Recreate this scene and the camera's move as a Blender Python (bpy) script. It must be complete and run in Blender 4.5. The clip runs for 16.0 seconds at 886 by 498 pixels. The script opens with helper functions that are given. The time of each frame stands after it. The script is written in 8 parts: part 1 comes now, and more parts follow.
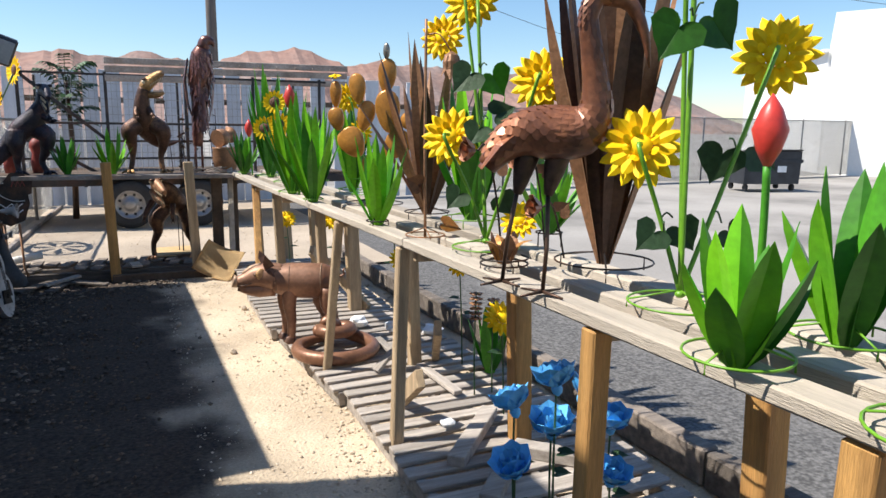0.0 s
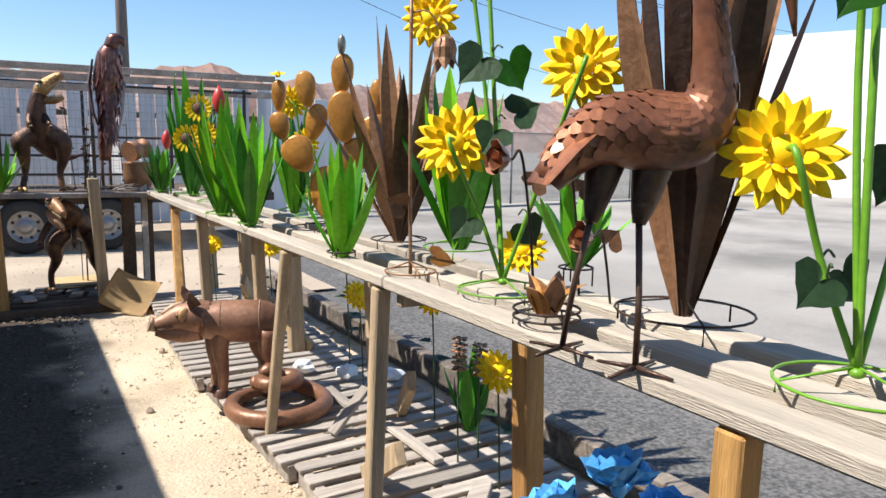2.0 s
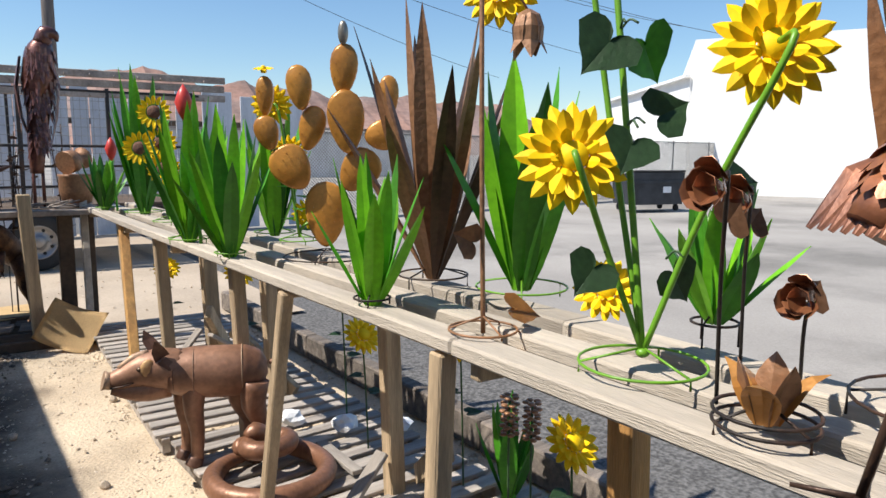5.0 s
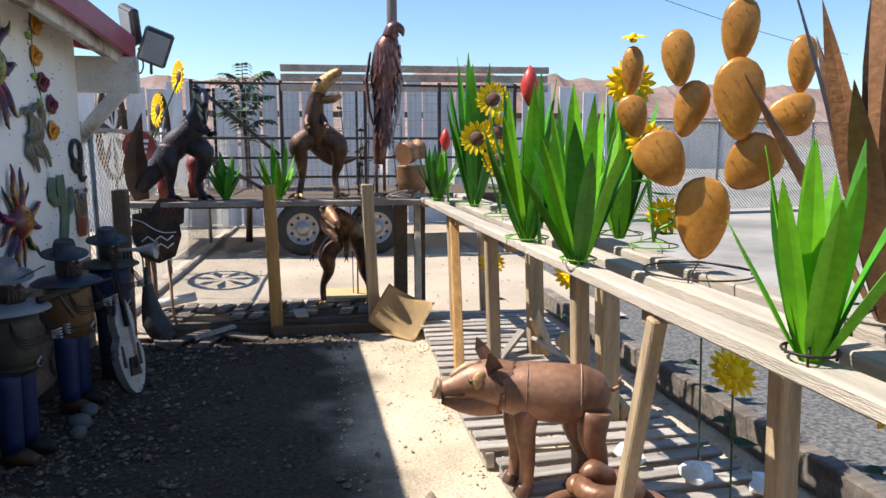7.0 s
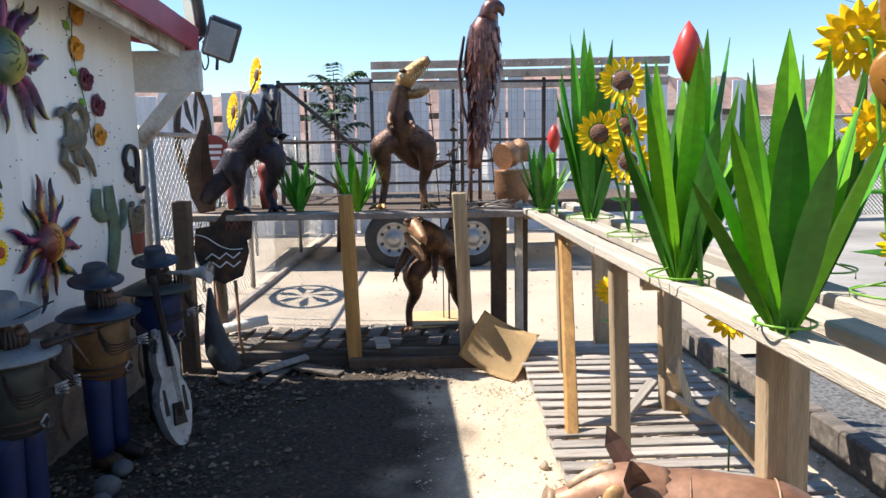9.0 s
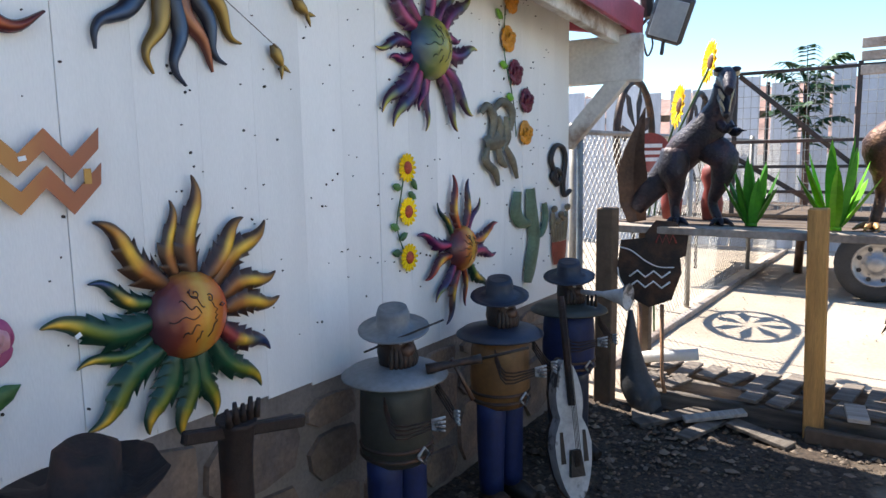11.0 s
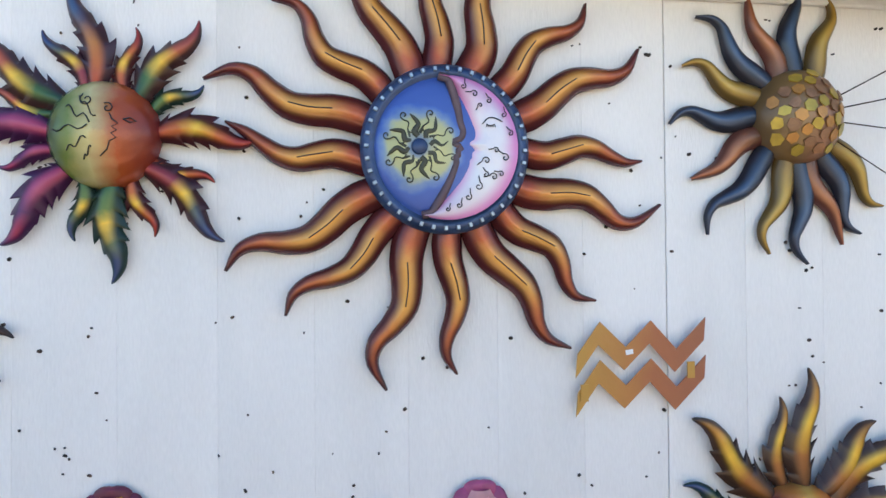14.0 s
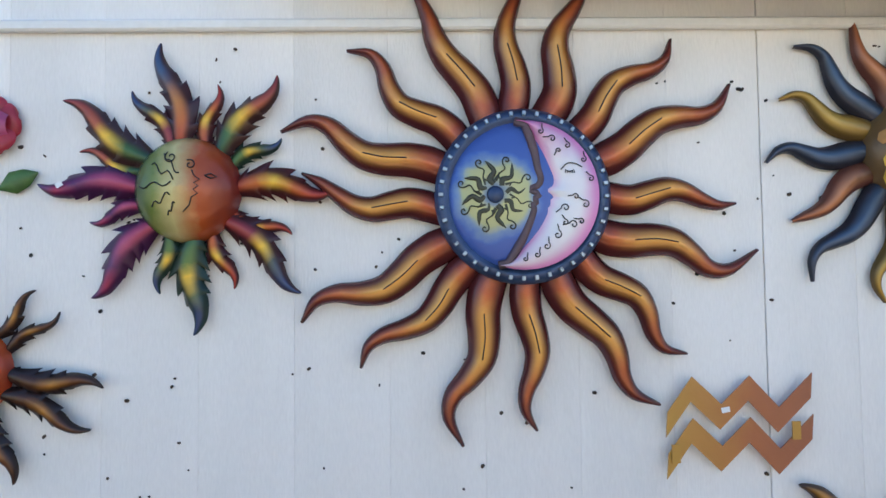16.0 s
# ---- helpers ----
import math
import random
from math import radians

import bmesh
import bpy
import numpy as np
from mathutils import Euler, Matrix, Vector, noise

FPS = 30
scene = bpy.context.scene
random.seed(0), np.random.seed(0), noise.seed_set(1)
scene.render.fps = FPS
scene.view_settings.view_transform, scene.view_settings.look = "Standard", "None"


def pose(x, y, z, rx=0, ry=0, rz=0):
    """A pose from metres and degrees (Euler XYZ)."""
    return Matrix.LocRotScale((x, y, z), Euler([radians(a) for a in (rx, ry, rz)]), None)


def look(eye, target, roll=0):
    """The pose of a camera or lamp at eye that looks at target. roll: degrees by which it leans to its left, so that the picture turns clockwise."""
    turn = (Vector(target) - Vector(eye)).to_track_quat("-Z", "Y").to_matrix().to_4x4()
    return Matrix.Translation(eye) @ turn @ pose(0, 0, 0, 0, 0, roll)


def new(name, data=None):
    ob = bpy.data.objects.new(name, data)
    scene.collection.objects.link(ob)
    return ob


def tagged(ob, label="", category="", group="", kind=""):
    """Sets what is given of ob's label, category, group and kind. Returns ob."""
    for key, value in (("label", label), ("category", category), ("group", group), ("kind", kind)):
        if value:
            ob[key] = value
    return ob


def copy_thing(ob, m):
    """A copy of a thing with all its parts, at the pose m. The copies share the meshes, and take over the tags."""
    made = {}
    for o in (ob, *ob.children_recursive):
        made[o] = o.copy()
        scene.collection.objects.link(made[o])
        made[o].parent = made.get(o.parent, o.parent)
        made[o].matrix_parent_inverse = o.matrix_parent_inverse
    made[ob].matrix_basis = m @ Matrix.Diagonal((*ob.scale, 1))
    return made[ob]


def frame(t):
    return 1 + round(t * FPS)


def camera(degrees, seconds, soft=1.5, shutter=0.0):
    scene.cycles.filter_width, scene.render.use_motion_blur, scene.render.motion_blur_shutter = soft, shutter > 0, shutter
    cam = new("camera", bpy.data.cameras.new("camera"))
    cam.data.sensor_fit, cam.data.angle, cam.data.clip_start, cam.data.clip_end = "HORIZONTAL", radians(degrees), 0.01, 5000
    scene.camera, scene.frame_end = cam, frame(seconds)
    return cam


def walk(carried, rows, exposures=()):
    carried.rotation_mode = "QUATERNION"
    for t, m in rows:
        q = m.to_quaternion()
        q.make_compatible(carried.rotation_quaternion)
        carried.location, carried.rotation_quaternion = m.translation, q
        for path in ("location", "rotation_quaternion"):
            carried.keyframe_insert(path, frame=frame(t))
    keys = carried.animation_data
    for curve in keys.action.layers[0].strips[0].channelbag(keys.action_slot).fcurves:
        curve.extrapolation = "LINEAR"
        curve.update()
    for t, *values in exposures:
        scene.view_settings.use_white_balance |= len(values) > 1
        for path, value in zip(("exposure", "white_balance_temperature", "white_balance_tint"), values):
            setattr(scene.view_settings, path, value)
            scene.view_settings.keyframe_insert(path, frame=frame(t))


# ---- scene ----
cam = camera(65.2, 16.0)
PATH = [
    (0, (-0.375, 0.702, 1.421), (0.425, 2.503, 1.082), 0.6),
    (0.5, (-0.319, 0.9, 1.423), (0.502, 2.694, 1.096), 0.2),
    (1, (-0.25, 1.043, 1.432), (0.582, 2.835, 1.12), -0.1),
    (1.5, (-0.232, 1.18, 1.393), (0.608, 2.971, 1.095), 0.4),
    (2, (-0.305, 1.383, 1.378), (0.696, 3.091, 1.094), 1.0),
    (2.5, (-0.325, 1.53, 1.368), (0.786, 3.171, 1.095), 0.8),
    (3, (-0.261, 1.679, 1.398), (0.869, 3.305, 1.118), 0.4),
    (3.2, (-0.241, 1.727, 1.394), (0.893, 3.352, 1.121), 0.5),
    (5.3, (-0.316, 2.103, 1.403), (0.822, 3.725, 1.13), 0.4),
    (5.5, (-0.344, 2.14, 1.403), (0.754, 3.789, 1.125), 0.2),
    (6, (-0.357, 2.246, 1.4), (0.538, 4.012, 1.115), -0.0),
    (6.5, (-0.301, 2.415, 1.399), (0.333, 4.289, 1.103), -0.1),
    (7, (-0.277, 2.575, 1.391), (0.077, 4.52, 1.091), 0.0),
    (7.5, (-0.297, 2.793, 1.389), (0.014, 4.746, 1.089), 0.2),
    (8, (-0.274, 2.982, 1.374), (0.024, 4.939, 1.087), 0.1),
    (8.2, (-0.231, 3.059, 1.376), (0.056, 5.017, 1.088), -0.1),
    (10.3, (-0.141, 3.904, 1.37), (-0.854, 5.749, 1.086), -0.4),
    (10.5, (-0.2, 3.965, 1.371), (-1.046, 5.755, 1.09), -0.1),
    (11, (-0.297, 4.098, 1.357), (-1.396, 5.749, 1.097), -1.0),
    (11.5, (-0.359, 4.211, 1.382), (-1.684, 5.689, 1.135), -0.2),
    (12, (-0.393, 4.26, 1.382), (-2.08, 5.317, 1.19), -0.8),
    (12.5, (-0.43, 4.235, 1.414), (-2.323, 4.856, 1.24), -0.3),
    (13, (-0.45, 4.223, 1.46), (-2.406, 4.628, 1.359), -0.2),
    (13.5, (-0.454, 4.247, 1.525), (-2.425, 4.582, 1.463), -0.3),
    (14, (-0.451, 4.226, 1.565), (-2.429, 4.522, 1.593), -0.5),
    (14.5, (-0.472, 4.222, 1.568), (-2.458, 4.414, 1.707), -0.8),
    (15, (-0.488, 4.234, 1.62), (-2.485, 4.309, 1.712), -0.5),
    (15.5, (-0.493, 4.242, 1.617), (-2.489, 4.302, 1.717), -0.6),
    (16, (-0.488, 4.254, 1.618), (-2.486, 4.295, 1.714), -0.7),
]
walk(cam, [(t, look(eye, target, roll)) for t, eye, target, roll in PATH],
     exposures=[(0, 0.60, 6500, 10), (3.2, 0.68, 6500, 10), (5.3, 0.42, 6500, 10), (7.0, 0.75, 6500, 10), (8.2, 0.86, 6500, 10), (10.3, 1.24, 6500, 10), (12.0, 1.60, 6720, 11), (13.0, 1.80, 6950, 11), (14.0, 1.94, 7000, 11), (14.7, 1.78, 7000, 11), (16.0, 1.70, 6900, 10)])

# ---------- world and light ----------
world = bpy.data.worlds.new("world")
scene.world = world
world.use_nodes = True
SUN_TO = Vector((-1.0, 0.28, 1.44)).normalized()
wn = world.node_tree.nodes
sky = wn.new("ShaderNodeTexSky")
sky.sky_type = "NISHITA"
sky.sun_disc = False
sky.sun_elevation = math.asin(SUN_TO.z)
sky.sun_rotation = math.atan2(SUN_TO.x, SUN_TO.y)
sky.air_density, sky.dust_density, sky.ozone_density = 1.15, 0.05, 5.5
clear = wn.new("ShaderNodeHueSaturation")
clear.inputs["Saturation"].default_value, clear.inputs["Value"].default_value = 1.06, 1.06
world.node_tree.links.new(sky.outputs[0], clear.inputs["Color"])
world.node_tree.links.new(clear.outputs[0], wn["Background"].inputs[0])
wn["Background"].inputs[1].default_value = 0.10
sun = new("sun", bpy.data.lights.new("sun", "SUN"))
sun.data.energy, sun.data.angle, sun.data.color = 5.0, radians(0.53), (1.0, 0.95, 0.87)
sun.rotation_mode = "QUATERNION"
sun.rotation_quaternion = SUN_TO.to_track_quat("Z", "Y")


# ---------- materials ----------
def mat(name, base, rough=0.6, metal=0.0, vary=0.25, scale=8.0, fine=60.0, bump=0.2, second=None, mask=(0.45, 0.65), stretch=(1, 1, 1),
        spec=0.5, coat=0.0, rand=0.0):
    """A surface with variation at two scales, stains of a second colour, and fine relief."""
    m = bpy.data.materials.new(name)
    m.use_nodes = True
    nt = m.node_tree
    N, L = nt.nodes, nt.links
    p = N["Principled BSDF"]
    tc = N.new("ShaderNodeTexCoord")
    mp = N.new("ShaderNodeMapping")
    mp.inputs["Scale"].default_value = stretch
    L.new(tc.outputs["Object"], mp.inputs[0])
    vec = mp.outputs[0]
    if rand:
        oi = N.new("ShaderNodeObjectInfo")
        ad = N.new("ShaderNodeVectorMath")
        ad.operation = "ADD"
        mu = N.new("ShaderNodeMath")
        mu.operation = "MULTIPLY"
        mu.inputs[1].default_value = 37.0
        L.new(oi.outputs["Random"], mu.inputs[0])
        L.new(vec, ad.inputs[0])
        L.new(mu.outputs[0], ad.inputs[1])
        vec = ad.outputs[0]
    n1 = N.new("ShaderNodeTexNoise")
    n1.inputs["Scale"].default_value = scale
    n1.inputs["Detail"].default_value = 6
    n2 = N.new("ShaderNodeTexNoise")
    n2.inputs["Scale"].default_value = fine
    n2.inputs["Detail"].default_value = 4
    L.new(vec, n1.inputs["Vector"])
    L.new(vec, n2.inputs["Vector"])
    r1 = N.new("ShaderNodeMapRange")
    r1.inputs["From Min"].default_value, r1.inputs["From Max"].default_value = 0.3, 0.7
    r1.inputs["To Min"].default_value, r1.inputs["To Max"].default_value = 1 - vary, 1 + vary
    L.new(n1.outputs["Fac"], r1.inputs["Value"])
    r2 = N.new("ShaderNodeMapRange")
    r2.inputs["From Min"].default_value, r2.inputs["From Max"].default_value = 0.3, 0.7
    r2.inputs["To Min"].default_value, r2.inputs["To Max"].default_value = 1 - vary * 0.6, 1 + vary * 0.6
    L.new(n2.outputs["Fac"], r2.inputs["Value"])
    k = N.new("ShaderNodeMath")
    k.operation = "MULTIPLY"
    L.new(r1.outputs[0], k.inputs[0])
    L.new(r2.outputs[0], k.inputs[1])
    val = k.outputs[0]
    if rand:
        rr = N.new("ShaderNodeMapRange")
        rr.inputs["To Min"].default_value, rr.inputs["To Max"].default_value = 1 - rand, 1 + rand
        L.new(oi.outputs["Random"], rr.inputs["Value"])
        k2 = N.new("ShaderNodeMath")
        k2.operation = "MULTIPLY"
        L.new(val, k2.inputs[0])
        L.new(rr.outputs[0], k2.inputs[1])
        val = k2.outputs[0]
    col = N.new("ShaderNodeMix")
    col.data_type = "RGBA"
    col.inputs["A"].default_value = (*base, 1)
    col.inputs["B"].default_value = (*(second or base), 1)
    if second:
        n3 = N.new("ShaderNodeTexNoise")
        n3.inputs["Scale"].default_value = scale * 0.45
        n3.inputs["Detail"].default_value = 8
        n3.inputs["Roughness"].default_value = 0.65
        L.new(vec, n3.inputs["Vector"])
        r3 = N.new("ShaderNodeMapRange")
        r3.inputs["From Min"].default_value, r3.inputs["From Max"].default_value = mask
        L.new(n3.outputs["Fac"], r3.inputs["Value"])
        L.new(r3.outputs[0], col.inputs["Factor"])
    else:
        col.inputs["Factor"].default_value = 0
    mul = N.new("ShaderNodeVectorMath")
    mul.operation = "SCALE"
    L.new(col.outputs["Result"], mul.inputs[0])
    L.new(val, mul.inputs["Scale"])
    L.new(mul.outputs[0], p.inputs["Base Color"])
    p.inputs["Roughness"].default_value = rough
    p.inputs["Metallic"].default_value = metal
    p.inputs["Specular IOR Level"].default_value = spec
    p.inputs["Coat Weight"].default_value = coat
    p.inputs["Coat Roughness"].default_value = 0.15
    if bump:
        b = N.new("ShaderNodeBump")
        b.inputs["Strength"].default_value = bump
        b.inputs["Distance"].default_value = 0.01
        L.new(n2.outputs["Fac"], b.inputs["Height"])
        L.new(b.outputs[0], p.inputs["Normal"])
    return m


def painted(name, stops, edge, rough=0.30, edge_w=(0.12, 0.85)):
    """Hand-airbrushed metal: colours along the length (U), darker rims across (V)."""
    m = bpy.data.materials.new(name)
    m.use_nodes = True
    N, L = m.node_tree.nodes, m.node_tree.links
    p = N["Principled BSDF"]
    uv = N.new("ShaderNodeUVMap")
    sp = N.new("ShaderNodeSeparateXYZ")
    L.new(uv.outputs[0], sp.inputs[0])
    tc = N.new("ShaderNodeTexCoord")
    no = N.new("ShaderNodeTexNoise")
    no.inputs["Scale"].default_value = 26
    no.inputs["Detail"].default_value = 4
    L.new(tc.outputs["Object"], no.inputs["Vector"])
    ad = N.new("ShaderNodeMath")
    ad.operation = "MULTIPLY_ADD"
    ad.inputs[1].default_value = 0.16
    L.new(no.outputs["Fac"], ad.inputs[0])
    L.new(sp.outputs["X"], ad.inputs[2])
    sb = N.new("ShaderNodeMath")
    sb.operation = "SUBTRACT"
    sb.inputs[1].default_value = 0.08
    L.new(ad.outputs[0], sb.inputs[0])
    ramp = N.new("ShaderNodeValToRGB")
    el = ramp.color_ramp.elements
    el[0].position, el[0].color = stops[0][0], (*stops[0][1], 1)
    el[1].position, el[1].color = stops[-1][0], (*stops[-1][1], 1)
    for pos, c in stops[1:-1]:
        e = el.new(pos)
        e.color = (*c, 1)
    L.new(sb.outputs[0], ramp.inputs[0])
    ab = N.new("ShaderNodeMath")
    ab.operation = "ABSOLUTE"
    L.new(sp.outputs["Y"], ab.inputs[0])
    rg = N.new("ShaderNodeMapRange")
    rg.interpolation_type = "SMOOTHSTEP"
    rg.inputs["From Min"].default_value, rg.inputs["From Max"].default_value = edge_w
    L.new(ab.outputs[0], rg.inputs["Value"])
    mx = N.new("ShaderNodeMix")
    mx.data_type = "RGBA"
    L.new(rg.outputs[0], mx.inputs["Factor"])
    L.new(ramp.outputs[0], mx.inputs["A"])
    mx.inputs["B"].default_value = (*edge, 1)
    L.new(mx.outputs["Result"], p.inputs["Base Color"])
    p.inputs["Roughness"].default_value = rough
    p.inputs["Metallic"].default_value = 0.15
    b = N.new("ShaderNodeBump")
    b.inputs["Strength"].default_value = 0.12
    b.inputs["Distance"].default_value = 0.004
    n2 = N.new("ShaderNodeTexNoise")
    n2.inputs["Scale"].default_value = 90
    L.new(tc.outputs["Object"], n2.inputs["Vector"])
    L.new(n2.outputs["Fac"], b.inputs["Height"])
    L.new(b.outputs[0], p.inputs["Normal"])
    return m


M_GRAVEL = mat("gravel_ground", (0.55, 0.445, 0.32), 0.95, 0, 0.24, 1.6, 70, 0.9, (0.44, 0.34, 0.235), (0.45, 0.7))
def darker_side(m, colour, x_dark, x_clear):
    """Darkens one side of a sheet's colour, up to x_dark, with a ragged edge out to x_clear."""
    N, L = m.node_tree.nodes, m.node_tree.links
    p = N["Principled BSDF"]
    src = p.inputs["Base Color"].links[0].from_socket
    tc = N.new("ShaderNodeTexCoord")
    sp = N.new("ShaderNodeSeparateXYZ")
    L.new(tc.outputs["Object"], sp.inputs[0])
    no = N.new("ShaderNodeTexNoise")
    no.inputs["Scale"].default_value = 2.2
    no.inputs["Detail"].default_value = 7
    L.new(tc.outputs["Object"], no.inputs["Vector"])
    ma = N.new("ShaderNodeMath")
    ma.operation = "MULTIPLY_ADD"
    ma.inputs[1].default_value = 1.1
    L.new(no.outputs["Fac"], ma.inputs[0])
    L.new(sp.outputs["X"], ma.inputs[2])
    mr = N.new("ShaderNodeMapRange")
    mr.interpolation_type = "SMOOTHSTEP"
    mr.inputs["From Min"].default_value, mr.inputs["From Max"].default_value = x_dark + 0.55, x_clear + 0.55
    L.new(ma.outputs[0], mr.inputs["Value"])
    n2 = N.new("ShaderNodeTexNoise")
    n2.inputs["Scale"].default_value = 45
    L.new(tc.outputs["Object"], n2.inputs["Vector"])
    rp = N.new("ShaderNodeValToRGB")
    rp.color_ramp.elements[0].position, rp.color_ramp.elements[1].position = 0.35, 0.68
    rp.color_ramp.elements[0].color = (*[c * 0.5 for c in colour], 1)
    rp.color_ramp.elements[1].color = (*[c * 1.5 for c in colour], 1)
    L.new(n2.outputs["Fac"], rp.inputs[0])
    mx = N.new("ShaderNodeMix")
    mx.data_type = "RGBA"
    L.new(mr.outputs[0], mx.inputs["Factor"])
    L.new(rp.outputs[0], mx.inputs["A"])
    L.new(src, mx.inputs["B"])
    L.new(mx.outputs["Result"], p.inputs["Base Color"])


# Dark gravel by the wall, with the building's shade also put into its colour.
darker_side(M_GRAVEL, (0.050, 0.034, 0.023), -0.34, 0.14)
M_DIRT = mat("pale_dirt", (0.43, 0.35, 0.265), 0.95, 0, 0.16, 0.9, 45, 0.5, (0.33, 0.255, 0.185), (0.5, 0.75))
M_ASPHALT = mat("worn_asphalt", (0.32, 0.295, 0.265), 0.92, 0, 0.16, 0.5, 55, 0.6, (0.20, 0.185, 0.165), (0.48, 0.62))
darker_side(M_ASPHALT, (0.115, 0.11, 0.105), 2.5, 3.5)
M_PEBBLE = mat("pebble", (0.50, 0.41, 0.31), 0.9, 0, 0.35, 5, 90, 0.3, (0.30, 0.23, 0.17))
M_BOARD = mat("weathered_board", (0.47, 0.405, 0.325), 0.88, 0, 0.17, 1.6, 26, 0.45, (0.33, 0.285, 0.235), (0.42, 0.75), (14, 1, 14), rand=0.14)
M_POST = mat("weathered_post", (0.44, 0.32, 0.195), 0.85, 0, 0.24, 2.2, 24, 0.5, (0.27, 0.195, 0.12), (0.45, 0.7), (14, 14, 1), rand=0.16)
M_NEWPOST = mat("orange_pine_post", (0.50, 0.27, 0.085), 0.7, 0, 0.25, 2.2, 24, 0.5, (0.36, 0.17, 0.05), (0.45, 0.7), (14, 14, 1), rand=0.1)
M_PALLET = mat("grey_pallet_wood", (0.42, 0.37, 0.32), 0.9, 0, 0.24, 2.2, 26, 0.6, (0.26, 0.22, 0.19), (0.45, 0.7), (1, 14, 14), rand=0.22)
M_DARKWOOD = mat("dark_wood", (0.11, 0.075, 0.05), 0.85, 0, 0.3, 3, 30, 0.5, rand=0.15)
M_WALL = mat("white_painted_boards", (0.84, 0.81, 0.775), 0.62, 0, 0.05, 1.3, 90, 0.16, (0.73, 0.71, 0.68), (0.5, 0.78), (3, 3, 0.6), rand=0.02)
M_TRIM = mat("white_trim", (0.78, 0.77, 0.74), 0.6, 0, 0.06, 3, 60, 0.1, (0.6, 0.58, 0.54), (0.55, 0.8))
M_OLDWHITE = mat("peeling_white_wood", (0.62, 0.58, 0.53), 0.8, 0, 0.15, 4, 60, 0.4, (0.28, 0.2, 0.15), (0.52, 0.62))
M_MAROON = mat("maroon_metal_roof", (0.33, 0.045, 0.075), 0.45, 0.1, 0.16, 3, 50, 0.1, (0.22, 0.03, 0.05))
M_MORTAR = mat("mortar", (0.20, 0.165, 0.14), 0.95, 0, 0.2, 5, 70, 0.5)
M_STONE = mat("tan_stone", (0.23, 0.155, 0.105), 0.85, 0, 0.3, 7, 60, 0.6, (0.13, 0.10, 0.085), (0.42, 0.62), rand=0.3)
M_RUST = mat("rust_brown_metal", (0.30, 0.155, 0.08), 0.48, 0.25, 0.35, 5, 60, 0.25, (0.30, 0.13, 0.05), (0.45, 0.68))
M_RUSTDARK = mat("dark_rust_metal", (0.09, 0.052, 0.036), 0.45, 0.5, 0.35, 5, 60, 0.25, (0.14, 0.07, 0.04), (0.45, 0.68))
M_COPPER = mat("copper_brown_lacquer", (0.32, 0.125, 0.055), 0.36, 0.40, 0.3, 6, 50, 0.15, (0.13, 0.055, 0.032), (0.46, 0.66))
M_ORANGERUST = mat("golden_rust_metal", (0.50, 0.23, 0.055), 0.42, 0.35, 0.18, 5, 55, 0.25, (0.34, 0.13, 0.03), (0.45, 0.72), coat=0.2)
M_PIG = mat("brown_rusted_sheet", (0.29, 0.15, 0.09), 0.5, 0.25, 0.25, 5, 40, 0.14, (0.18, 0.085, 0.05), (0.45, 0.7))
M_SNAKE = mat("rust_brown_snake", (0.26, 0.125, 0.07), 0.42, 0.3, 0.25, 6, 60, 0.2, (0.15, 0.07, 0.04), (0.45, 0.7))
M_IRON = mat("black_iron_rod", (0.035, 0.028, 0.025), 0.55, 0.5, 0.3, 12, 80, 0.2, (0.10, 0.05, 0.03))
M_GREEN = mat("bright_green_paint", (0.17, 0.46, 0.015), 0.42, 0.0, 0.22, 4, 50, 0.06, (0.06, 0.25, 0.015), (0.45, 0.75), rand=0.3, spec=0.3)
M_GREENDK = mat("deep_green_paint", (0.065, 0.26, 0.018), 0.45, 0.0, 0.25, 4, 50, 0.06, (0.02, 0.11, 0.018), (0.45, 0.75), rand=0.35, spec=0.3)
M_LIME = mat("lime_green_rod", (0.14, 0.33, 0.02), 0.4, 0.0, 0.15, 6, 60, 0.1)
M_LEAF = mat("dark_leaf_metal", (0.05, 0.11, 0.04), 0.5, 0.1, 0.3, 8, 60, 0.2, (0.02, 0.05, 0.02))
M_YELLOW = mat("yellow_petal_paint", (0.95, 0.63, 0.006), 0.58, 0.0, 0.12, 6, 60, 0.08, (0.85, 0.46, 0.005), (0.5, 0.8), rand=0.07, spec=0.2)
M_DISC = mat("brown_seed_disc", (0.13, 0.055, 0.03), 0.8, 0.0, 0.4, 20, 120, 0.6)
M_BLUE = mat("sky_blue_petal_paint", (0.09, 0.42, 0.80), 0.4, 0.0, 0.2, 6, 60, 0.06, (0.22, 0.60, 0.88), (0.45, 0.75), rand=0.15)
M_RED = mat("red_tulip_paint", (0.62, 0.05, 0.035), 0.4, 0.0, 0.14, 6, 60, 0.06)
M_TYRE = mat("black_tyre_rubber", (0.03, 0.029, 0.028), 0.85, 0, 0.25, 8, 80, 0.3)
M_RIM = mat("silver_wheel_steel", (0.30, 0.29, 0.28), 0.4, 0.6, 0.15, 8, 80, 0.1)
M_TRAILER = mat("black_trailer_steel", (0.03, 0.027, 0.026), 0.6, 0.3, 0.3, 5, 60, 0.15, (0.09, 0.045, 0.03), (0.5, 0.7))
M_CORR = mat("pale_fence_slat", (0.58, 0.59, 0.62), 0.7, 0.0, 0.12, 2, 40, 0.2, (0.42, 0.42, 0.44), (0.5, 0.7), (3, 3, 0.5), rand=0.1)
M_BEAM = mat("grey_timber", (0.34, 0.29, 0.25), 0.85, 0, 0.3, 4, 40, 0.4, (0.18, 0.12, 0.09), (0.45, 0.7))
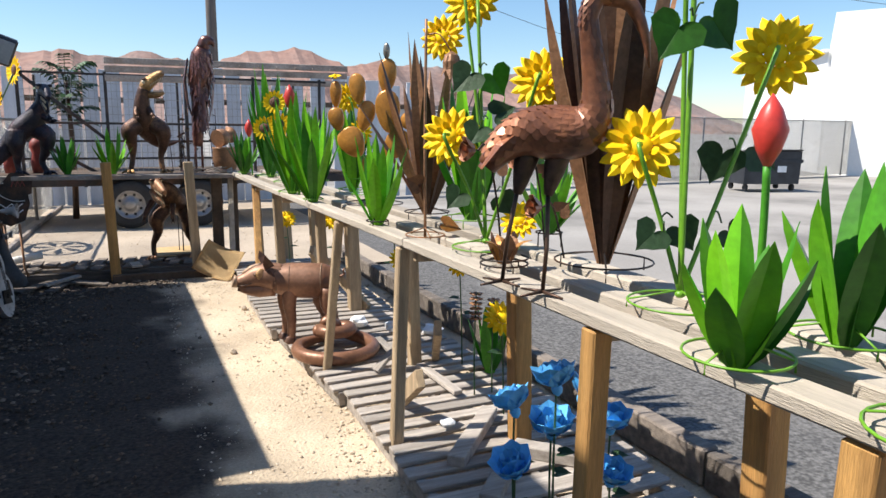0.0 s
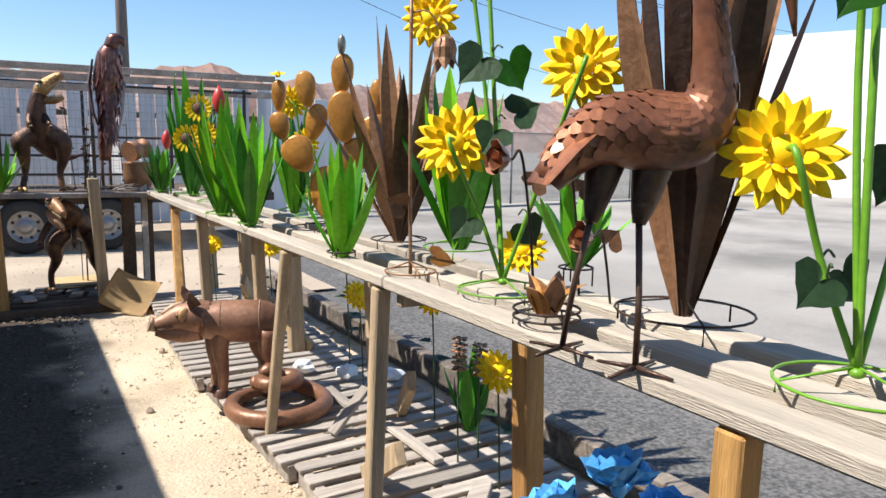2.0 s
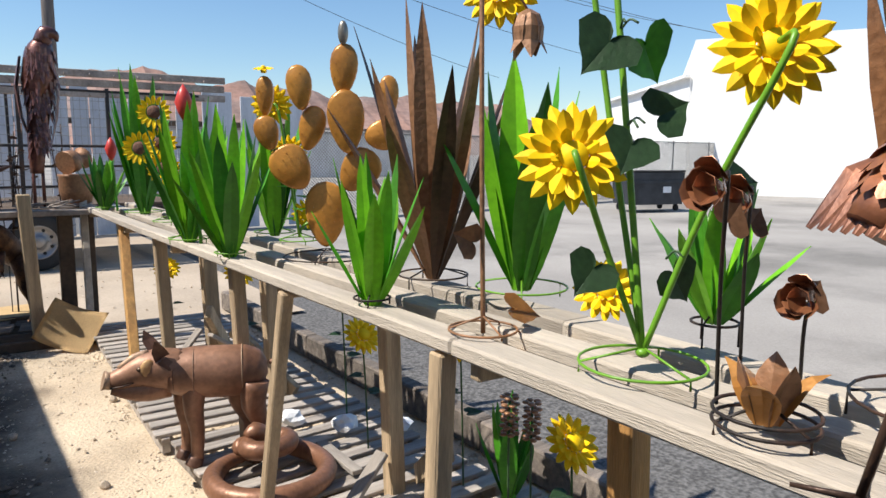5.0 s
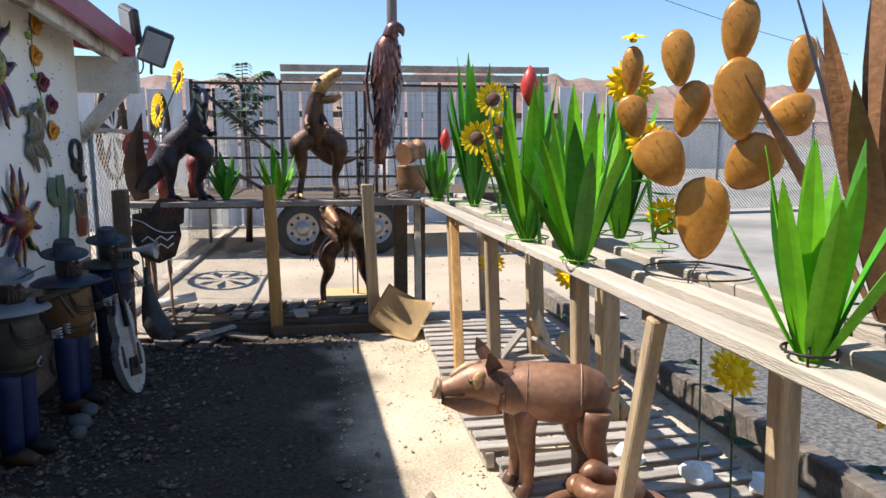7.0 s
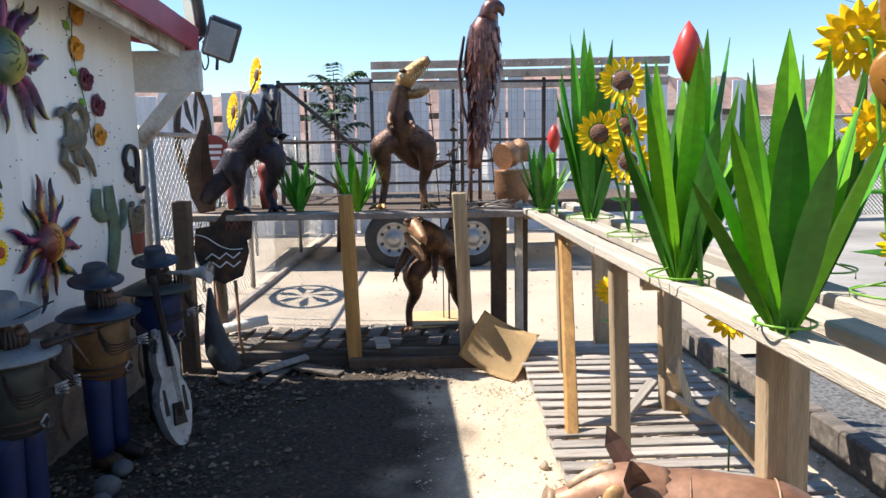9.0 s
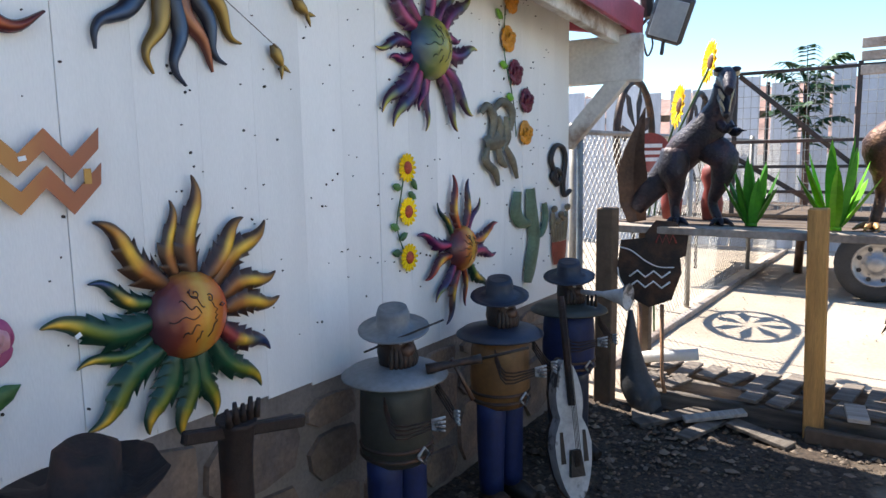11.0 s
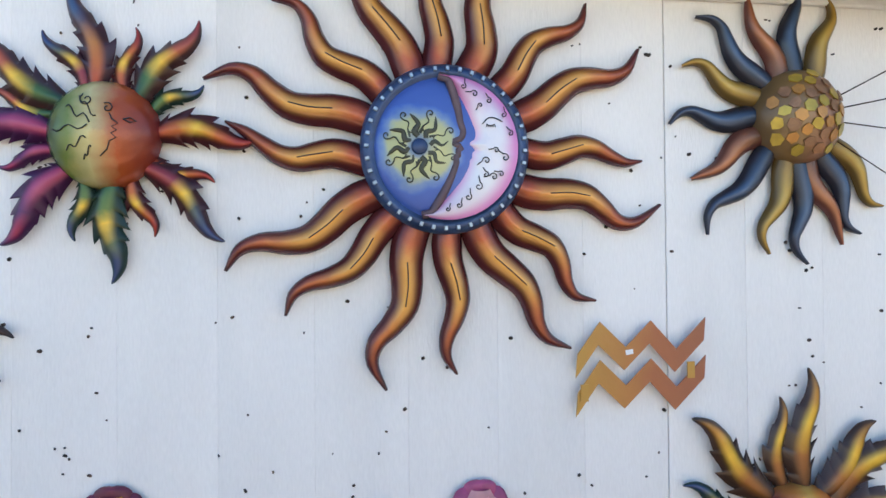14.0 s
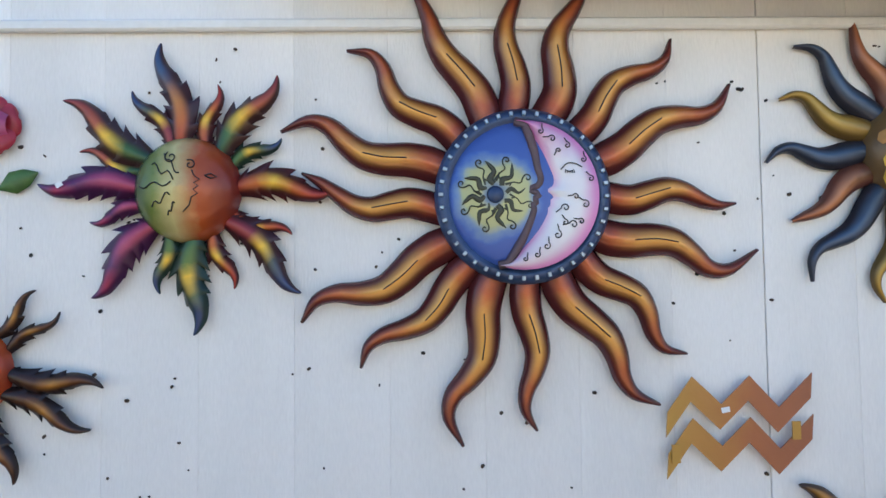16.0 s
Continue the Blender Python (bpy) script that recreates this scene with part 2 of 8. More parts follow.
M_WIRE = mat("galvanised_wire", (0.30, 0.29, 0.27), 0.5, 0.5, 0.2, 8, 60, 0)
M_CARD = mat("tan_cardboard", (0.55, 0.38, 0.19), 0.85, 0, 0.12, 4, 60, 0.1)
M_BLDG = mat("white_stucco", (0.80, 0.79, 0.77), 0.85, 0, 0.05, 0.5, 12, 0.15, (0.70, 0.69, 0.67), (0.5, 0.75))
M_OLDSLAT = mat("old_dark_pallet_wood", (0.20, 0.165, 0.135), 0.9, 0, 0.3, 2.2, 26, 0.6, (0.11, 0.09, 0.075), (0.42, 0.66), (1, 14, 14), rand=0.3)
M_PEAR = mat("golden_rust_pad", (0.50, 0.225, 0.04), 0.30, 0.25, 0.2, 7, 60, 0.10, (0.34, 0.13, 0.025), (0.45, 0.75), rand=0.15)
M_MOUNT = mat("red_rock", (0.30, 0.175, 0.135), 0.95, 0, 0.3, 0.02, 0.22, 0.0, (0.23, 0.17, 0.15), (0.42, 0.62))
M_BIN = mat("dark_bin_steel", (0.035, 0.038, 0.045), 0.55, 0.2, 0.3, 3, 40, 0.1)
M_TREE = mat("grey_pole_wood", (0.16, 0.13, 0.115), 0.9, 0, 0.2, 3, 40, 0.3, stretch=(8, 8, 1))
M_PAPER = mat("white_litter", (0.8, 0.8, 0.8), 0.8, 0, 0.08, 8, 60, 0.2)
M_LAMP = mat("lamp_housing", (0.05, 0.05, 0.055), 0.45, 0.3, 0.2, 8, 60, 0.05)
M_GLASSY = mat("lamp_glass", (0.35, 0.38, 0.40), 0.08, 0.0, 0.1, 8, 60, 0.0, coat=0.6)


# ---------- mesh helpers ----------
def part(name, bm, material, parent=None, label="", smooth=False, recalc=True):
    """One mesh object out of a bmesh, under a thing or part."""
    if recalc:
        bmesh.ops.recalc_face_normals(bm, faces=bm.faces)
    me = bpy.data.meshes.new(name)
    bm.to_mesh(me)
    bm.free()
    for mm in (material if isinstance(material, (list, tuple)) else [material]):
        me.materials.append(mm)
    if smooth:
        me.polygons.foreach_set("use_smooth", [True] * len(me.polygons))
    ob = new(name, me)
    ob.parent = parent
    if label:
        tagged(ob, label)
    return ob


def thing(name, label, category, m=None, group="", kind=""):
    ob = new(name)
    ob.empty_display_size = 0.1
    if m is not None:
        ob.matrix_basis = m
    return tagged(ob, label, category, group, kind)


def box(bm, size, at=(0, 0, 0), rot=(0, 0, 0), bevel=0.0, mi=0):
    m = pose(*at, *rot) @ Matrix.Diagonal((*size, 1))
    r = bmesh.ops.create_cube(bm, size=1, matrix=m)
    fs = {f for v in r["verts"] for f in v.link_faces}
    for f in fs:
        f.material_index = mi
    if bevel:
        es = {e for v in r["verts"] for e in v.link_edges}
        bmesh.ops.bevel(bm, geom=list(es), offset=bevel, segments=1, affect="EDGES", profile=0.5)
    return r["verts"]


def beam(bm, a, b, w, h, bevel=0.004, mi=0, up=(0, 0, 1)):
    """A timber from a to b: w across, h high."""
    a, b = Vector(a), Vector(b)
    d = (b - a)
    y = d.normalized()
    x = y.cross(Vector(up))
    if x.length < 1e-4:
        x = y.cross(Vector((1, 0, 0)))
    x.normalize()
    z = x.cross(y)
    m = Matrix((x, y, z)).transposed().to_4x4()
    m.translation = (a + b) / 2
    r = bmesh.ops.create_cube(bm, size=1, matrix=m @ Matrix.Diagonal((w, d.length, h, 1)))
    for f in {f for v in r["verts"] for f in v.link_faces}:
        f.material_index = mi
    if bevel:
        bmesh.ops.bevel(bm, geom=list({e for v in r["verts"] for e in v.link_edges}), offset=bevel, segments=1, affect="EDGES", profile=0.5)


def tube(bm, pts, radii, seg=8, cap=True, squash=1.0, mi=0, up=(0, 0, 1)):
    """A round-section body along a line of points, with its own radius at each."""
    pts = [Vector(p) for p in pts]
    if not isinstance(radii, (list, tuple)):
        radii = [radii] * len(pts)
    rings = []
    ref = Vector(up)
    whole = sum(((q - p).normalized() for p, q in zip(pts, pts[1:])), Vector())
    if whole.length and abs(whole.normalized().dot(ref)) > 0.75:
        ref = Vector((0.2, 1, 0)).normalized()
    for i, p in enumerate(pts):
        d = (pts[min(i + 1, len(pts) - 1)] - pts[max(i - 1, 0)]).normalized()
        x = d.cross(ref)
        if x.length < 0.05:
            x = d.cross(Vector((1, 0.2, 0)))
        x.normalize()
        y = x.cross(d)
        ring = []
        for k in range(seg):
            a = 2 * math.pi * k / seg
            ring.append(bm.verts.new(p + (x * math.cos(a) * squash + y * math.sin(a)) * radii[i]))
        rings.append(ring)
    for r0, r1 in zip(rings, rings[1:]):
        for k in range(seg):
            f = bm.faces.new((r0[k], r0[(k + 1) % seg], r1[(k + 1) % seg], r1[k]))
            f.material_index, f.smooth = mi, True
    if cap:
        for r in (rings[0], rings[-1]):
            f = bm.faces.new(r)
            f.material_index = mi


def smooth_line(pts, n=4):
    """Catmull-Rom points through pts."""
    P = [Vector(p) for p in pts]
    P = [2 * P[0] - P[1]] + P + [2 * P[-1] - P[-2]]
    out = []
    for i in range(1, len(P) - 2):
        for k in range(n):
            t = k / n
            a, b, c, d = P[i - 1:i + 3]
            out.append(0.5 * (2 * b + (c - a) * t + (2 * a - 5 * b + 4 * c - d) * t * t + (3 * b - a - 3 * c + d) * t ** 3))
    out.append(P[-2])
    return out


def lerp_list(v, n):
    """Radii spread over as many points as smooth_line gives."""
    out = []
    for a, b in zip(v, v[1:]):
        out += [a + (b - a) * k / n for k in range(n)]
    return out + [v[-1]]


def body(bm, pts, radii, seg=10, n=4, **kw):
    tube(bm, smooth_line(pts, n), lerp_list(radii, n), seg, **kw)


def ball(bm, at, size, rot=(0, 0, 0), seg=12, rings=8, mi=0):
    m = pose(*at, *rot) @ Matrix.Diagonal((*size, 1))
    r = bmesh.ops.create_uvsphere(bm, u_segments=seg, v_segments=rings, radius=1, matrix=m)
    for f in {f for v in r["verts"] for f in v.link_faces}:
        f.material_index, f.smooth = mi, True


def lathe(bm, prof, seg=20, mi=0, m=Matrix(), cap=True):
    """Turned body round z from (radius, height) pairs."""
    rings = [[bm.verts.new(m @ Vector((r * math.cos(2 * math.pi * k / seg), r * math.sin(2 * math.pi * k / seg), z))) for k in range(seg)] for r, z in prof]
    for a, b in zip(rings, rings[1:]):
        for k in range(seg):
            f = bm.faces.new((a[k], a[(k + 1) % seg], b[(k + 1) % seg], b[k]))
            f.material_index, f.smooth = mi, True
    for r in (rings[0], rings[-1]) if cap else ():
        bm.faces.new(r).material_index = mi


def plate(bm, outline, thick, mi=0, m=Matrix(), w0=0.0):
    """A flat cut-out in the xy plane with thickness along z."""
    lo = [bm.verts.new(m @ Vector((x, y, w0))) for x, y in outline]
    hi = [bm.verts.new(m @ Vector((x, y, w0 + thick))) for x, y in outline]
    n = len(lo)
    fs = [bm.faces.new(list(reversed(lo))), bm.faces.new(hi)]
    fs += [bm.faces.new((lo[i], lo[(i + 1) % n], hi[(i + 1) % n], hi[i])) for i in range(n)]
    for f in fs:
        f.material_index = mi
    for f in fs:
        f.normal_update()
    bmesh.ops.triangulate(bm, faces=fs[:2])


# ---------- ground ----------
def grid_sheet(x0, x1, y0, y1, nx, ny, zfun):
    bm = bmesh.new()
    vs = [[bm.verts.new((x0 + (x1 - x0) * i / nx, y0 + (y1 - y0) * j / ny, 0)) for i in range(nx + 1)] for j in range(ny + 1)]
    for row in vs:
        for v in row:
            v.co.z = zfun(v.co.x, v.co.y)
    for j in range(ny):
        for i in range(nx):
            bm.faces.new((vs[j][i], vs[j][i + 1], vs[j + 1][i + 1], vs[j + 1][i]))
    return bm


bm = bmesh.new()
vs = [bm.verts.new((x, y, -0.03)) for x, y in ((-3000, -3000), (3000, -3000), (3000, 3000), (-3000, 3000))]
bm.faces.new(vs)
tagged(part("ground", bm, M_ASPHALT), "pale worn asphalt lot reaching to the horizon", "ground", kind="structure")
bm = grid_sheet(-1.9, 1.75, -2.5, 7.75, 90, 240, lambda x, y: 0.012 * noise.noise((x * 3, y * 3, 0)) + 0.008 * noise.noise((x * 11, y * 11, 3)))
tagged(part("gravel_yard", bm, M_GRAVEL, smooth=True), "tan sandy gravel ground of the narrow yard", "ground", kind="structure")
bm = grid_sheet(-5.0, 2.2, 7.75, 15.2, 60, 60, lambda x, y: -0.006 + 0.008 * noise.noise((x * 2, y * 2, 7)))
tagged(part("dirt_yard", bm, M_DIRT, smooth=True), "pale dusty dirt ground behind the fence", "ground", kind="structure")


def pebbles(name, n, x0, x1, y0, y1, rmin, rmax, seed, label, zbase=0.0, dens=None, material=None):
    rng = random.Random(seed)
    verts, faces = [], []
    ico = [(0, 0, 1), (0.9, 0, 0.15), (0.28, 0.85, 0.2), (-0.73, 0.53, 0.1), (-0.73, -0.53, 0.2), (0.28, -0.85, 0.12), (0, 0, -0.6)]
    for _ in range(n):
        x, y = rng.uniform(x0, x1), rng.uniform(y0, y1)
        if dens and rng.random() > dens(x, y):
            continue
        r = rmin + (rmax - rmin) * rng.random() ** 3
        a = rng.uniform(0, 6.28)
        sx, sy, sz = r * rng.uniform(0.7, 1.3), r * rng.uniform(0.6, 1.1), r * rng.uniform(0.45, 0.8)
        b = len(verts)
        for vx, vy, vz in ico:
            px, py = vx * sx * rng.uniform(0.8, 1.2), vy * sy * rng.uniform(0.8, 1.2)
            verts.append((x + px * math.cos(a) - py * math.sin(a), y + px * math.sin(a) + py * math.cos(a), zbase + vz * sz + 0.2 * r))
        for k in range(5):
            faces.append((b, b + 1 + k, b + 1 + (k + 1) % 5))
            faces.append((b + 6, b + 1 + (k + 1) % 5, b + 1 + k))
    me = bpy.data.meshes.new(name)
    me.from_pydata(verts, [], faces)
    me.materials.append(material or M_PEBBLES)
    return tagged(new(name, me), label, "gravel", kind="stuff")


def island_mat(name, c0, c1, rough=0.9):
    m = bpy.data.materials.new(name)
    m.use_nodes = True
    N, L = m.node_tree.nodes, m.node_tree.links
    g = N.new("ShaderNodeNewGeometry")
    r = N.new("ShaderNodeValToRGB")
    r.color_ramp.elements[0].color, r.color_ramp.elements[1].color = (*c0, 1), (*c1, 1)
    L.new(g.outputs["Random Per Island"], r.inputs[0])
    n = N.new("ShaderNodeTexNoise")
    n.inputs["Scale"].default_value = 120
    mr = N.new("ShaderNodeMapRange")
    mr.inputs["To Min"].default_value, mr.inputs["To Max"].default_value = 0.75, 1.25
    L.new(n.outputs["Fac"], mr.inputs["Value"])
    s = N.new("ShaderNodeVectorMath")
    s.operation = "SCALE"
    L.new(r.outputs[0], s.inputs[0])
    L.new(mr.outputs[0], s.inputs["Scale"])
    L.new(s.outputs[0], N["Principled BSDF"].inputs["Base Color"])
    N["Principled BSDF"].inputs["Roughness"].default_value = rough
    return m


M_PEBBLES = island_mat("mixed_pebbles", (0.36, 0.285, 0.20), (0.64, 0.54, 0.42))
M_PEBBIG = island_mat("large_pebbles", (0.05, 0.036, 0.026), (0.25, 0.19, 0.14))
# Brown stones coloured extra dark, to carry the shade on the wall's side.
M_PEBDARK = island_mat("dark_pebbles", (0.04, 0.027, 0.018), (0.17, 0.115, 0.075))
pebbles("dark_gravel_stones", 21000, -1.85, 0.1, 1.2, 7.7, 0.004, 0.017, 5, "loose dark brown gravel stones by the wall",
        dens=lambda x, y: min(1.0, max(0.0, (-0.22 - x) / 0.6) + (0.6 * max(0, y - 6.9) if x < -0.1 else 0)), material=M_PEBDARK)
pebbles("large_gravel_stones", 5200, -1.75, 0.1, 4.2, 7.66, 0.010, 0.030, 25, "larger pale brown stones among the dark gravel",
        dens=lambda x, y: min(1.0, 0.006 + max(0.0, (-0.75 - x) / 0.9) * 0.7 + (max(0, (y - 7.0)) * 1.2 if x < -0.05 else 0)), material=M_PEBBIG)
pebbles("sand_gravel_stones", 11000, -0.2, 0.62, 1.2, 7.7, 0.003, 0.013, 15, "loose tan gravel stones on the sandy strip",
        dens=lambda x, y: min(1.0, 0.25 + max(0, (y - 6.6) / 1.0) + max(0, (x - 0.3) / 0.25)))
pebbles("gravel_under_deck", 4500, 0.5, 1.75, 1.0, 7.8, 0.006, 0.02, 6, "loose gravel stones under the wooden pallets")
pebbles("dirt_stones", 700, -2.4, 1.8, 8.4, 12.5, 0.004, 0.018, 8, "scattered small stones on the dirt")


# ---------- building with the white wall ----------
WX = -1.822
bm = bmesh.new()
box(bm, (0.22, 11.65, 0.70), (WX - 0.115, 1.82, 0.33))
wall = tagged(part("wall_west", bm, M_MORTAR), "long white boarded wall on a stone footing", "wall", kind="structure")
bm = bmesh.new()
box(bm, (0.12, 11.65, 1.75), (WX - 0.066, 1.82, 1.545))
part("backing", bm, M_WALL, wall)
bm = bmesh.new()
box(bm, (5.0, 0.12, 2.4), (WX - 2.64, 7.59, 1.1))
tagged(part("wall_north", bm, M_OLDWHITE), "end wall of the white building", "wall", kind="structure")
# upper storey that throws the deep shade at the yard's start
bm = bmesh.new()
box(bm, (4.6, 9.0, 1.95), (WX - 2.45, -0.56, 3.37))
tagged(part("upper_storey", bm, M_BLDG), "plain white upper storey of the building", "wall", kind="structure")
bm = bmesh.new()
# low-pitched roof sheet, its edge rising a little towards the yard's start
for (xa, ya, za), (xb, yb, zb) in [((-1.60, 3.95, 2.30), (-1.5, 7.78, 2.02))]:
    lo = [Vector((xa, ya, za)), Vector((xb, yb, zb)), Vector((-5.5, yb, zb + 0.75)), Vector((-5.5, ya, za + 0.75))]
    hi = [p + Vector((0, 0, 0.05)) for p in lo]
    a = [bm.verts.new(p) for p in lo]
    b = [bm.verts.new(p) for p in hi]
    bm.faces.new(a), bm.faces.new(b)
    for i in range(4):
        bm.faces.new((a[i], a[(i + 1) % 4], b[(i + 1) % 4], b[i]))
roof = tagged(part("roof", bm, M_OLDWHITE), "low roof with maroon metal edge over the white wall", "roof", kind="structure")
bm = bmesh.new()
beam(bm, (-1.59, 3.95, 2.325), (-1.49, 7.80, 2.045), 0.025, 0.15, 0.006)
part("fascia", bm, M_MAROON, roof, "maroon metal fascia")
bm = bmesh.new()
beam(bm, (-1.49, 7.80, 2.045), (-3.0, 7.80, 2.33), 0.025, 0.15, 0.006)
part("barge_board", bm, M_MAROON, roof, "maroon metal barge board")
bm = bmesh.new()
beam(bm, (-1.66, 3.95, 2.255), (-1.58, 7.76, 1.965), 0.05, 0.09, 0.004)
part("rafter_tail", bm, M_OLDWHITE, roof)
bm = bmesh.new()
box(bm, (0.42, 0.05, 0.24), (-1.65, 7.68, 1.85), bevel=0.01)
beam(bm, (-1.86, 7.69, 1.42), (-1.55, 7.69, 1.76), 0.06, 0.09)
part("bracket", bm, M_OLDWHITE, roof, "peeling white wooden eave bracket")
# horizontal flashing on the wall
bm = bmesh.new()
beam(bm, (WX + 0.012, -1.0, 2.118), (WX + 0.012, 7.62, 2.118), 0.018, 0.022, 0.004)
part("flashing", bm, M_TRIM, wall)
# corner pipe
bm = bmesh.new()
body(bm, [(WX - 0.06, 7.72, 1.50), (WX + 0.02, 7.72, 1.50), (WX + 0.03, 7.72, 1.44), (WX + 0.03, 7.73, 0.1)], [0.018] * 4, 8, 3)
tagged(part("drain_pipe", bm, mat("grey_pipe", (0.16, 0.2, 0.24), 0.5)), "thin grey conduit pipe down the wall corner", "pipe")

# boards of the wall, 0.218 wide between grooves
k = 0
while k < 34:
    w = 1.09 / 6
    y0 = 4.904 + w * (15 - k) - w
    y1 = min(y0 + w, 7.645)
    k += 1
    if y1 - y0 < 0.02:
        continue
    seam = abs((y0 - 4.904) / 1.09 - round((y0 - 4.904) / 1.09)) < 0.02
    gap = 0.0024 if seam and y0 > 4.5 else 0.0002
    bm = bmesh.new()
    low = 0.628 + 0.06 * max(0, 6.0 - y0)
    box(bm, (0.015, y1 - y0 - gap, 2.40 - low), (WX - 0.0075, (y1 + y0 + gap) / 2, (2.40 + low) / 2), bevel=0.0008 if seam and y0 > 4.5 else 0.0005)
    part("wall_board", bm, M_WALL, wall)
# stone facing
rng = random.Random(21)
yy = 7.6
while yy > 2.2:
    w = rng.uniform(0.22, 0.42)
    z0 = 0.02
    top = 0.605 + 0.06 * max(0, 6.0 - yy)
    while z0 < top - 0.06:
        h = min(rng.uniform(0.16, 0.34), top - z0)
        if top - z0 - h < 0.07:
            h = top - z0
        n = 9
        ox = yy - w / 2 + rng.uniform(-0.02, 0.02)
        out = []
        for q in range(n):
            a = 2 * math.pi * q / n
            ca, sa = math.cos(a), math.sin(a)
            s = 1 / max(abs(ca), abs(sa)) ** 0.75
            out.append((ca * (w / 2 - 0.008) * s * rng.uniform(0.88, 1.0), sa * (h / 2 - 0.008) * s * rng.uniform(0.88, 1.0)))
        bm = bmesh.new()
        m = pose(0, ox, z0 + h / 2, 90, 0, 90)
        lo = [bm.verts.new(m @ Vector((px, py, -0.01))) for px, py in out]
        hi = [bm.verts.new(m @ Vector((px * 0.96, py * 0.96, 0.010 + rng.uniform(0, 0.010)))) for px, py in out]
        bm.faces.new(hi)
        for q in range(n):
            bm.faces.new((lo[q], lo[(q + 1) % n], hi[(q + 1) % n], hi[q]))
        st = part("stone", bm, M_STONE, wall)
        st.matrix_basis = Matrix.Translation((WX - 0.004, 0, 0))
        z0 += h
    yy -= w
# old nails and screw stubs left in the boards
bm = bmesh.new()
rng = random.Random(4)
for _ in range(430):
    py, pz = rng.uniform(2.9, 7.5), rng.uniform(0.8, 2.12)
    r = rng.choice((0.002, 0.0026, 0.0034, 0.0044))
    m = pose(WX, py, pz, rng.uniform(-30, 30), 90 + rng.uniform(-25, 25), 0)
    bmesh.ops.create_cone(bm, cap_ends=True, segments=5, radius1=r, radius2=r * 0.8, depth=rng.uniform(0.006, 0.014), matrix=m)
tagged(part("nails", bm, M_IRON, wall), "old nails left in the boards", kind="stuff")

# closing walls out of view behind the start
bm = bmesh.new()
box(bm, (9, 0.2, 2.6), (2.4, -3.6, 1.3))
tagged(part("wall_south", bm, M_BLDG), "plain white wall closing the yard", "wall", kind="structure")


# ---------- display rack ----------
def rack_x(y):
    """Front edge of the rack's top board, which wanders a little from length to length."""
    for (ya, xa), (yb, xb) in (((0.0, 0.631), (3.27, 0.588)), ((3.27, 0.588), (6.05, 0.515)), ((6.05, 0.515), (9.0, 0.482))):
        if y <= yb:
            break
    return xa + (xb - xa) * (y - ya) / (yb - ya)


rack = thing("display_rack", "long weathered timber display rack with plank top", "display rack")
for ya, yb, dz in ((1.0, 3.27, 0.0), (3.275, 6.05, 0.002), (6.055, 8.15, 0.0)):
    for off, w, h, z in ((0.044, 0.086, 0.038, 0.971), (0.205, 0.088, 0.038, 0.971), (0.385, 0.10, 0.075, 0.9525)):
        a, b = ya - 0.06 * off, yb + 0.05 * off
        bm = bmesh.new()
        beam(bm, (rack_x(a) + off + 0.004 * math.sin(7 * off + ya), a, z + dz), (rack_x(b) + off, b, z + dz), w, h, 0.006)
        part("top_plank", bm, M_BOARD, rack)
# cross bearers
for yc in (2.02, 3.17, 4.24, 5.55, 6.6, 7.85):
    bm = bmesh.new()
    beam(bm, (rack_x(yc) + 0.03, yc + 0.05, 0.928), (rack_x(yc) + 0.46, yc + 0.03, 0.928), 0.036, 0.048, 0.004)
    part("cross_bearer", bm, M_POST, rack)
# front posts: foot (x, y), head (x, y), head height, section, material
for (bx, by), (tx, ty), zt, s, mm in (
        ((0.66, 1.38), (0.66, 1.36), 0.945, 0.066, M_NEWPOST),
        ((0.635, 2.06), (0.64, 2.05), 0.945, 0.057, M_NEWPOST),
        ((0.585, 3.34), (0.612, 3.33), 0.945, 0.050, M_POST),
        ((0.54, 4.36), (0.580, 4.19), 0.945, 0.043, M_POST),
        ((0.50, 6.30), (0.575, 6.88), 0.95, 0.055, M_NEWPOST),
        ((0.62, 5.95), (0.59, 5.98), 0.94, 0.062, M_POST),
        ((0.45, 7.60), (0.50, 8.00), 1.08, 0.05, M_BOARD)):
    bm = bmesh.new()
    beam(bm, (bx, by, 0.02), (tx, ty, zt), s, s, 0.005, up=(1, 0, 0))
    part("front_post", bm, mm, rack)
for (bx, by), s, mm in (((1.10, 1.9), 0.08, M_NEWPOST), ((1.09, 3.15), 0.08, M_NEWPOST), ((1.03, 4.24), 0.066, M_POST), ((1.07, 5.55), 0.09, M_POST),
                        ((1.05, 6.6), 0.09, M_POST), ((1.04, 7.85), 0.09, M_POST), ((0.70, 4.95), 0.058, M_POST), ((0.66, 7.2), 0.065, M_POST)):
    bm = bmesh.new()
    beam(bm, (bx, by, 0.0), (bx - 0.035, by, 0.913), s, s, 0.005, up=(1, 0, 0))
    part("back_post", bm, mm, rack)
for (a, b) in (((1.18, 4.30, 0.10), (1.0, 3.85, 0.42)), ((0.75, 3.75, 0.10), (0.72, 3.40, 0.34)), ((1.15, 5.50, 0.1), (0.95, 5.9, 0.4)), ((1.12, 6.55, 0.1), (0.9, 6.2, 0.45))):
    bm = bmesh.new()
    beam(bm, a, b, 0.04, 0.085, 0.004)
    part("brace", bm, M_POST, rack)

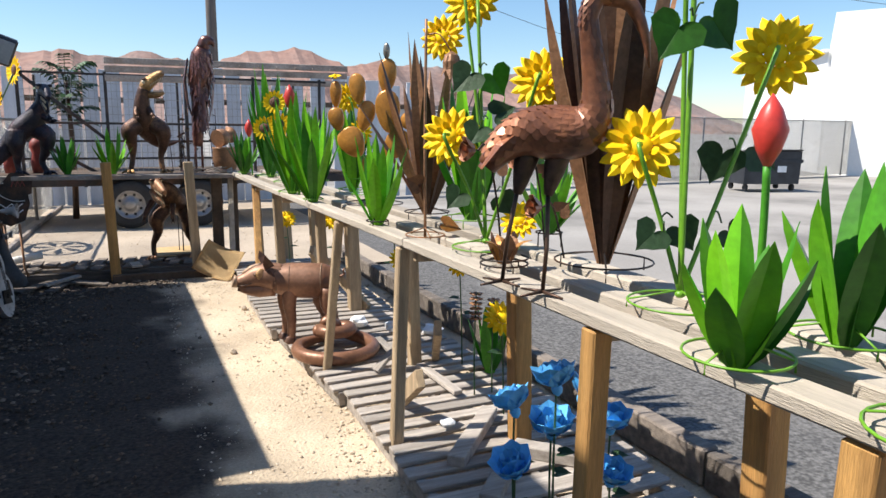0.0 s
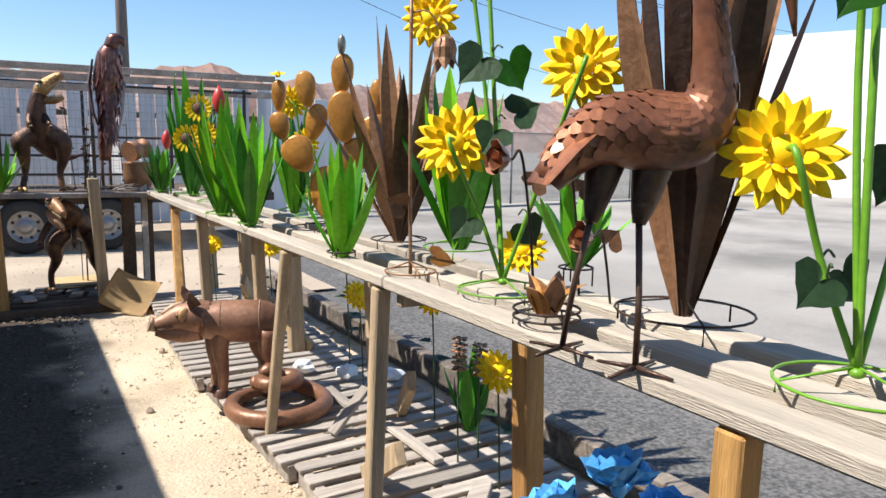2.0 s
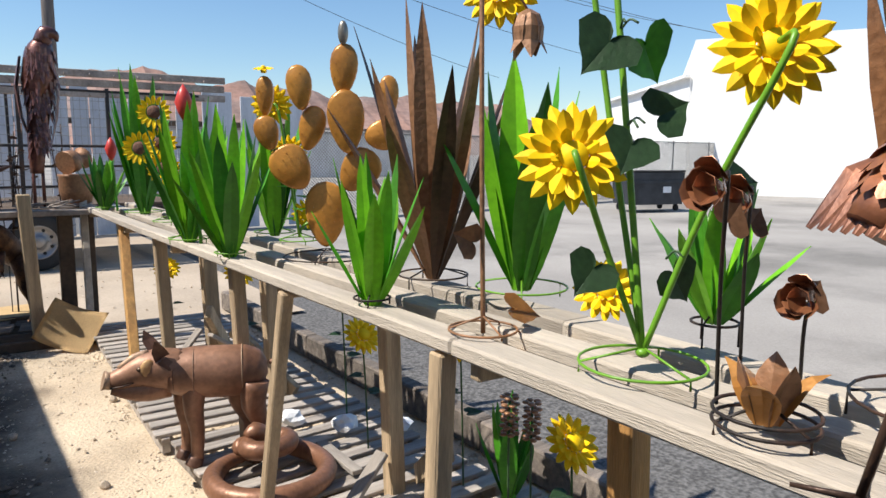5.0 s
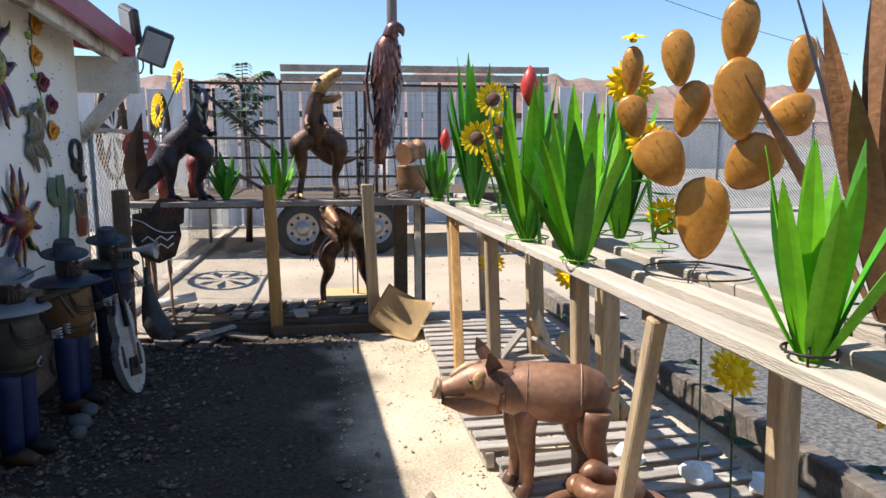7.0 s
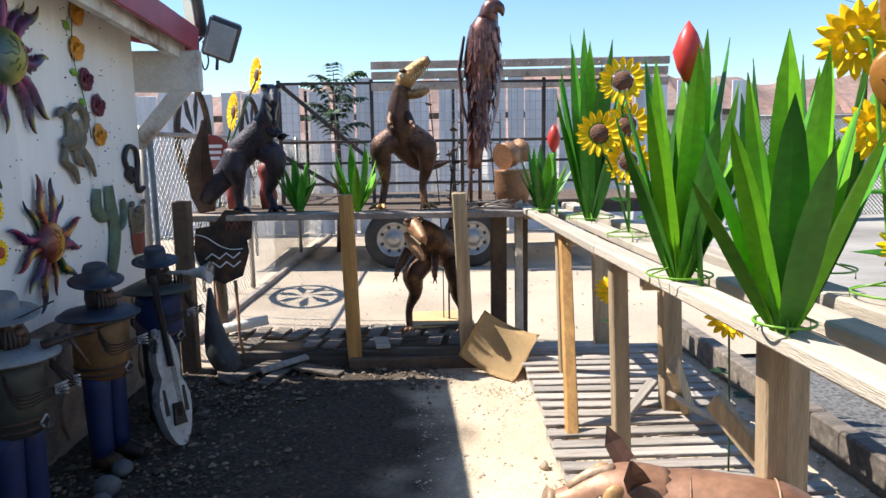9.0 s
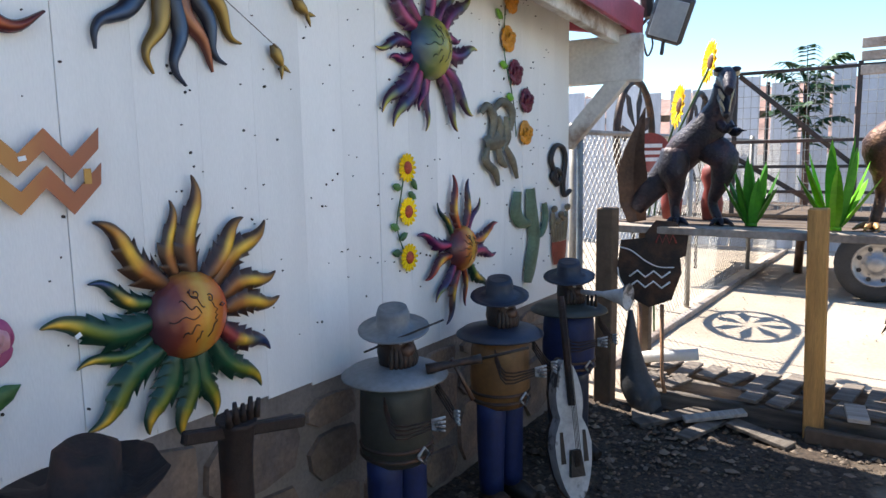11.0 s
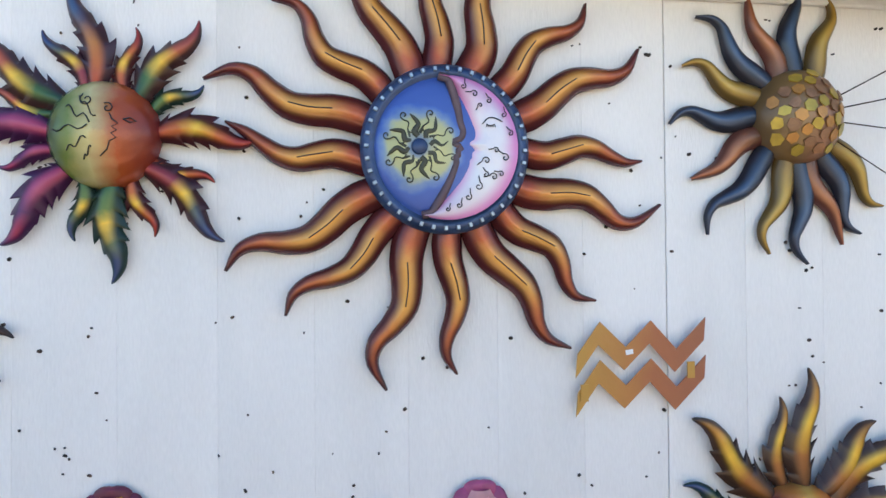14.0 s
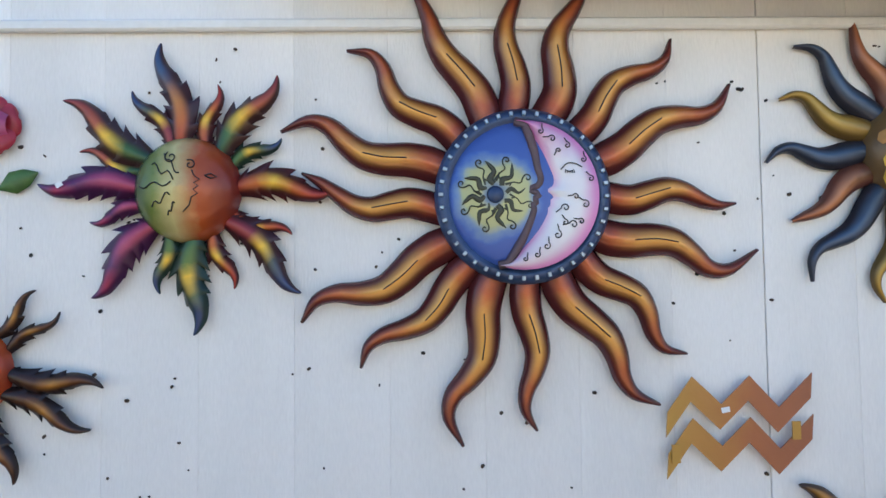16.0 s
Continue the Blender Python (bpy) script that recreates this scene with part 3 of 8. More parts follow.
# pallets on the ground under the rack
pallet = thing("wooden_pallet", "grey weathered wooden pallet lying on the gravel", "pallet", pose(0.55, 2.78, 0), "pallets under the rack")
for px in (0.02, 0.46, 0.90):
    bm = bmesh.new()
    box(bm, (0.04, 1.2, 0.075), (px, 0.6, 0.045), bevel=0.004)
    part("stringer", bm, M_PALLET, pallet)
slat_me = None
rng = random.Random(3)
for k in range(11):
    if slat_me is None:
        bm = bmesh.new()
        box(bm, (0.96, 0.072, 0.018), (0, 0, 0), bevel=0.003)
        s = part("slat", bm, M_PALLET, pallet)
        slat_me = s.data
    else:
        s = new("slat", slat_me)
        s.parent = pallet
    s.matrix_basis = pose(0.46 + rng.uniform(-0.012, 0.012), 0.04 + k * 0.112 + rng.uniform(-0.008, 0.008), 0.092, 0, 0, rng.uniform(-1.2, 1.2))
for px, py, rz in ((0.52, 1.58, 0.5), (0.515, 4.01, 3.6), (0.405, 5.30, -0.5), (0.44, 6.53, -1.4)):
    copy_thing(pallet, pose(px, py, 0, 0, 0, rz))
# low kerb timber behind the pallets
for k in range(4):
    bm = bmesh.new()
    y0, y1 = 0.8 + 1.85 * k, 2.64 + 1.85 * k
    off = 0.012 * (-1) ** k
    beam(bm, (1.731 - 0.0135 * y0 + off, y0, 0.085 + 0.3 * abs(off)), (1.731 - 0.0135 * y1 - off, y1, 0.085), 0.09, 0.16, 0.010)
    tagged(part("sleeper_timber", bm, M_OLDSLAT), "old grey timber sleeper along the asphalt edge", "timber", "sleepers along the asphalt")
for i, (a, b) in enumerate((((0.72, 3.02, 0.125), (1.08, 3.42, 0.125)), ((1.0, 3.05, 0.125), (1.28, 2.75, 0.13)), ((0.70, 2.70, 0.125), (0.95, 2.98, 0.128)))):
    bm = bmesh.new()
    beam(bm, a, b, 0.075, 0.05, 0.004)
    tagged(part("loose_timber", bm, M_PALLET), "short grey timber offcut lying on the pallets", "timber", "offcuts")


# ---------- end fence with its shelf ----------
fence = thing("shelf_fence", "low timber post fence carrying a narrow plank shelf", "fence")
for x, yb, xt, zt, s, mm in ((-0.59, 7.70, -0.615, 1.10, 0.085, M_NEWPOST), (0.13, 7.70, 0.085, 1.10, 0.085, M_POST), (-1.62, 7.68, -1.61, 1.08, 0.095, M_DARKWOOD), (0.36, 7.95, 0.36, 0.95, 0.10, M_DARKWOOD)):
    bm = bmesh.new()
    beam(bm, (x, yb, 0), (xt, yb - 0.01, zt), s, s, 0.006, up=(1, 0, 0))
    part("post", bm, mm, fence)
for dy, z in ((0.12, 0.965), (0.28, 0.965), (0.44, 0.965), (0.60, 0.965)):
    bm = bmesh.new()
    beam(bm, (-1.66, 7.68 + dy, z), (0.62, 7.68 + dy, z - 0.01), 0.145, 0.04, 0.004)
    part("shelf_plank", bm, M_DARKWOOD if dy > 0.2 else M_BEAM, fence)
bm = bmesh.new()
beam(bm, (-0.62, 7.64, 0.035), (0.48, 7.61, 0.035), 0.05, 0.07, 0.006)
part("bottom_rail", bm, M_DARKWOOD, fence)
for x in (-1.55, 0.55):
    bm = bmesh.new()
    beam(bm, (x, 8.15, 0), (x, 8.15, 0.945), 0.07, 0.07, 0.005, up=(1, 0, 0))
    part("rear_post", bm, M_DARKWOOD, fence)
# old pallet at the fence foot and loose boards on it
rng = random.Random(12)
low = thing("old_pallet", "broken dark grey pallet lying along the fence foot", "pallet", pose(-0.58, 7.98, 0))
for dy in (-0.24, 0.0, 0.26):
    bm = bmesh.new()
    beam(bm, (-0.90, dy, 0.05), (0.90, dy + 0.02, 0.05), 0.05, 0.10, 0.005)
    part("stringer", bm, M_OLDSLAT, low)
for k in range(13):
    for dy, L in ((0.13, 0.34), (-0.13, 0.26)):
        if dy < 0 and k in (2, 3, 6, 9):
            continue
        bm = bmesh.new()
        box(bm, (0.092, L * rng.uniform(0.8, 1.1), 0.018), (0, 0, 0), bevel=0.003)
        o = part("slat", bm, M_OLDSLAT, low)
        o.matrix_basis = pose(-0.84 + k * 0.135, dy + rng.uniform(-0.03, 0.03), 0.113 + rng.uniform(0, 0.008), rng.uniform(-4, 4), rng.uniform(-3, 3), rng.uniform(-9, 3) - 8)
for x, y, z, L, w, rx, rz, mm in ((-1.02, 7.60, 0.06, 0.30, 0.07, 8, -62, M_PALLET), (-1.22, 7.56, 0.03, 0.42, 0.09, 3, -40, M_OLDSLAT), (-1.05, 7.50, 0.025, 0.34, 0.08, 2, -20, M_OLDSLAT),
                                  (-1.40, 7.62, 0.03, 0.40, 0.09, 4, 20, M_OLDSLAT), (-0.80, 7.55, 0.03, 0.30, 0.10, 5, 70, M_OLDSLAT), (-0.42, 7.76, 0.135, 0.22, 0.09, 0, 8, M_PALLET)):
    bm = bmesh.new()
    box(bm, (w, L, 0.02), (0, 0, 0), bevel=0.003)
    o = tagged(part("broken_slat", bm, mm), "loose grey pallet slat lying by the fence", "plank", "loose slats by the fence")
    o.matrix_basis = pose(x, y, z, rx, 0, rz)
bm = grid_sheet(-0.30, 0.30, -0.21, 0.21, 12, 8, lambda x, y: 0.10 * (x * 1.6) ** 2 + 0.012 * math.sin(9 * y))
bmesh.ops.solidify(bm, geom=bm.faces[:], thickness=0.005)
o = tagged(part("cardboard_sheet", bm, M_CARD, smooth=True), "bent tan cardboard sheet leaning at the fence corner", "cardboard")
o.matrix_basis = pose(0.31, 7.50, 0.15, 40, 18, -30) @ Matrix.Diagonal((0.64, 0.80, 2.0, 1))
bm = bmesh.new()
box(bm, (0.45, 0.30, 0.012), (0, 0, 0), bevel=0.003)
o = tagged(part("tan_board", bm, M_CARD), "flat yellow-tan board lying behind the fence", "cardboard")
o.matrix_basis = pose(-0.02, 8.25, 0.16, 8, 0, 4)
bm = bmesh.new()
box(bm, (0.34, 0.24, 0.15), (0, 0, 0.075), bevel=0.01)
o = tagged(part("block", bm, M_DARKWOOD), "dark block under the flat board", "block")
o.matrix_basis = pose(0.0, 8.22, 0)


# ---------- trailer ----------
TY = 11.5
trailer = thing("flatbed_trailer", "black tandem-axle flatbed trailer with tall stake sides", "trailer")
bm = bmesh.new()
box(bm, (5.2, 0.10, 0.12), (0.1, TY, 0.66), bevel=0.01)
box(bm, (5.2, 0.10, 0.12), (0.1, TY + 1.9, 0.66), bevel=0.01)
for k in range(9):
    box(bm, (0.06, 1.8, 0.08), (-2.4 + k * 0.62, TY + 0.95, 0.65))
part("frame", bm, M_TRAILER, trailer)
for k in range(10):
    bm = bmesh.new()
    box(bm, (5.15, 0.18, 0.035), (0.1, TY + 0.06 + k * 0.195, 0.74), bevel=0.004)
    part("deck_plank", bm, M_DARKWOOD, trailer)
bm = bmesh.new()
lip = [(-1.02, 0.60), (-0.93, 0.72), (0.93, 0.72), (1.02, 0.60), (0.98, 0.60), (0.90, 0.69), (-0.90, 0.69), (-0.98, 0.60)]
plate(bm, lip, 0.22, m=pose(0.0, TY + 0.02, 0, 90, 0, 0))
part("fender", bm, M_TRAILER, trailer)
for hx in (-0.46, 0.455):
    bm = bmesh.new()
    prof = [(0.20, -0.09), (0.27, -0.10), (0.325, -0.085), (0.34, -0.05), (0.34, 0.05), (0.325, 0.085), (0.27, 0.10), (0.20, 0.09)]
    lathe(bm, prof, 28, cap=False)
    w = part("tyre", bm, M_TYRE, trailer)
    w.matrix_basis = pose(hx, TY - 0.09, 0.34, 90, 0, 0)
    bm = bmesh.new()
    lathe(bm, [(0.205, -0.08), (0.205, 0.085), (0.185, 0.085), (0.17, 0.045), (0.09, 0.055), (0.075, 0.075), (0.05, 0.09), (0.0001, 0.09)], 24)
    for q in range(6):
        a = q * math.pi / 3
        bmesh.ops.create_cone(bm, cap_ends=True, segments=6, radius1=0.011, radius2=0.009, depth=0.02, matrix=pose(0.11 * math.cos(a), 0.11 * math.sin(a), 0.06))
    rim = part("rim", bm, M_RIM, w)
    for q in range(8):
        a = (q + 0.5) * math.pi / 4
        bm = bmesh.new()
        bmesh.ops.create_cone(bm, cap_ends=True, segments=8, radius1=0.02, radius2=0.02, depth=0.012, matrix=pose(0.145 * math.cos(a), 0.145 * math.sin(a), 0.05))
        part("vent_hole", bm, M_TYRE, w)
# stakes, rails and top timber
for x in (-1.73, -0.68, 0.35, 1.30, 2.30):
    bm = bmesh.new()
    beam(bm, (x, TY, 0.6), (x, TY, 2.16), 0.04, 0.04, 0.003, up=(1, 0, 0))
    part("stake", bm, M_TRAILER, trailer)
for x in (-1.73, 0.35, 2.30):
    bm = bmesh.new()
    beam(bm, (x, TY + 1.9, 0.6), (x, TY + 1.9, 2.2), 0.04, 0.04, 0.003, up=(1, 0, 0))
    part("rear_stake", bm, M_TRAILER, trailer)
for z in (0.98, 1.22, 1.46, 2.12):
    bm = bmesh.new()
    beam(bm, (-1.75, TY - 0.01, z), (2.4, TY - 0.01, z), 0.025, 0.03, 0.002)
    part("side_rail", bm, M_TRAILER, trailer)
for a, b in (((-1.70, 2.10), (-0.72, 1.25)), ((-1.70, 1.30), (-0.80, 0.75))):
    bm = bmesh.new()
    beam(bm, (a[0], TY + 0.03, a[1]), (b[0], TY + 0.03, b[1]), 0.04, 0.045, 0.003)
    part("diagonal_brace", bm, M_TRAILER, trailer)
for dy, z in ((-0.02, 2.31), (0.02, 2.20), (0.0, 2.075)):
    bm = bmesh.new()
    beam(bm, (-0.68, TY + dy, z), (2.75, TY + dy + 0.02, z + 0.03), 0.06, 0.085, 0.006)
    for k in range(12):
        bmesh.ops.create_cone(bm, cap_ends=True, segments=6, radius1=0.018, radius2=0.014, depth=0.03, matrix=pose(-0.5 + k * 0.27, TY + dy - 0.04, z, 90, 0, 0))
    part("top_timber", bm, M_BEAM, trailer, "grey timber with bolt heads")
bm = bmesh.new()
for k in range(58):
    x = -1.73 + k * 0.07
    tube(bm, [(x, TY + 0.03, 0.8), (x, TY + 0.03, 2.12)], 0.0032, 3, False)
for k in range(13):
    tube(bm, [(-1.73, TY + 0.033, 0.85 + k * 0.105), (2.3, TY + 0.033, 0.85 + k * 0.105)], 0.0032, 3, False)
tagged(part("wire_mesh", bm, M_WIRE, trailer), kind="stuff")

# ---------- slat fence behind the trailer ----------
sf = tagged(new("fence_north"), "tall fence of pale upright slats behind the trailer", "fence", kind="structure")
rng = random.Random(9)
x = -7.0
while x < 5.2:
    w = rng.uniform(0.24, 0.34)
    h = rng.uniform(2.25, 2.55)
    bm = bmesh.new()
    box(bm, (w, 0.03, h), (x + w / 2, 14.9 + rng.uniform(-0.02, 0.02), h / 2), (0, rng.uniform(-0.5, 0.5), 0), 0.004)
    part("slat", bm, M_CORR, sf)
    x += w + rng.choice((0.01, 0.02, 0.05, 0.16))
for z in (0.5, 1.9):
    bm = bmesh.new()
    beam(bm, (-7, 14.98, z), (5.2, 14.98, z), 0.05, 0.10)
    part("rail", bm, M_DARKWOOD, sf)


# ---------- chain-link fences ----------
def chain_link(name, a, b, h, label, pitch=0.075, r=0.0022, posts=2.4, slatted=False):
    a, b = Vector(a), Vector(b)
    L = (b - a).length
    d = (b - a).normalized()
    ob = thing(name, label, "fence")
    bm = bmesh.new()
    n = int((L + h) / pitch)
    for s in (1, -1):
        for k in range(n + 1):
            u0 = k * pitch - (h if s == 1 else 0)
            p0, p1 = (u0, 0.03), (u0 + s * h, h)
            if s == -1:
                p1 = (u0 - h, h)
            pts = []
            (ua, za), (ub, zb) = p0, p1
            for u, z in ((ua, za), (ub, zb)):
                pts.append([u, z])
            for i in (0, 1):
                o = pts[1 - i]
                for lim in (0, L):
                    if (pts[i][0] < 0 and lim == 0) or (pts[i][0] > L and lim == L):
                        t = (lim - pts[i][0]) / (o[0] - pts[i][0]) if o[0] != pts[i][0] else 2
                        if 0 <= t <= 1:
                            pts[i] = [lim, pts[i][1] + t * (o[1] - pts[i][1])]
            if all(-1e-6 <= q[0] <= L + 1e-6 for q in pts) and abs(pts[0][1] - pts[1][1]) > 0.02:
                tube(bm, [a + d * pts[0][0] + Vector((0, 0, pts[0][1])), a + d * pts[1][0] + Vector((0, 0, pts[1][1]))], r, 3, False)
    tagged(part("mesh", bm, M_WIRE, ob), kind="stuff")
    k = 0
    while k * posts <= L + 0.1:
        p = a + d * min(k * posts, L)
        bm = bmesh.new()
        tube(bm, [p, p + Vector((0, 0, h + 0.05))], 0.025, 8)
        part("post", bm, M_WIRE, ob)
        k += 1
    bm = bmesh.new()
    tube(bm, [a + Vector((0, 0, h)), b + Vector((0, 0, h))], 0.018, 6)
    part("top_rail", bm, M_WIRE, ob)
    return ob


chain_link("chain_link_fence", (5.6, 15.65, 0), (24.0, 17.6, 0), 1.85, "long galvanised chain-link fence across the lot", 0.075, 0.009)
chain_link("side_fence", (-1.95, 8.0, 0), (-1.72, 14.6, 0), 1.5, "galvanised chain-link fence along the dirt yard", 0.07, 0.0025)
bm = bmesh.new()
beam(bm, (-1.80, 8.3, 0.02), (-1.60, 14.6, 0.02), 0.05, 0.05)
tagged(part("kerb_edge", bm, M_BEAM), "thin timber edging along the dirt yard", "edging")

# ---------- far buildings, mountains, pole ----------
bld = thing("white_building", "large white stucco warehouse beyond the lot", "building")


def prism(name, pts, z0, z1, m, parent):
    bm = bmesh.new()
    lo = [bm.verts.new((x, y, z0)) for x, y in pts]
    hi = [bm.verts.new((x, y, z1)) for x, y in pts]
    bm.faces.new(lo), bm.faces.new(hi)
    for i in range(len(pts)):
        bm.faces.new((lo[i], lo[(i + 1) % len(pts)], hi[(i + 1) % len(pts)], hi[i]))
    return part(name, bm, m, parent)


prism("tall_wall", [(22.3, 18.2), (29, 5), (46, 14), (36, 29)], -0.05, 5.6, M_BLDG, bld)
prism("low_wall", [(22.9, 18.8), (30.4, 29.5), (40, 24), (33, 14)], -0.05, 4.35, M_BLDG, bld)
bm = bmesh.new()
beam(bm, (22.7, 18.75, 4.38), (30.3, 29.6, 4.38), 0.2, 0.12)
part("eave_trim", bm, M_TRIM, bld)
bm = bmesh.new()
box(bm, (0.35, 0.35, 0.3), (23.2, 17.2, 5.0), (0, 0, 40), 0.03)
part("wall_lamp", bm, M_LAMP, bld)

b2 = thing("low_shed", "long low pale shed far behind the fences", "building")
prism("shed_wall", [(9, 40), (26, 40), (26, 46), (9, 46)], -0.05, 2.6, M_CORR, b2)
prism("shed_roof", [(8.6, 39.6), (26.4, 39.6), (26.4, 46.4), (8.6, 46.4)], 2.6, 2.85, M_BEAM, b2)


def crest_height(x):
    z = 57 + 13 * math.exp(-((x - 140) / 60) ** 2) + 6 * math.exp(-((x - 395) / 45) ** 2) + 3 * math.exp(-((x - 5) / 40) ** 2)
    z -= 45 * min(1.0, max(0.0, (x - 545) / 110)) + 20 * min(1.0, max(0.0, (-150 - x) / 400))
    return z + 8 * noise.fractal((x / 42, 0.3, 0), 0.8, 2.1, 6) + 3.0 * abs(noise.noise((x / 11, 3, 0)))


def mountain(name, x0, x1, y, label):
    n, mrows = 420, 22
    bm = bmesh.new()
    rows = []
    for j in range(mrows + 1):
        v = j / mrows
        row = []
        for i in range(n + 1):
            x = x0 + (x1 - x0) * i / n
            spur = noise.fractal((x / 38, v * 1.1, 4), 1.0, 2.0, 5)
            z = crest_height(x) * (v ** 1.25 + 0.16 * spur * v * (1 - v) * 2)
            row.append(bm.verts.new((x, y - 130 * (1 - v) + 40 * spur * (1 - v), max(-1, z))))
        rows.append(row)
    for p, q in zip(rows, rows[1:]):
        for i in range(n):
            bm.faces.new((p[i], p[i + 1], q[i + 1], q[i]))
    return tagged(part(name, bm, M_MOUNT, smooth=False), label, "mountain", kind="structure")


mountain("backdrop_mountain", -700, 1500, 650, "red rocky desert ridge on the horizon")

pole = thing("utility_pole", "tall grey wooden utility pole behind the yard", "utility pole", pose(1.85, 22, 0))
bm = bmesh.new()
tube(bm, [(0, 0, -0.05), (0, 0, 10)], [0.16, 0.12], 12)
part("shaft", bm, M_TREE, pole)
bm = bmesh.new()
box(bm, (2.2, 0.1, 0.12), (0, -0.1, 9.2))
part("crossarm", bm, M_TREE, pole)
for k, (a, b, sag) in enumerate((((-2, 22, 9.3), (30, 30, 6.8), 0.5), ((1.9, 22, 9.35), (32, 26, 8.2), 0.6), ((2.9, 22, 9.3), (34, 24, 7.6), 0.6), ((0.8, 22, 8.5), (26, 34, 5.8), 0.5))):
    a, b = Vector(a), Vector(b)
    bm = bmesh.new()
    tube(bm, [a.lerp(b, q / 14) - Vector((0, 0, sag * 4 * (q / 14) * (1 - q / 14))) for q in range(15)], 0.012, 4)
    tagged(part("power_cable", bm, M_TYRE), "thin black overhead cable", "cable", "overhead cables")

# dumpster
dump = thing("dumpster", "dark steel dumpster with a sloped lid on castors", "dumpster", pose(14.2, 13.6, 0, 0, 0, -16) @ Matrix.Scale(0.78, 4))
bm = bmesh.new()
plate(bm, [(-0.55, 0.22), (0.55, 0.22), (0.62, 1.0), (-0.62, 1.25)], 1.9, m=pose(-0.95, 0, 0, 90, 0, 90))
part("bin_body", bm, M_BIN, dump)
bm = bmesh.new()
beam(bm, (-0.97, 0, 1.17), (0.97, 0, 1.17), 1.3, 0.05, up=(0.0, 0.2, 1))
part("lid", bm, M_TYRE, dump)
bm = bmesh.new()
box(bm, (2.0, 0.06, 0.1), (0, -0.6, 0.95))
part("lift_bar", bm, M_BIN, dump)
bm = bmesh.new()
box(bm, (0.3, 0.02, 0.2), (0.3, -0.61, 0.7))
part("sticker", bm, M_PAPER, dump)
for cx in (-0.8, 0.8):
    for cy in (-0.42, 0.42):
        bm = bmesh.new()
        bmesh.ops.create_cone(bm, cap_ends=True, segments=14, radius1=0.11, radius2=0.11, depth=0.07, matrix=pose(cx, cy, 0.11, 0, 90, 0))
        part("castor", bm, M_TYRE, dump)


# ---------- metal plants ----------
def blade(bm, path, width, fold=0.25, thick=0.002, side=None, mi=0):
    """A sheet-metal leaf along a path, folded along its middle; width gives the half width at each point."""
    rows = []
    n = len(path)
    for i, p in enumerate(path):
        t = (path[min(i + 1, n - 1)] - path[max(i - 1, 0)]).normalized()
        s = side - t * side.dot(t)
        s.normalize()
        nn = s.cross(t)
        w = max(width[i], 0.0006)
        rows.append([bm.verts.new(q) for q in (p - s * w + nn * fold * w, p - nn * 0.0, p + s * w + nn * fold * w, p + nn * thick)])
    for a, b in zip(rows, rows[1:]):
        for k in range(4):
            bm.faces.new((a[k], a[(k + 1) % 4], b[(k + 1) % 4], b[k])).material_index = mi
    bm.faces.new(rows[0]), bm.faces.new(rows[-1])


def agave_leaf(bm, az, lean0, lean1, L, w, rng, r0=0.015, foot=0.34):
    d = Vector((math.cos(az), math.sin(az), 0))
    side = Vector((-d.y, d.x, 0))
    p = d * r0
    path, width = [p.copy()], [w * foot]
    n = 7
    for i in range(1, n + 1):
        s = i / n
        th = radians(lean0 + (lean1 - lean0) * s)
        p = p + (d * math.sin(th) + Vector((0, 0, math.cos(th)))) * (L / n)
        path.append(p.copy())
        width.append(w * (foot + (1 - foot) * math.sin(math.pi * min(1, s * 1.0 + 0.02) ** (0.9 if foot > 0.3 else 1.15)) ** 0.8) * (1 if s < 0.84 else (1 - s) / 0.16) if s < 0.999 else 0.0006)
    blade(bm, path, width, rng.uniform(0.25, 0.5), 0.002, side)


def ring_stand(parent, r, z, material, spokes=3, double=False):
    bm = bmesh.new()
    for k in range(2 if double else 1):
        tube(bm, [(r * math.cos(a), r * math.sin(a), z + 0.018 * k) for a in [2 * math.pi * q / 24 for q in range(25)]], 0.0030, 6, False)
    part("ring", bm, material, parent, smooth=True)
    for k in range(spokes):
        a = 2 * math.pi * k / spokes + 0.4
        bm = bmesh.new()
        tube(bm, [(0, 0, z + 0.03), (r * 0.5 * math.cos(a), r * 0.5 * math.sin(a), z + 0.015), (r * math.cos(a), r * math.sin(a), z), (r * math.cos(a), r * math.sin(a), 0)], 0.0026, 6)
        part("spoke", bm, material, parent)


TOP = 0.99


def agave(x, y, H, n, w, lean, mats, seed, label, name="metal_agave", ring=0.0, ringmat=None, z=TOP, group="painted metal agaves", lift=0.0, foot=0.34):
    rng = random.Random(seed)
    ob = thing(name, label, "garden ornament", pose(x, y, z, 0, 0, rng.uniform(0, 360)), group)
    for k in range(n):
        f = k / max(1, n - 1)
        az = k * 2.39996 + rng.uniform(-0.2, 0.2)
        L = H * (1.02 - 0.36 * f) * rng.uniform(0.92, 1.05)
        l0 = lean * (0.15 + 0.75 * f) * rng.uniform(0.8, 1.2)
        bm = bmesh.new()
        agave_leaf(bm, az, l0, l0 * rng.uniform(1.0, 1.5) + 3, L / max(0.55, math.cos(radians(l0))) ** 0.6, w * rng.uniform(0.85, 1.1), rng, foot=foot)
        o = part("leaf", bm, rng.choice(mats), ob)
        o.location.z = lift
    if ring:
        ring_stand(ob, ring, 0.022 + lift * 0.6, ringmat or M_LIME)
    else:
        bm = bmesh.new()
        lathe(bm, [(0.03, 0), (0.03, 0.012), (0.02, 0.03)], 12)
        part("base_cup", bm, mats[0], ob)
    return ob


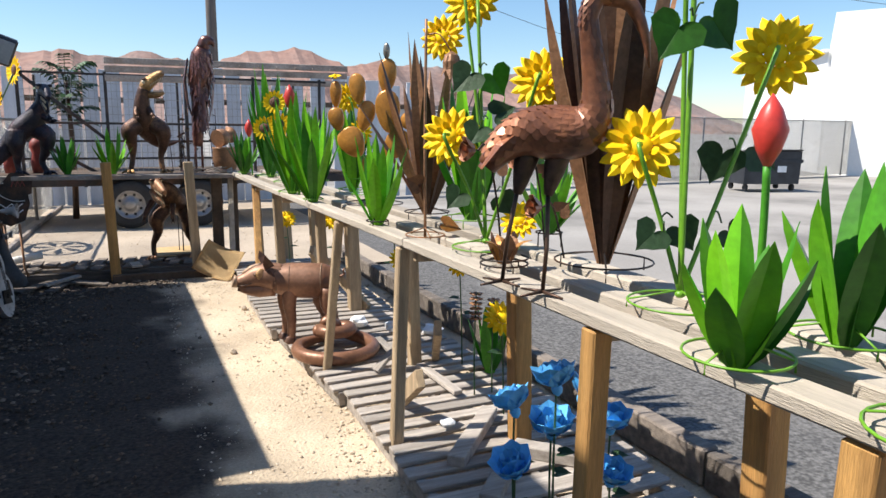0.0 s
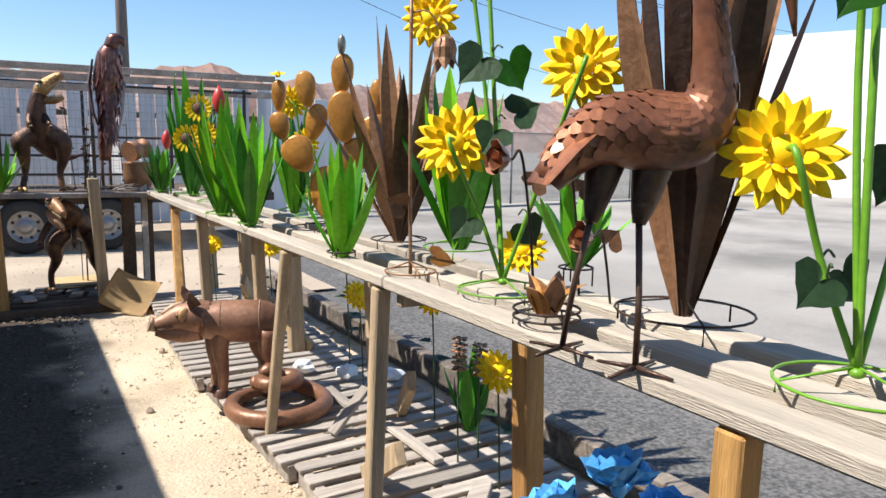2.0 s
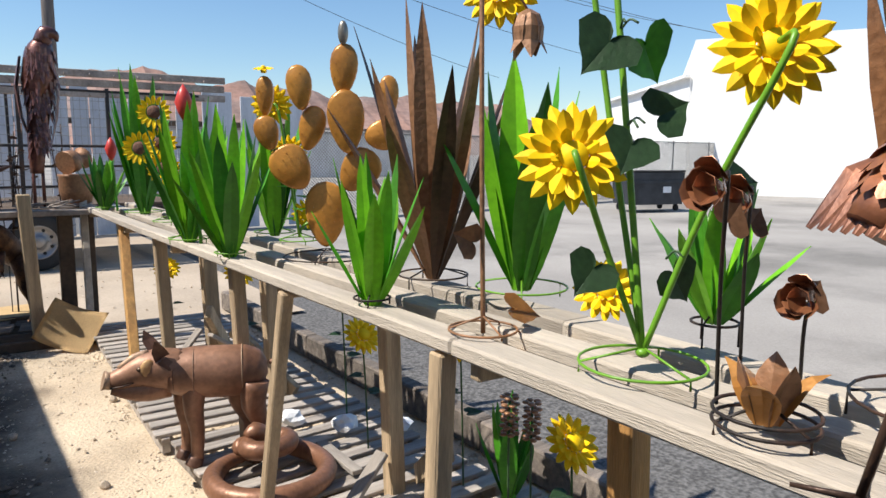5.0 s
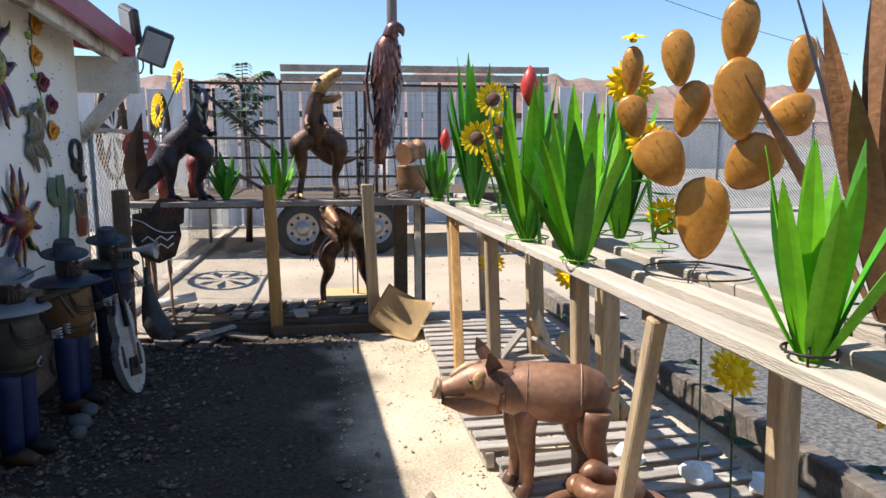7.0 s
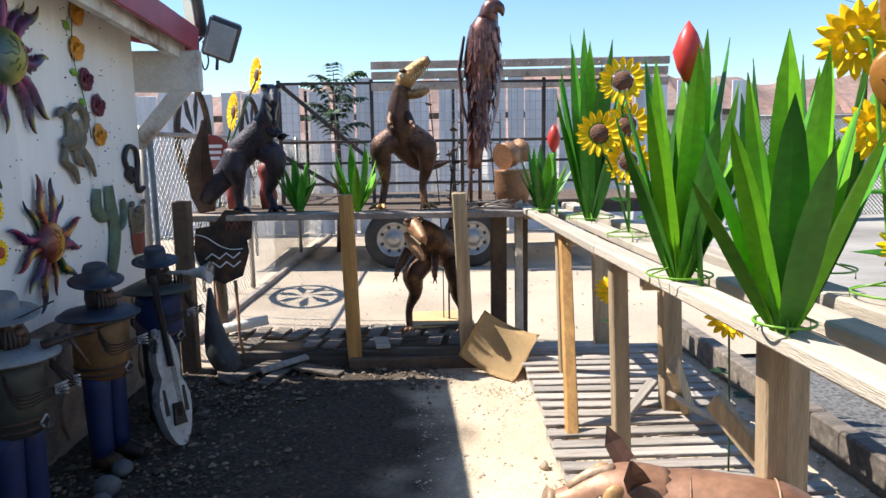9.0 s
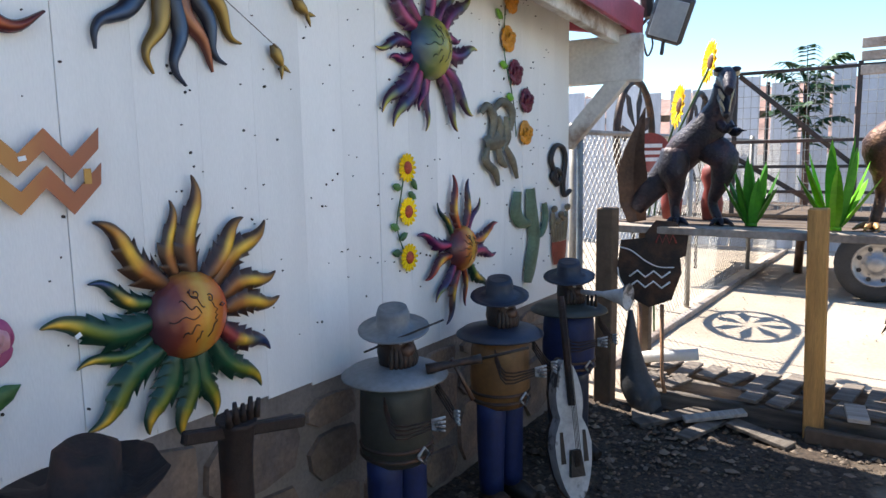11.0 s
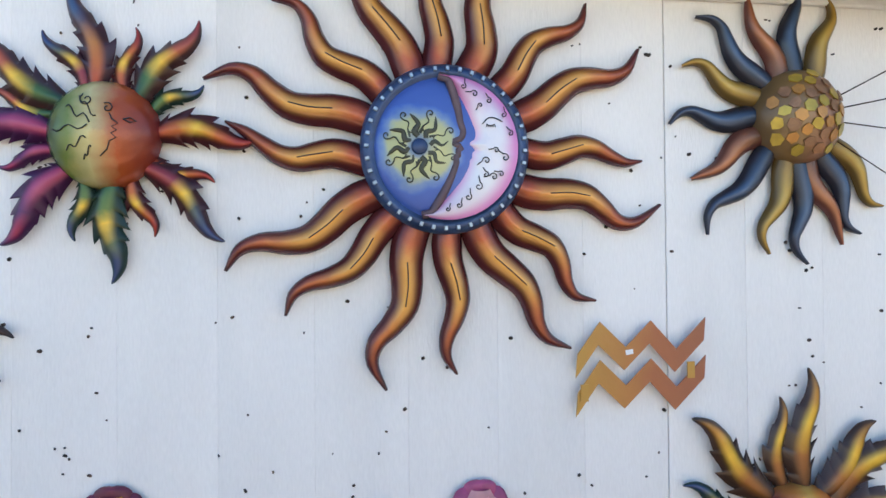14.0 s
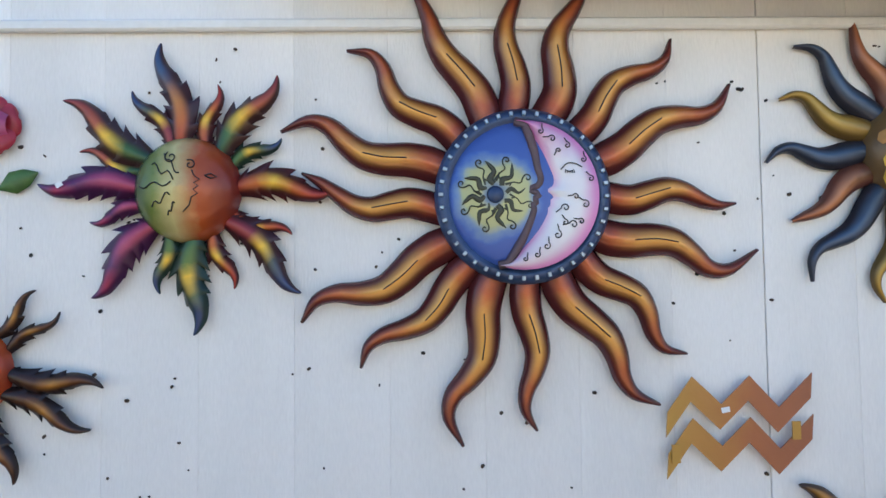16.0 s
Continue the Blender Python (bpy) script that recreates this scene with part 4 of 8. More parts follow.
G1 = [M_GREEN, M_GREEN, M_GREENDK]
G2 = [M_GREENDK, M_GREENDK, M_GREEN]
agave(0.64, 1.62, 0.29, 11, 0.034, 38, G1, 1, "bright green sheet-metal agave on a wire ring", ring=0.10)
agave(0.95, 1.63, 0.40, 9, 0.036, 26, G2, 2, "dark green sheet-metal agave on a wire ring", ring=0.11)
agave(0.64, 1.24, 0.44, 8, 0.045, 20, [M_GREEN], 3, "large bright green sheet-metal agave", ring=0.11)
agave(0.62, 3.68, 0.42, 14, 0.025, 27, G1, 4, "bright green narrow-leaved metal agave on the front plank", ring=0.05, ringmat=M_IRON)
agave(0.58, 4.75, 0.57, 19, 0.032, 27, G1, 5, "tall mid-green metal agave with many blades", ring=0.06)
agave(0.57, 5.30, 0.68, 17, 0.036, 22, G2, 6, "tall deep green metal agave with broad blades", ring=0.09)
agave(0.72, 6.93, 0.96, 19, 0.040, 16, G2, 7, "very tall green metal agave with upright blades", ring=0.12)
agave(0.56, 7.42, 0.42, 13, 0.03, 30, G2, 8, "short dark green metal agave", ring=0.06)
agave(1.00, 5.35, 0.66, 12, 0.036, 20, G2, 9, "tall deep green metal agave on the back plank", ring=0.10)
agave(0.95, 6.20, 0.60, 12, 0.034, 22, G2, 20, "deep green metal agave among sunflowers", ring=0.10)
agave(1.01, 3.51, 0.64, 13, 0.046, 24, [M_GREEN, M_GREENDK, M_GREENDK], 10, "broad-leaved green metal agave on a round wire stand", ring=0.13, lift=0.03)
agave(1.05, 2.92, 0.30, 13, 0.026, 40, G1, 11, "small green metal agave on a spiked stand", ring=0.05, ringmat=M_IRON, lift=0.05)
agave(0.93, 3.84, 0.84, 17, 0.034, 29, [M_RUST, M_RUST, M_RUSTDARK], 12, "tall rust-brown metal agave on a wire ring", "rusted_agave", 0.11, M_IRON, lift=0.02, foot=0.2, group="rusted metal agaves")
agave(0.93, 2.42, 1.14, 14, 0.047, 14, [M_RUST, M_RUSTDARK, M_RUST], 13, "very large rust-brown metal agave on a ring stand", "rusted_agave", 0.15, M_IRON, lift=0.03, foot=0.16, group="rusted metal agaves")
agave(1.36, 3.95, 0.40, 9, 0.032, 26, [M_GREENDK], 14, "small dark green metal plant standing on the pallets", z=0.1)
agave(-0.56, 7.86, 0.43, 14, 0.03, 32, G1, 15, "small bright green metal agave on the fence shelf", z=0.985)
agave(-0.94, 7.92, 0.36, 14, 0.026, 28, [M_GREENDK], 16, "small dark green metal agave on the fence shelf", z=0.985)


def petal_mesh(name, L, w, curl, material, cup=0.2):
    bm = bmesh.new()
    path, width = [], []
    for i, wide in enumerate((0.50, 0.82, 1.0, 0.96, 0.62, 0.04)):
        s = (0, 0.2, 0.42, 0.64, 0.84, 1.0)[i]
        path.append(Vector((0, L * s, curl * L * s * s)))
        width.append(w * wide)
    blade(bm, path, width, cup, 0.0015, Vector((1, 0, 0)))
    bmesh.ops.recalc_face_normals(bm, faces=bm.faces)
    me = bpy.data.meshes.new(name)
    bm.to_mesh(me)
    bm.free()
    me.materials.append(material)
    return me


PET_OUT = petal_mesh("petal", 0.076, 0.0165, 0.10, M_YELLOW, 0.35)
PET_IN = petal_mesh("petal", 0.060, 0.0160, -0.12, M_YELLOW, 0.35)


def flower_head(parent, at, face, r=0.105, rows=((16, 1.0, 0.12, 0), (13, 1.0, -0.45, 1), (8, 0.72, -1.5, 1)), disc=0.03, dm=None):
    """A sunflower head at a place of its parent, facing a direction."""
    f = Vector(face).normalized()
    m = Matrix.Translation(at) @ f.to_track_quat("Z", "Y").to_matrix().to_4x4()
    bm = bmesh.new()
    lathe(bm, [(0.0008, -0.012), (disc * 0.9, -0.010), (disc, 0.004), (disc * 0.7, 0.014), (0.001, 0.018)], 14)
    head = part("flower_head", bm, dm or M_YELLOW, parent)
    head.matrix_basis = m
    sc = r / 0.105
    for n, s, tilt, kind in rows:
        for k in range(n):
            a = 2 * math.pi * (k + 0.5 * kind) / n
            o = new("petal", PET_IN if kind else PET_OUT)
            o.parent = head
            o.matrix_basis = pose(0, 0, 0.002 * kind, 0, 0, math.degrees(a)) @ pose(0, disc * ((1.3 * s - 0.3) if kind else 1.15), 0, math.degrees(tilt) * 0.5, 0, 0) @ Matrix.Scale(s * sc, 4)
    return head


def heart_leaf(parent, at, direction, size, material, normal=(0, 0, 1)):
    d = Vector(direction).normalized()
    nrm = Vector(normal)
    nrm = (nrm - d * nrm.dot(d)).normalized()
    x = d.cross(nrm)
    m = Matrix((x, d, nrm)).transposed().to_4x4()
    m.translation = at
    out = []
    for k in range(26):
        a = 2 * math.pi * k / 26
        hx = 0.5 * math.sin(a) ** 3
        hy = 0.5 - 0.5 * (0.8125 * math.cos(a) - 0.3125 * math.cos(2 * a) - 0.125 * math.cos(3 * a) - 0.0625 * math.cos(4 * a))
        j = 1 + (0.055 if k % 2 else -0.03)
        out.append((hx * size * j, hy * size))
    bm = bmesh.new()
    mid = bm.verts.new((0, size * 0.35, -0.06 * size))
    lo = [bm.verts.new((px, py, 0.10 * abs(px) - 0.10 * py * py / size)) for px, py in out]
    for k in range(26):
        bm.faces.new((mid, lo[k], lo[(k + 1) % 26]))
    bmesh.ops.solidify(bm, geom=bm.faces[:], thickness=0.002)
    o = part("leaf", bm, material, parent, smooth=False)
    o.matrix_basis = m
    return o


def stem(parent, pts, r, material):
    bm = bmesh.new()
    body(bm, pts, [r] * len(pts), 8, 5)
    return part("stem", bm, material, parent, smooth=True)


def sunflower_stand(x, y, heads, leaves, ring, label, tall):
    ob = thing("metal_sunflower", label, "garden ornament", pose(x, y, TOP), group="metal sunflowers on ring stands")
    ring_stand(ob, ring, 0.02, M_LIME)
    base = Vector((0, 0, 0.04))
    bm = bmesh.new()
    ball(bm, (0, 0, 0.04), (0.014, 0.014, 0.010), seg=10, rings=6)
    part("hub", bm, M_LIME, ob)
    sticks = []
    for at, face in heads:
        p = Vector(at) - Vector((x, y, TOP))
        sticks += [base.lerp(p, q / 12) for q in range(1, 11)]
        f = Vector(face).normalized()
        stem(ob, [base, base.lerp(p, 0.5), p - f * 0.075 - Vector((0, 0, 0.03)), p - f * 0.02], 0.0062, M_LIME)
        flower_head(ob, p, face)
    t = Vector(tall) - Vector((x, y, TOP))
    stem(ob, [base, base.lerp(t, 0.5), t], 0.0066, M_LIME)
    for at, d, s, dark in leaves:
        p = Vector(at) - Vector((x, y, TOP))
        # short curved wire to the nearest stem
        q = min(sticks + [base.lerp(t, w / 14) for w in range(1, 14)], key=lambda w: (w - p).length)
        if (p - q).length > 0.04:
            p = q + (p - q).normalized() * 0.04
        heart_leaf(ob, p, d, s * 1.2, M_LEAF if dark else M_GREENDK, (-0.4, -0.8, 0.4))
        bm = bmesh.new()
        body(bm, [p, (p + q) / 2 + Vector((0, 0, 0.014)), q], [0.0025] * 3, 5, 3)
        part("leaf_wire", bm, M_LEAF, ob)
    return ob


sunflower_stand(0.83, 1.98, [((0.80, 2.12, 1.386), (0.62, 0.72, -0.25)), ((1.14, 2.03, 1.62), (0.75, 0.6, -0.2)), ((0.88, 2.10, 1.98), (0.6, 0.7, -0.1))],
                [((0.86, 2.05, 1.21), (0.5, -0.3, -0.8), 0.085, 1), ((0.80, 2.02, 1.20), (-0.8, 0, -0.6), 0.08, 1), ((0.98, 2.02, 1.42), (-0.2, 0.2, -0.9), 0.10, 1),
                 ((1.10, 2.06, 1.40), (0.8, -0.2, -0.7), 0.11, 1), ((0.86, 2.0, 1.72), (0.8, -0.1, -0.8), 0.12, 0), ((0.82, 2.0, 1.70), (-0.5, 0.1, -0.8), 0.11, 0),
                 ((0.99, 1.99, 1.17), (0.6, -0.3, -0.7), 0.075, 1)], 0.125, "yellow metal sunflowers on lime stems above a wire ring", (0.86, 2.04, 1.95))
sunflower_stand(0.76, 2.88, [((0.66, 2.98, 1.40), (0.6, 0.75, -0.25)), ((0.87, 2.72, 1.59), (0.65, 0.7, -0.2)), ((0.80, 3.12, 1.90), (0.6, 0.7, -0.1))],
                [((0.70, 2.93, 1.22), (-0.7, 0, -0.7), 0.085, 1), ((0.79, 2.86, 1.21), (0.5, -0.2, -0.8), 0.085, 1), ((0.78, 2.86, 1.47), (0.6, -0.2, 0.3), 0.09, 1),
                 ((0.74, 2.86, 1.45), (-0.5, -0.2, -0.6), 0.09, 1), ((0.72, 2.90, 1.66), (-0.7, 0.1, -0.7), 0.11, 1), ((0.79, 2.90, 1.66), (0.6, 0, -0.8), 0.11, 0),
                 ((0.90, 2.80, 1.33), (0.7, -0.1, 0.1), 0.08, 1)], 0.12, "yellow metal sunflowers with heart-shaped leaves on a lime ring", (0.78, 3.02, 1.88))

# tall rod with a high yellow flower
ob = thing("rod_sunflower", "thin rusty rod with a yellow metal flower and rust leaves", "garden ornament", pose(0.69, 3.28, TOP))
ring_stand(ob, 0.08, 0.01, M_RUST)
stem(ob, [(0, 0, 0), (0.005, 0.02, 0.4), (0.02, 0.05, 0.86)], 0.006, M_RUST)
flower_head(ob, Vector((0.10, 0.08, 0.80)), (0.65, 0.7, -0.1), 0.085)
heart_leaf(ob, Vector((0.0, 0.01, 0.20)), (-0.7, 0, 0.35), 0.085, M_RUST, (-0.3, -0.9, 0.2))
heart_leaf(ob, Vector((0.05, 0, 0.06)), (0.8, -0.3, -0.2), 0.11, M_ORANGERUST, (-0.3, -0.3, 0.8))
bm = bmesh.new()
for k in range(5):
    d = Vector((math.cos(k * 1.257 + 0.4), math.sin(k * 1.257 + 0.4), 0))
    blade(bm, [Vector((0.10, -0.02, 0.735)) + d * r + Vector((0, 0, -z)) for r, z in ((0.004, 0), (0.026, 0.012), (0.036, 0.04), (0.034, 0.07), (0.044, 0.098 + 0.012 * (k % 2)))], [0.008, 0.022, 0.026, 0.022, 0.002], 0.4, 0.0015, Vector((-d.y, d.x, 0)))
part("bell_flower", bm, M_RUST, ob, "drooping rust-brown bell flower")
bm = bmesh.new()
body(bm, [(0.02, 0.05, 0.80), (0.06, 0.01, 0.80), (0.10, -0.02, 0.73)], [0.003] * 3, 6, 3)
part("bell_wire", bm, M_RUST, ob)

# sunflower cluster further back
ob = thing("sunflower_cluster", "cluster of small brown-eyed metal sunflowers on green stems", "garden ornament", pose(0.70, 6.2, TOP))
ring_stand(ob, 0.09, 0.02, M_LIME)
for at in ((0.60, 6.0, 1.61), (0.53, 6.05, 1.42), (0.66, 6.1, 1.31), (0.64, 6.06, 1.45)):
    p = Vector(at) - Vector((0.70, 6.2, TOP))
    stem(ob, [(0, 0, 0.03), (p.x * 0.5, p.y * 0.5, p.z * 0.6), p + Vector((0.0, 0.03, -0.02)), p + Vector((0, 0.01, 0))], 0.005, M_GREENDK)
    flower_head(ob, p, (-0.35, -0.9, 0.1), 0.068, ((16, 1.0, 0.0, 0), (14, 0.85, 0.25, 0)), 0.036, M_DISC)
for k in range(4):
    heart_leaf(ob, Vector((0.03 * math.cos(k * 2), 0.03 * math.sin(k * 2), 0.08 + 0.07 * k)), (math.cos(k * 2), math.sin(k * 2), 0.3), 0.09, M_GREENDK)
ob = thing("tall_sunflower", "tall green-stemmed metal sunflower beside the prickly pear", "garden ornament", pose(0.98, 5.0, TOP))
ring_stand(ob, 0.09, 0.02, M_LIME)
for at, r in (((0.88, 5.05, 1.61), 0.085), ((0.98, 5.1, 1.40), 0.07), ((1.02, 5.0, 1.12), 0.06)):
    p = Vector(at) - Vector((0.98, 5.0, TOP))
    stem(ob, [(0, 0, 0.03), (p.x * 0.4, p.y * 0.5, p.z * 0.6), p + Vector((0.02, -0.03, -0.02)), p], 0.006, M_LIME)
    flower_head(ob, p, (0.55, 0.75, 0.2), r)
for k in range(5):
    heart_leaf(ob, Vector((0, 0, 0.06 + 0.05 * k)), (math.cos(k * 2.2), math.sin(k * 2.2), 0.1), 0.10, M_GREENDK)


def tulip(name, base, tip, bud, label, z0):
    b, t = Vector(base), Vector(tip)
    ob = thing(name, label, "garden ornament", Matrix.Translation(b), group="red metal tulips")
    p = t - b
    stem(ob, [(0, 0, 0), (p.x * 0.45, p.y * 0.5, p.z * 0.45), (p.x, p.y, p.z - bud)], 0.008, M_GREENDK)
    bm = bmesh.new()
    lathe(bm, [(0.008, -bud), (bud * 0.17, -bud * 0.78), (bud * 0.25, -bud * 0.50), (bud * 0.15, -bud * 0.22), (0.001, 0)], 12, m=Matrix.Translation(p))
    part("bud", bm, M_RED, ob, "pointed red bud")
    return ob


tulip("red_tulip", (0.82, 1.74, TOP), (0.80, 1.73, 1.50), 0.145, "pointed red metal tulip on a green stem", TOP)
tulip("red_tulip", (0.60, 5.22, TOP), (0.565, 5.28, 1.70), 0.16, "small pointed red metal tulip behind the agaves", TOP)
tulip("red_tulip", (0.62, 7.30, TOP), (0.60, 7.3, 1.50), 0.16, "small pointed red metal tulip among tall blades", TOP)

# rust tulips and bells on the front plank
ob = thing("rust_tulip", "rust-brown open metal tulip on a wire ring", "garden ornament", pose(0.67, 2.58, TOP))
ring_stand(ob, 0.075, 0.02, M_IRON, 3, True)
for k in range(6):
    a = k * math.pi / 3 + 0.3
    bm = bmesh.new()
    out = 0.9 if k % 2 else 0.2
    d = Vector((math.cos(a), math.sin(a), 0))
    path = [Vector((0, 0, 0.02)) + d * (0.012 + 0.02 * s + out * 0.06 * s ** 3) + Vector((0, 0, 0.105 * (s - 0.28 * out * s ** 4))) for s in [q / 6 for q in range(7)]]
    blade(bm, path, [0.012, 0.02, 0.026, 0.028, 0.024, 0.015, 0.001], 0.4, 0.002, Vector((-d.y, d.x, 0)))
    part("petal", bm, M_ORANGERUST if k % 2 else M_RUST, ob)
for at, label in (((0.57, 2.62, 1.36), "shiny rust-brown metal rose on a bent wire stem"), ((0.80, 2.60, 1.18), "small coppery metal rose on a bent wire stem"), ((0.80, 2.72, 1.33), "dark coppery metal bud on a bent wire stem")):
    ob = thing("rust_rose", label, "garden ornament", pose(at[0], at[1], TOP), group="coppery metal roses")
    zz = at[2] - TOP
    stem(ob, [(0.16, 0.08, 0.0), (0.12, 0.06, zz * 0.6), (0.06, 0.02, zz + 0.01), (0.02, 0, zz)], 0.0035, M_IRON)
    for k in range(7):
        a = k * 2.4
        r = 0.016 + 0.004 * k
        bm = bmesh.new()
        pts = []
        for i in range(5):
            s = i / 4
            pts.append(Vector((-0.035 * s + 0.008, r * math.cos(a) * (0.4 + s * 0.7), zz + r * math.sin(a) * (0.4 + s * 0.7))))
        blade(bm, pts, [0.012, 0.022, 0.028, 0.026, 0.014], 0.5, 0.0015, Vector((0, -math.sin(a), math.cos(a))))
        part("petal", bm, M_COPPER, ob)
    heart_leaf(ob, Vector((0.10, 0.05, zz * 0.8)), (0.6, 0, 0.5), 0.07, M_RUST, (-0.3, -0.8, 0.3))

# yellow flowers low on the rack and pallets
for x, y, z0, zt, fx in ((1.15, 3.32, TOP, 1.03, 0.2), (1.12, 3.39, 0.1, 0.57, -0.5), (1.10, 4.62, 0.1, 0.62, -0.6), (1.14, 4.9, 0.1, 0.80, 0.5), (1.0, 5.9, 0.1, 0.72, -0.4), (1.24, 4.1, 0.1, 0.7, 0.4), (0.86, 7.0, 0.1, 0.6, -0.4)):
    ob = thing("yellow_flower", "yellow metal flower on a thin dark stem", "garden ornament", pose(x, y, z0), group="low yellow metal flowers")
    stem(ob, [(0.03, 0.02, 0), (0.02, 0.02, (zt - z0) * 0.5), (0, 0.01, zt - z0)], 0.004, M_LEAF)
    flower_head(ob, Vector((0, 0, zt - z0 + 0.01)), (0.5 + fx, 0.6, -0.5), 0.082)
    if zt - z0 > 0.2:
        heart_leaf(ob, Vector((0.02, 0.02, (zt - z0) * 0.5)), (0.7, -0.3, 0.1), 0.09, M_LEAF)
        heart_leaf(ob, Vector((0.02, 0.02, (zt - z0) * 0.65)), (-0.7, 0.2, 0.1), 0.08, M_LEAF)

# blue metal roses on the pallets
PET_BLUE = petal_mesh("petal", 0.054, 0.034, 0.55, M_BLUE, 0.30)
for k, (x, y, z, r) in enumerate(((0.705, 2.55, 0.53, 1.0), (0.81, 2.47, 0.62, 1.05), (0.83, 2.52, 0.44, 1.1), (0.655, 2.45, 0.37, 1.0), (1.067, 2.50, 0.23, 0.95), (1.15, 2.62, 0.36, 1.1), (1.08, 2.70, 0.46, 1.0))):
    ob = thing("blue_rose", "sky-blue metal rose on a dark green stem", "garden ornament", pose(x, y, 0.1), group="blue metal roses")
    h = z - 0.1
    stem(ob, [(0.02, 0.02, 0), (0.01, 0.015, h * 0.5), (0, 0, h - 0.02)], 0.004, M_LEAF)
    bm = bmesh.new()
    lathe(bm, [(0.004, -0.03), (0.016, -0.02), (0.02, -0.005), (0.012, 0.01)], 8)
    hd = part("flower_head", bm, M_BLUE, ob)
    hd.matrix_basis = pose(0, 0, h, -25 + 10 * (k % 3), 14 * (k % 2) - 10, 40 * k)
    for n, s, tl in ((7, 1.05, 18), (6, 0.9, 45), (5, 0.7, 66)):
        for q in range(n):
            o = new("petal", PET_BLUE)
            o.parent = hd
            o.matrix_basis = pose(0, 0, 0, 0, 0, 360 * q / n + 17 * tl) @ pose(0, 0.008, 0, tl, 0, 0) @ Matrix.Scale(s * r * 1.45, 4)
    heart_leaf(ob, Vector((0.01, 0.015, h * 0.55)), (0.6, -0.5, 0.2), 0.075, M_LEAF)

# brown seed-head plant on the pallets
ob = thing("seed_head_plant", "dark stem with rust-red tiered seed heads", "garden ornament", pose(1.13, 3.68, 0.1))
for dx, hh in ((0, 0.52), (0.10, 0.48)):
    stem(ob, [(dx, 0, 0), (dx, 0.01, hh * 0.5), (dx + 0.01, 0.02, hh)], 0.004, M_LEAF)
    bm = bmesh.new()
    for k in range(6):
        for q in range(5):
            a = q * 1.257 + k * 0.6
            ball(bm, (dx + 0.01 + 0.022 * math.cos(a), 0.02 + 0.022 * math.sin(a), hh - 0.025 * k), (0.014, 0.014, 0.006), seg=6, rings=4)
    part("seed_head", bm, M_RUST, ob)


# ---------- prickly pear ----------
ob = thing("metal_prickly_pear", "golden-rust metal prickly pear cactus on a wire ring stand", "garden ornament", pose(0.88, 4.51, TOP, 0, 0, -33) @ Matrix.Scale(1.0, 4))
ring_stand(ob, 0.165, 0.012, M_IRON)
for k, (u, v, w, h, ang) in enumerate(((0, 0.175, 0.175, 0.25, 0), (-0.125, 0.355, 0.165, 0.18, 32), (0.13, 0.345, 0.165, 0.18, -38), (-0.215, 0.485, 0.10, 0.13, 14), (-0.05, 0.505, 0.11, 0.17, -14),
                                       (0.085, 0.53, 0.155, 0.235, 4), (-0.225, 0.625, 0.072, 0.145, 0), (-0.09, 0.655, 0.105, 0.165, 6), (0.075, 0.725, 0.115, 0.19, -4), (0.225, 0.48, 0.15, 0.115, 28), (0.245, 0.625, 0.085, 0.16, 0))):
    bm = bmesh.new()
    n = 20
    prof = []
    for q in range(n):
        a = 2 * math.pi * q / n
        yy = -math.cos(a)
        xx = math.sin(a) * (0.80 + 0.20 * yy)
        prof.append((xx * w * 0.565, yy * h * 0.52))
    for zz, sc in ((-0.016, 0.86), (-0.009, 0.985), (0.009, 0.985), (0.016, 0.86)):
        for px, py in prof:
            bm.verts.new((px * sc, py * sc, zz))
    bm.verts.ensure_lookup_table()
    V = bm.verts
    c0, c1 = bm.verts.new((0, 0, -0.022)), bm.verts.new((0, 0, 0.022))
    bm.verts.ensure_lookup_table()
    for j in range(3):
        for q in range(n):
            bm.faces.new((V[j * n + q], V[j * n + (q + 1) % n], V[(j + 1) * n + (q + 1) % n], V[(j + 1) * n + q]))
    for q in range(n):
        bm.faces.new((c0, V[(q + 1) % n], V[q]))
        bm.faces.new((c1, V[3 * n + q], V[3 * n + (q + 1) % n]))
    rng = random.Random(k)
    for q in range(14):
        a, r = q * 2.4, 0.9 * math.sqrt(q / 14) * 0.8
        for sgn in (1, -1):
            bmesh.ops.create_cone(bm, cap_ends=True, segments=4, radius1=0.0018, radius2=0.0004, depth=0.012, matrix=Matrix.Translation((r * math.cos(a) * w / 2, r * math.sin(a) * h / 2, sgn * 0.022)))
    pad = part("pad", bm, M_PEAR, ob, smooth=True)
    pad.matrix_basis = pose(u, 0.012 * (-1) ** k, v, 90, 0, 0) @ pose(0, 0, 0, 0, 0, ang)
bm = bmesh.new()
ball(bm, (0.075, 0, 0.86), (0.02, 0.016, 0.045))
part("fruit", bm, mat("grey_steel_fruit", (0.30, 0.27, 0.22), 0.35, 0.6, 0.2, 8, 60, 0.1), ob, "grey steel fruit")
flower_head(ob, Vector((-0.225, 0, 0.72)), (0, -0.3, 1), 0.05, ((10, 1, 0.4, 1),), 0.012)


# ---------- statues on and under the rack ----------
def statue(name, bm, materials, label, m=None, group=""):
    o = part(name, bm, materials)
    if m is not None:
        o.matrix_basis = m
    return tagged(o, label, "statue", group)


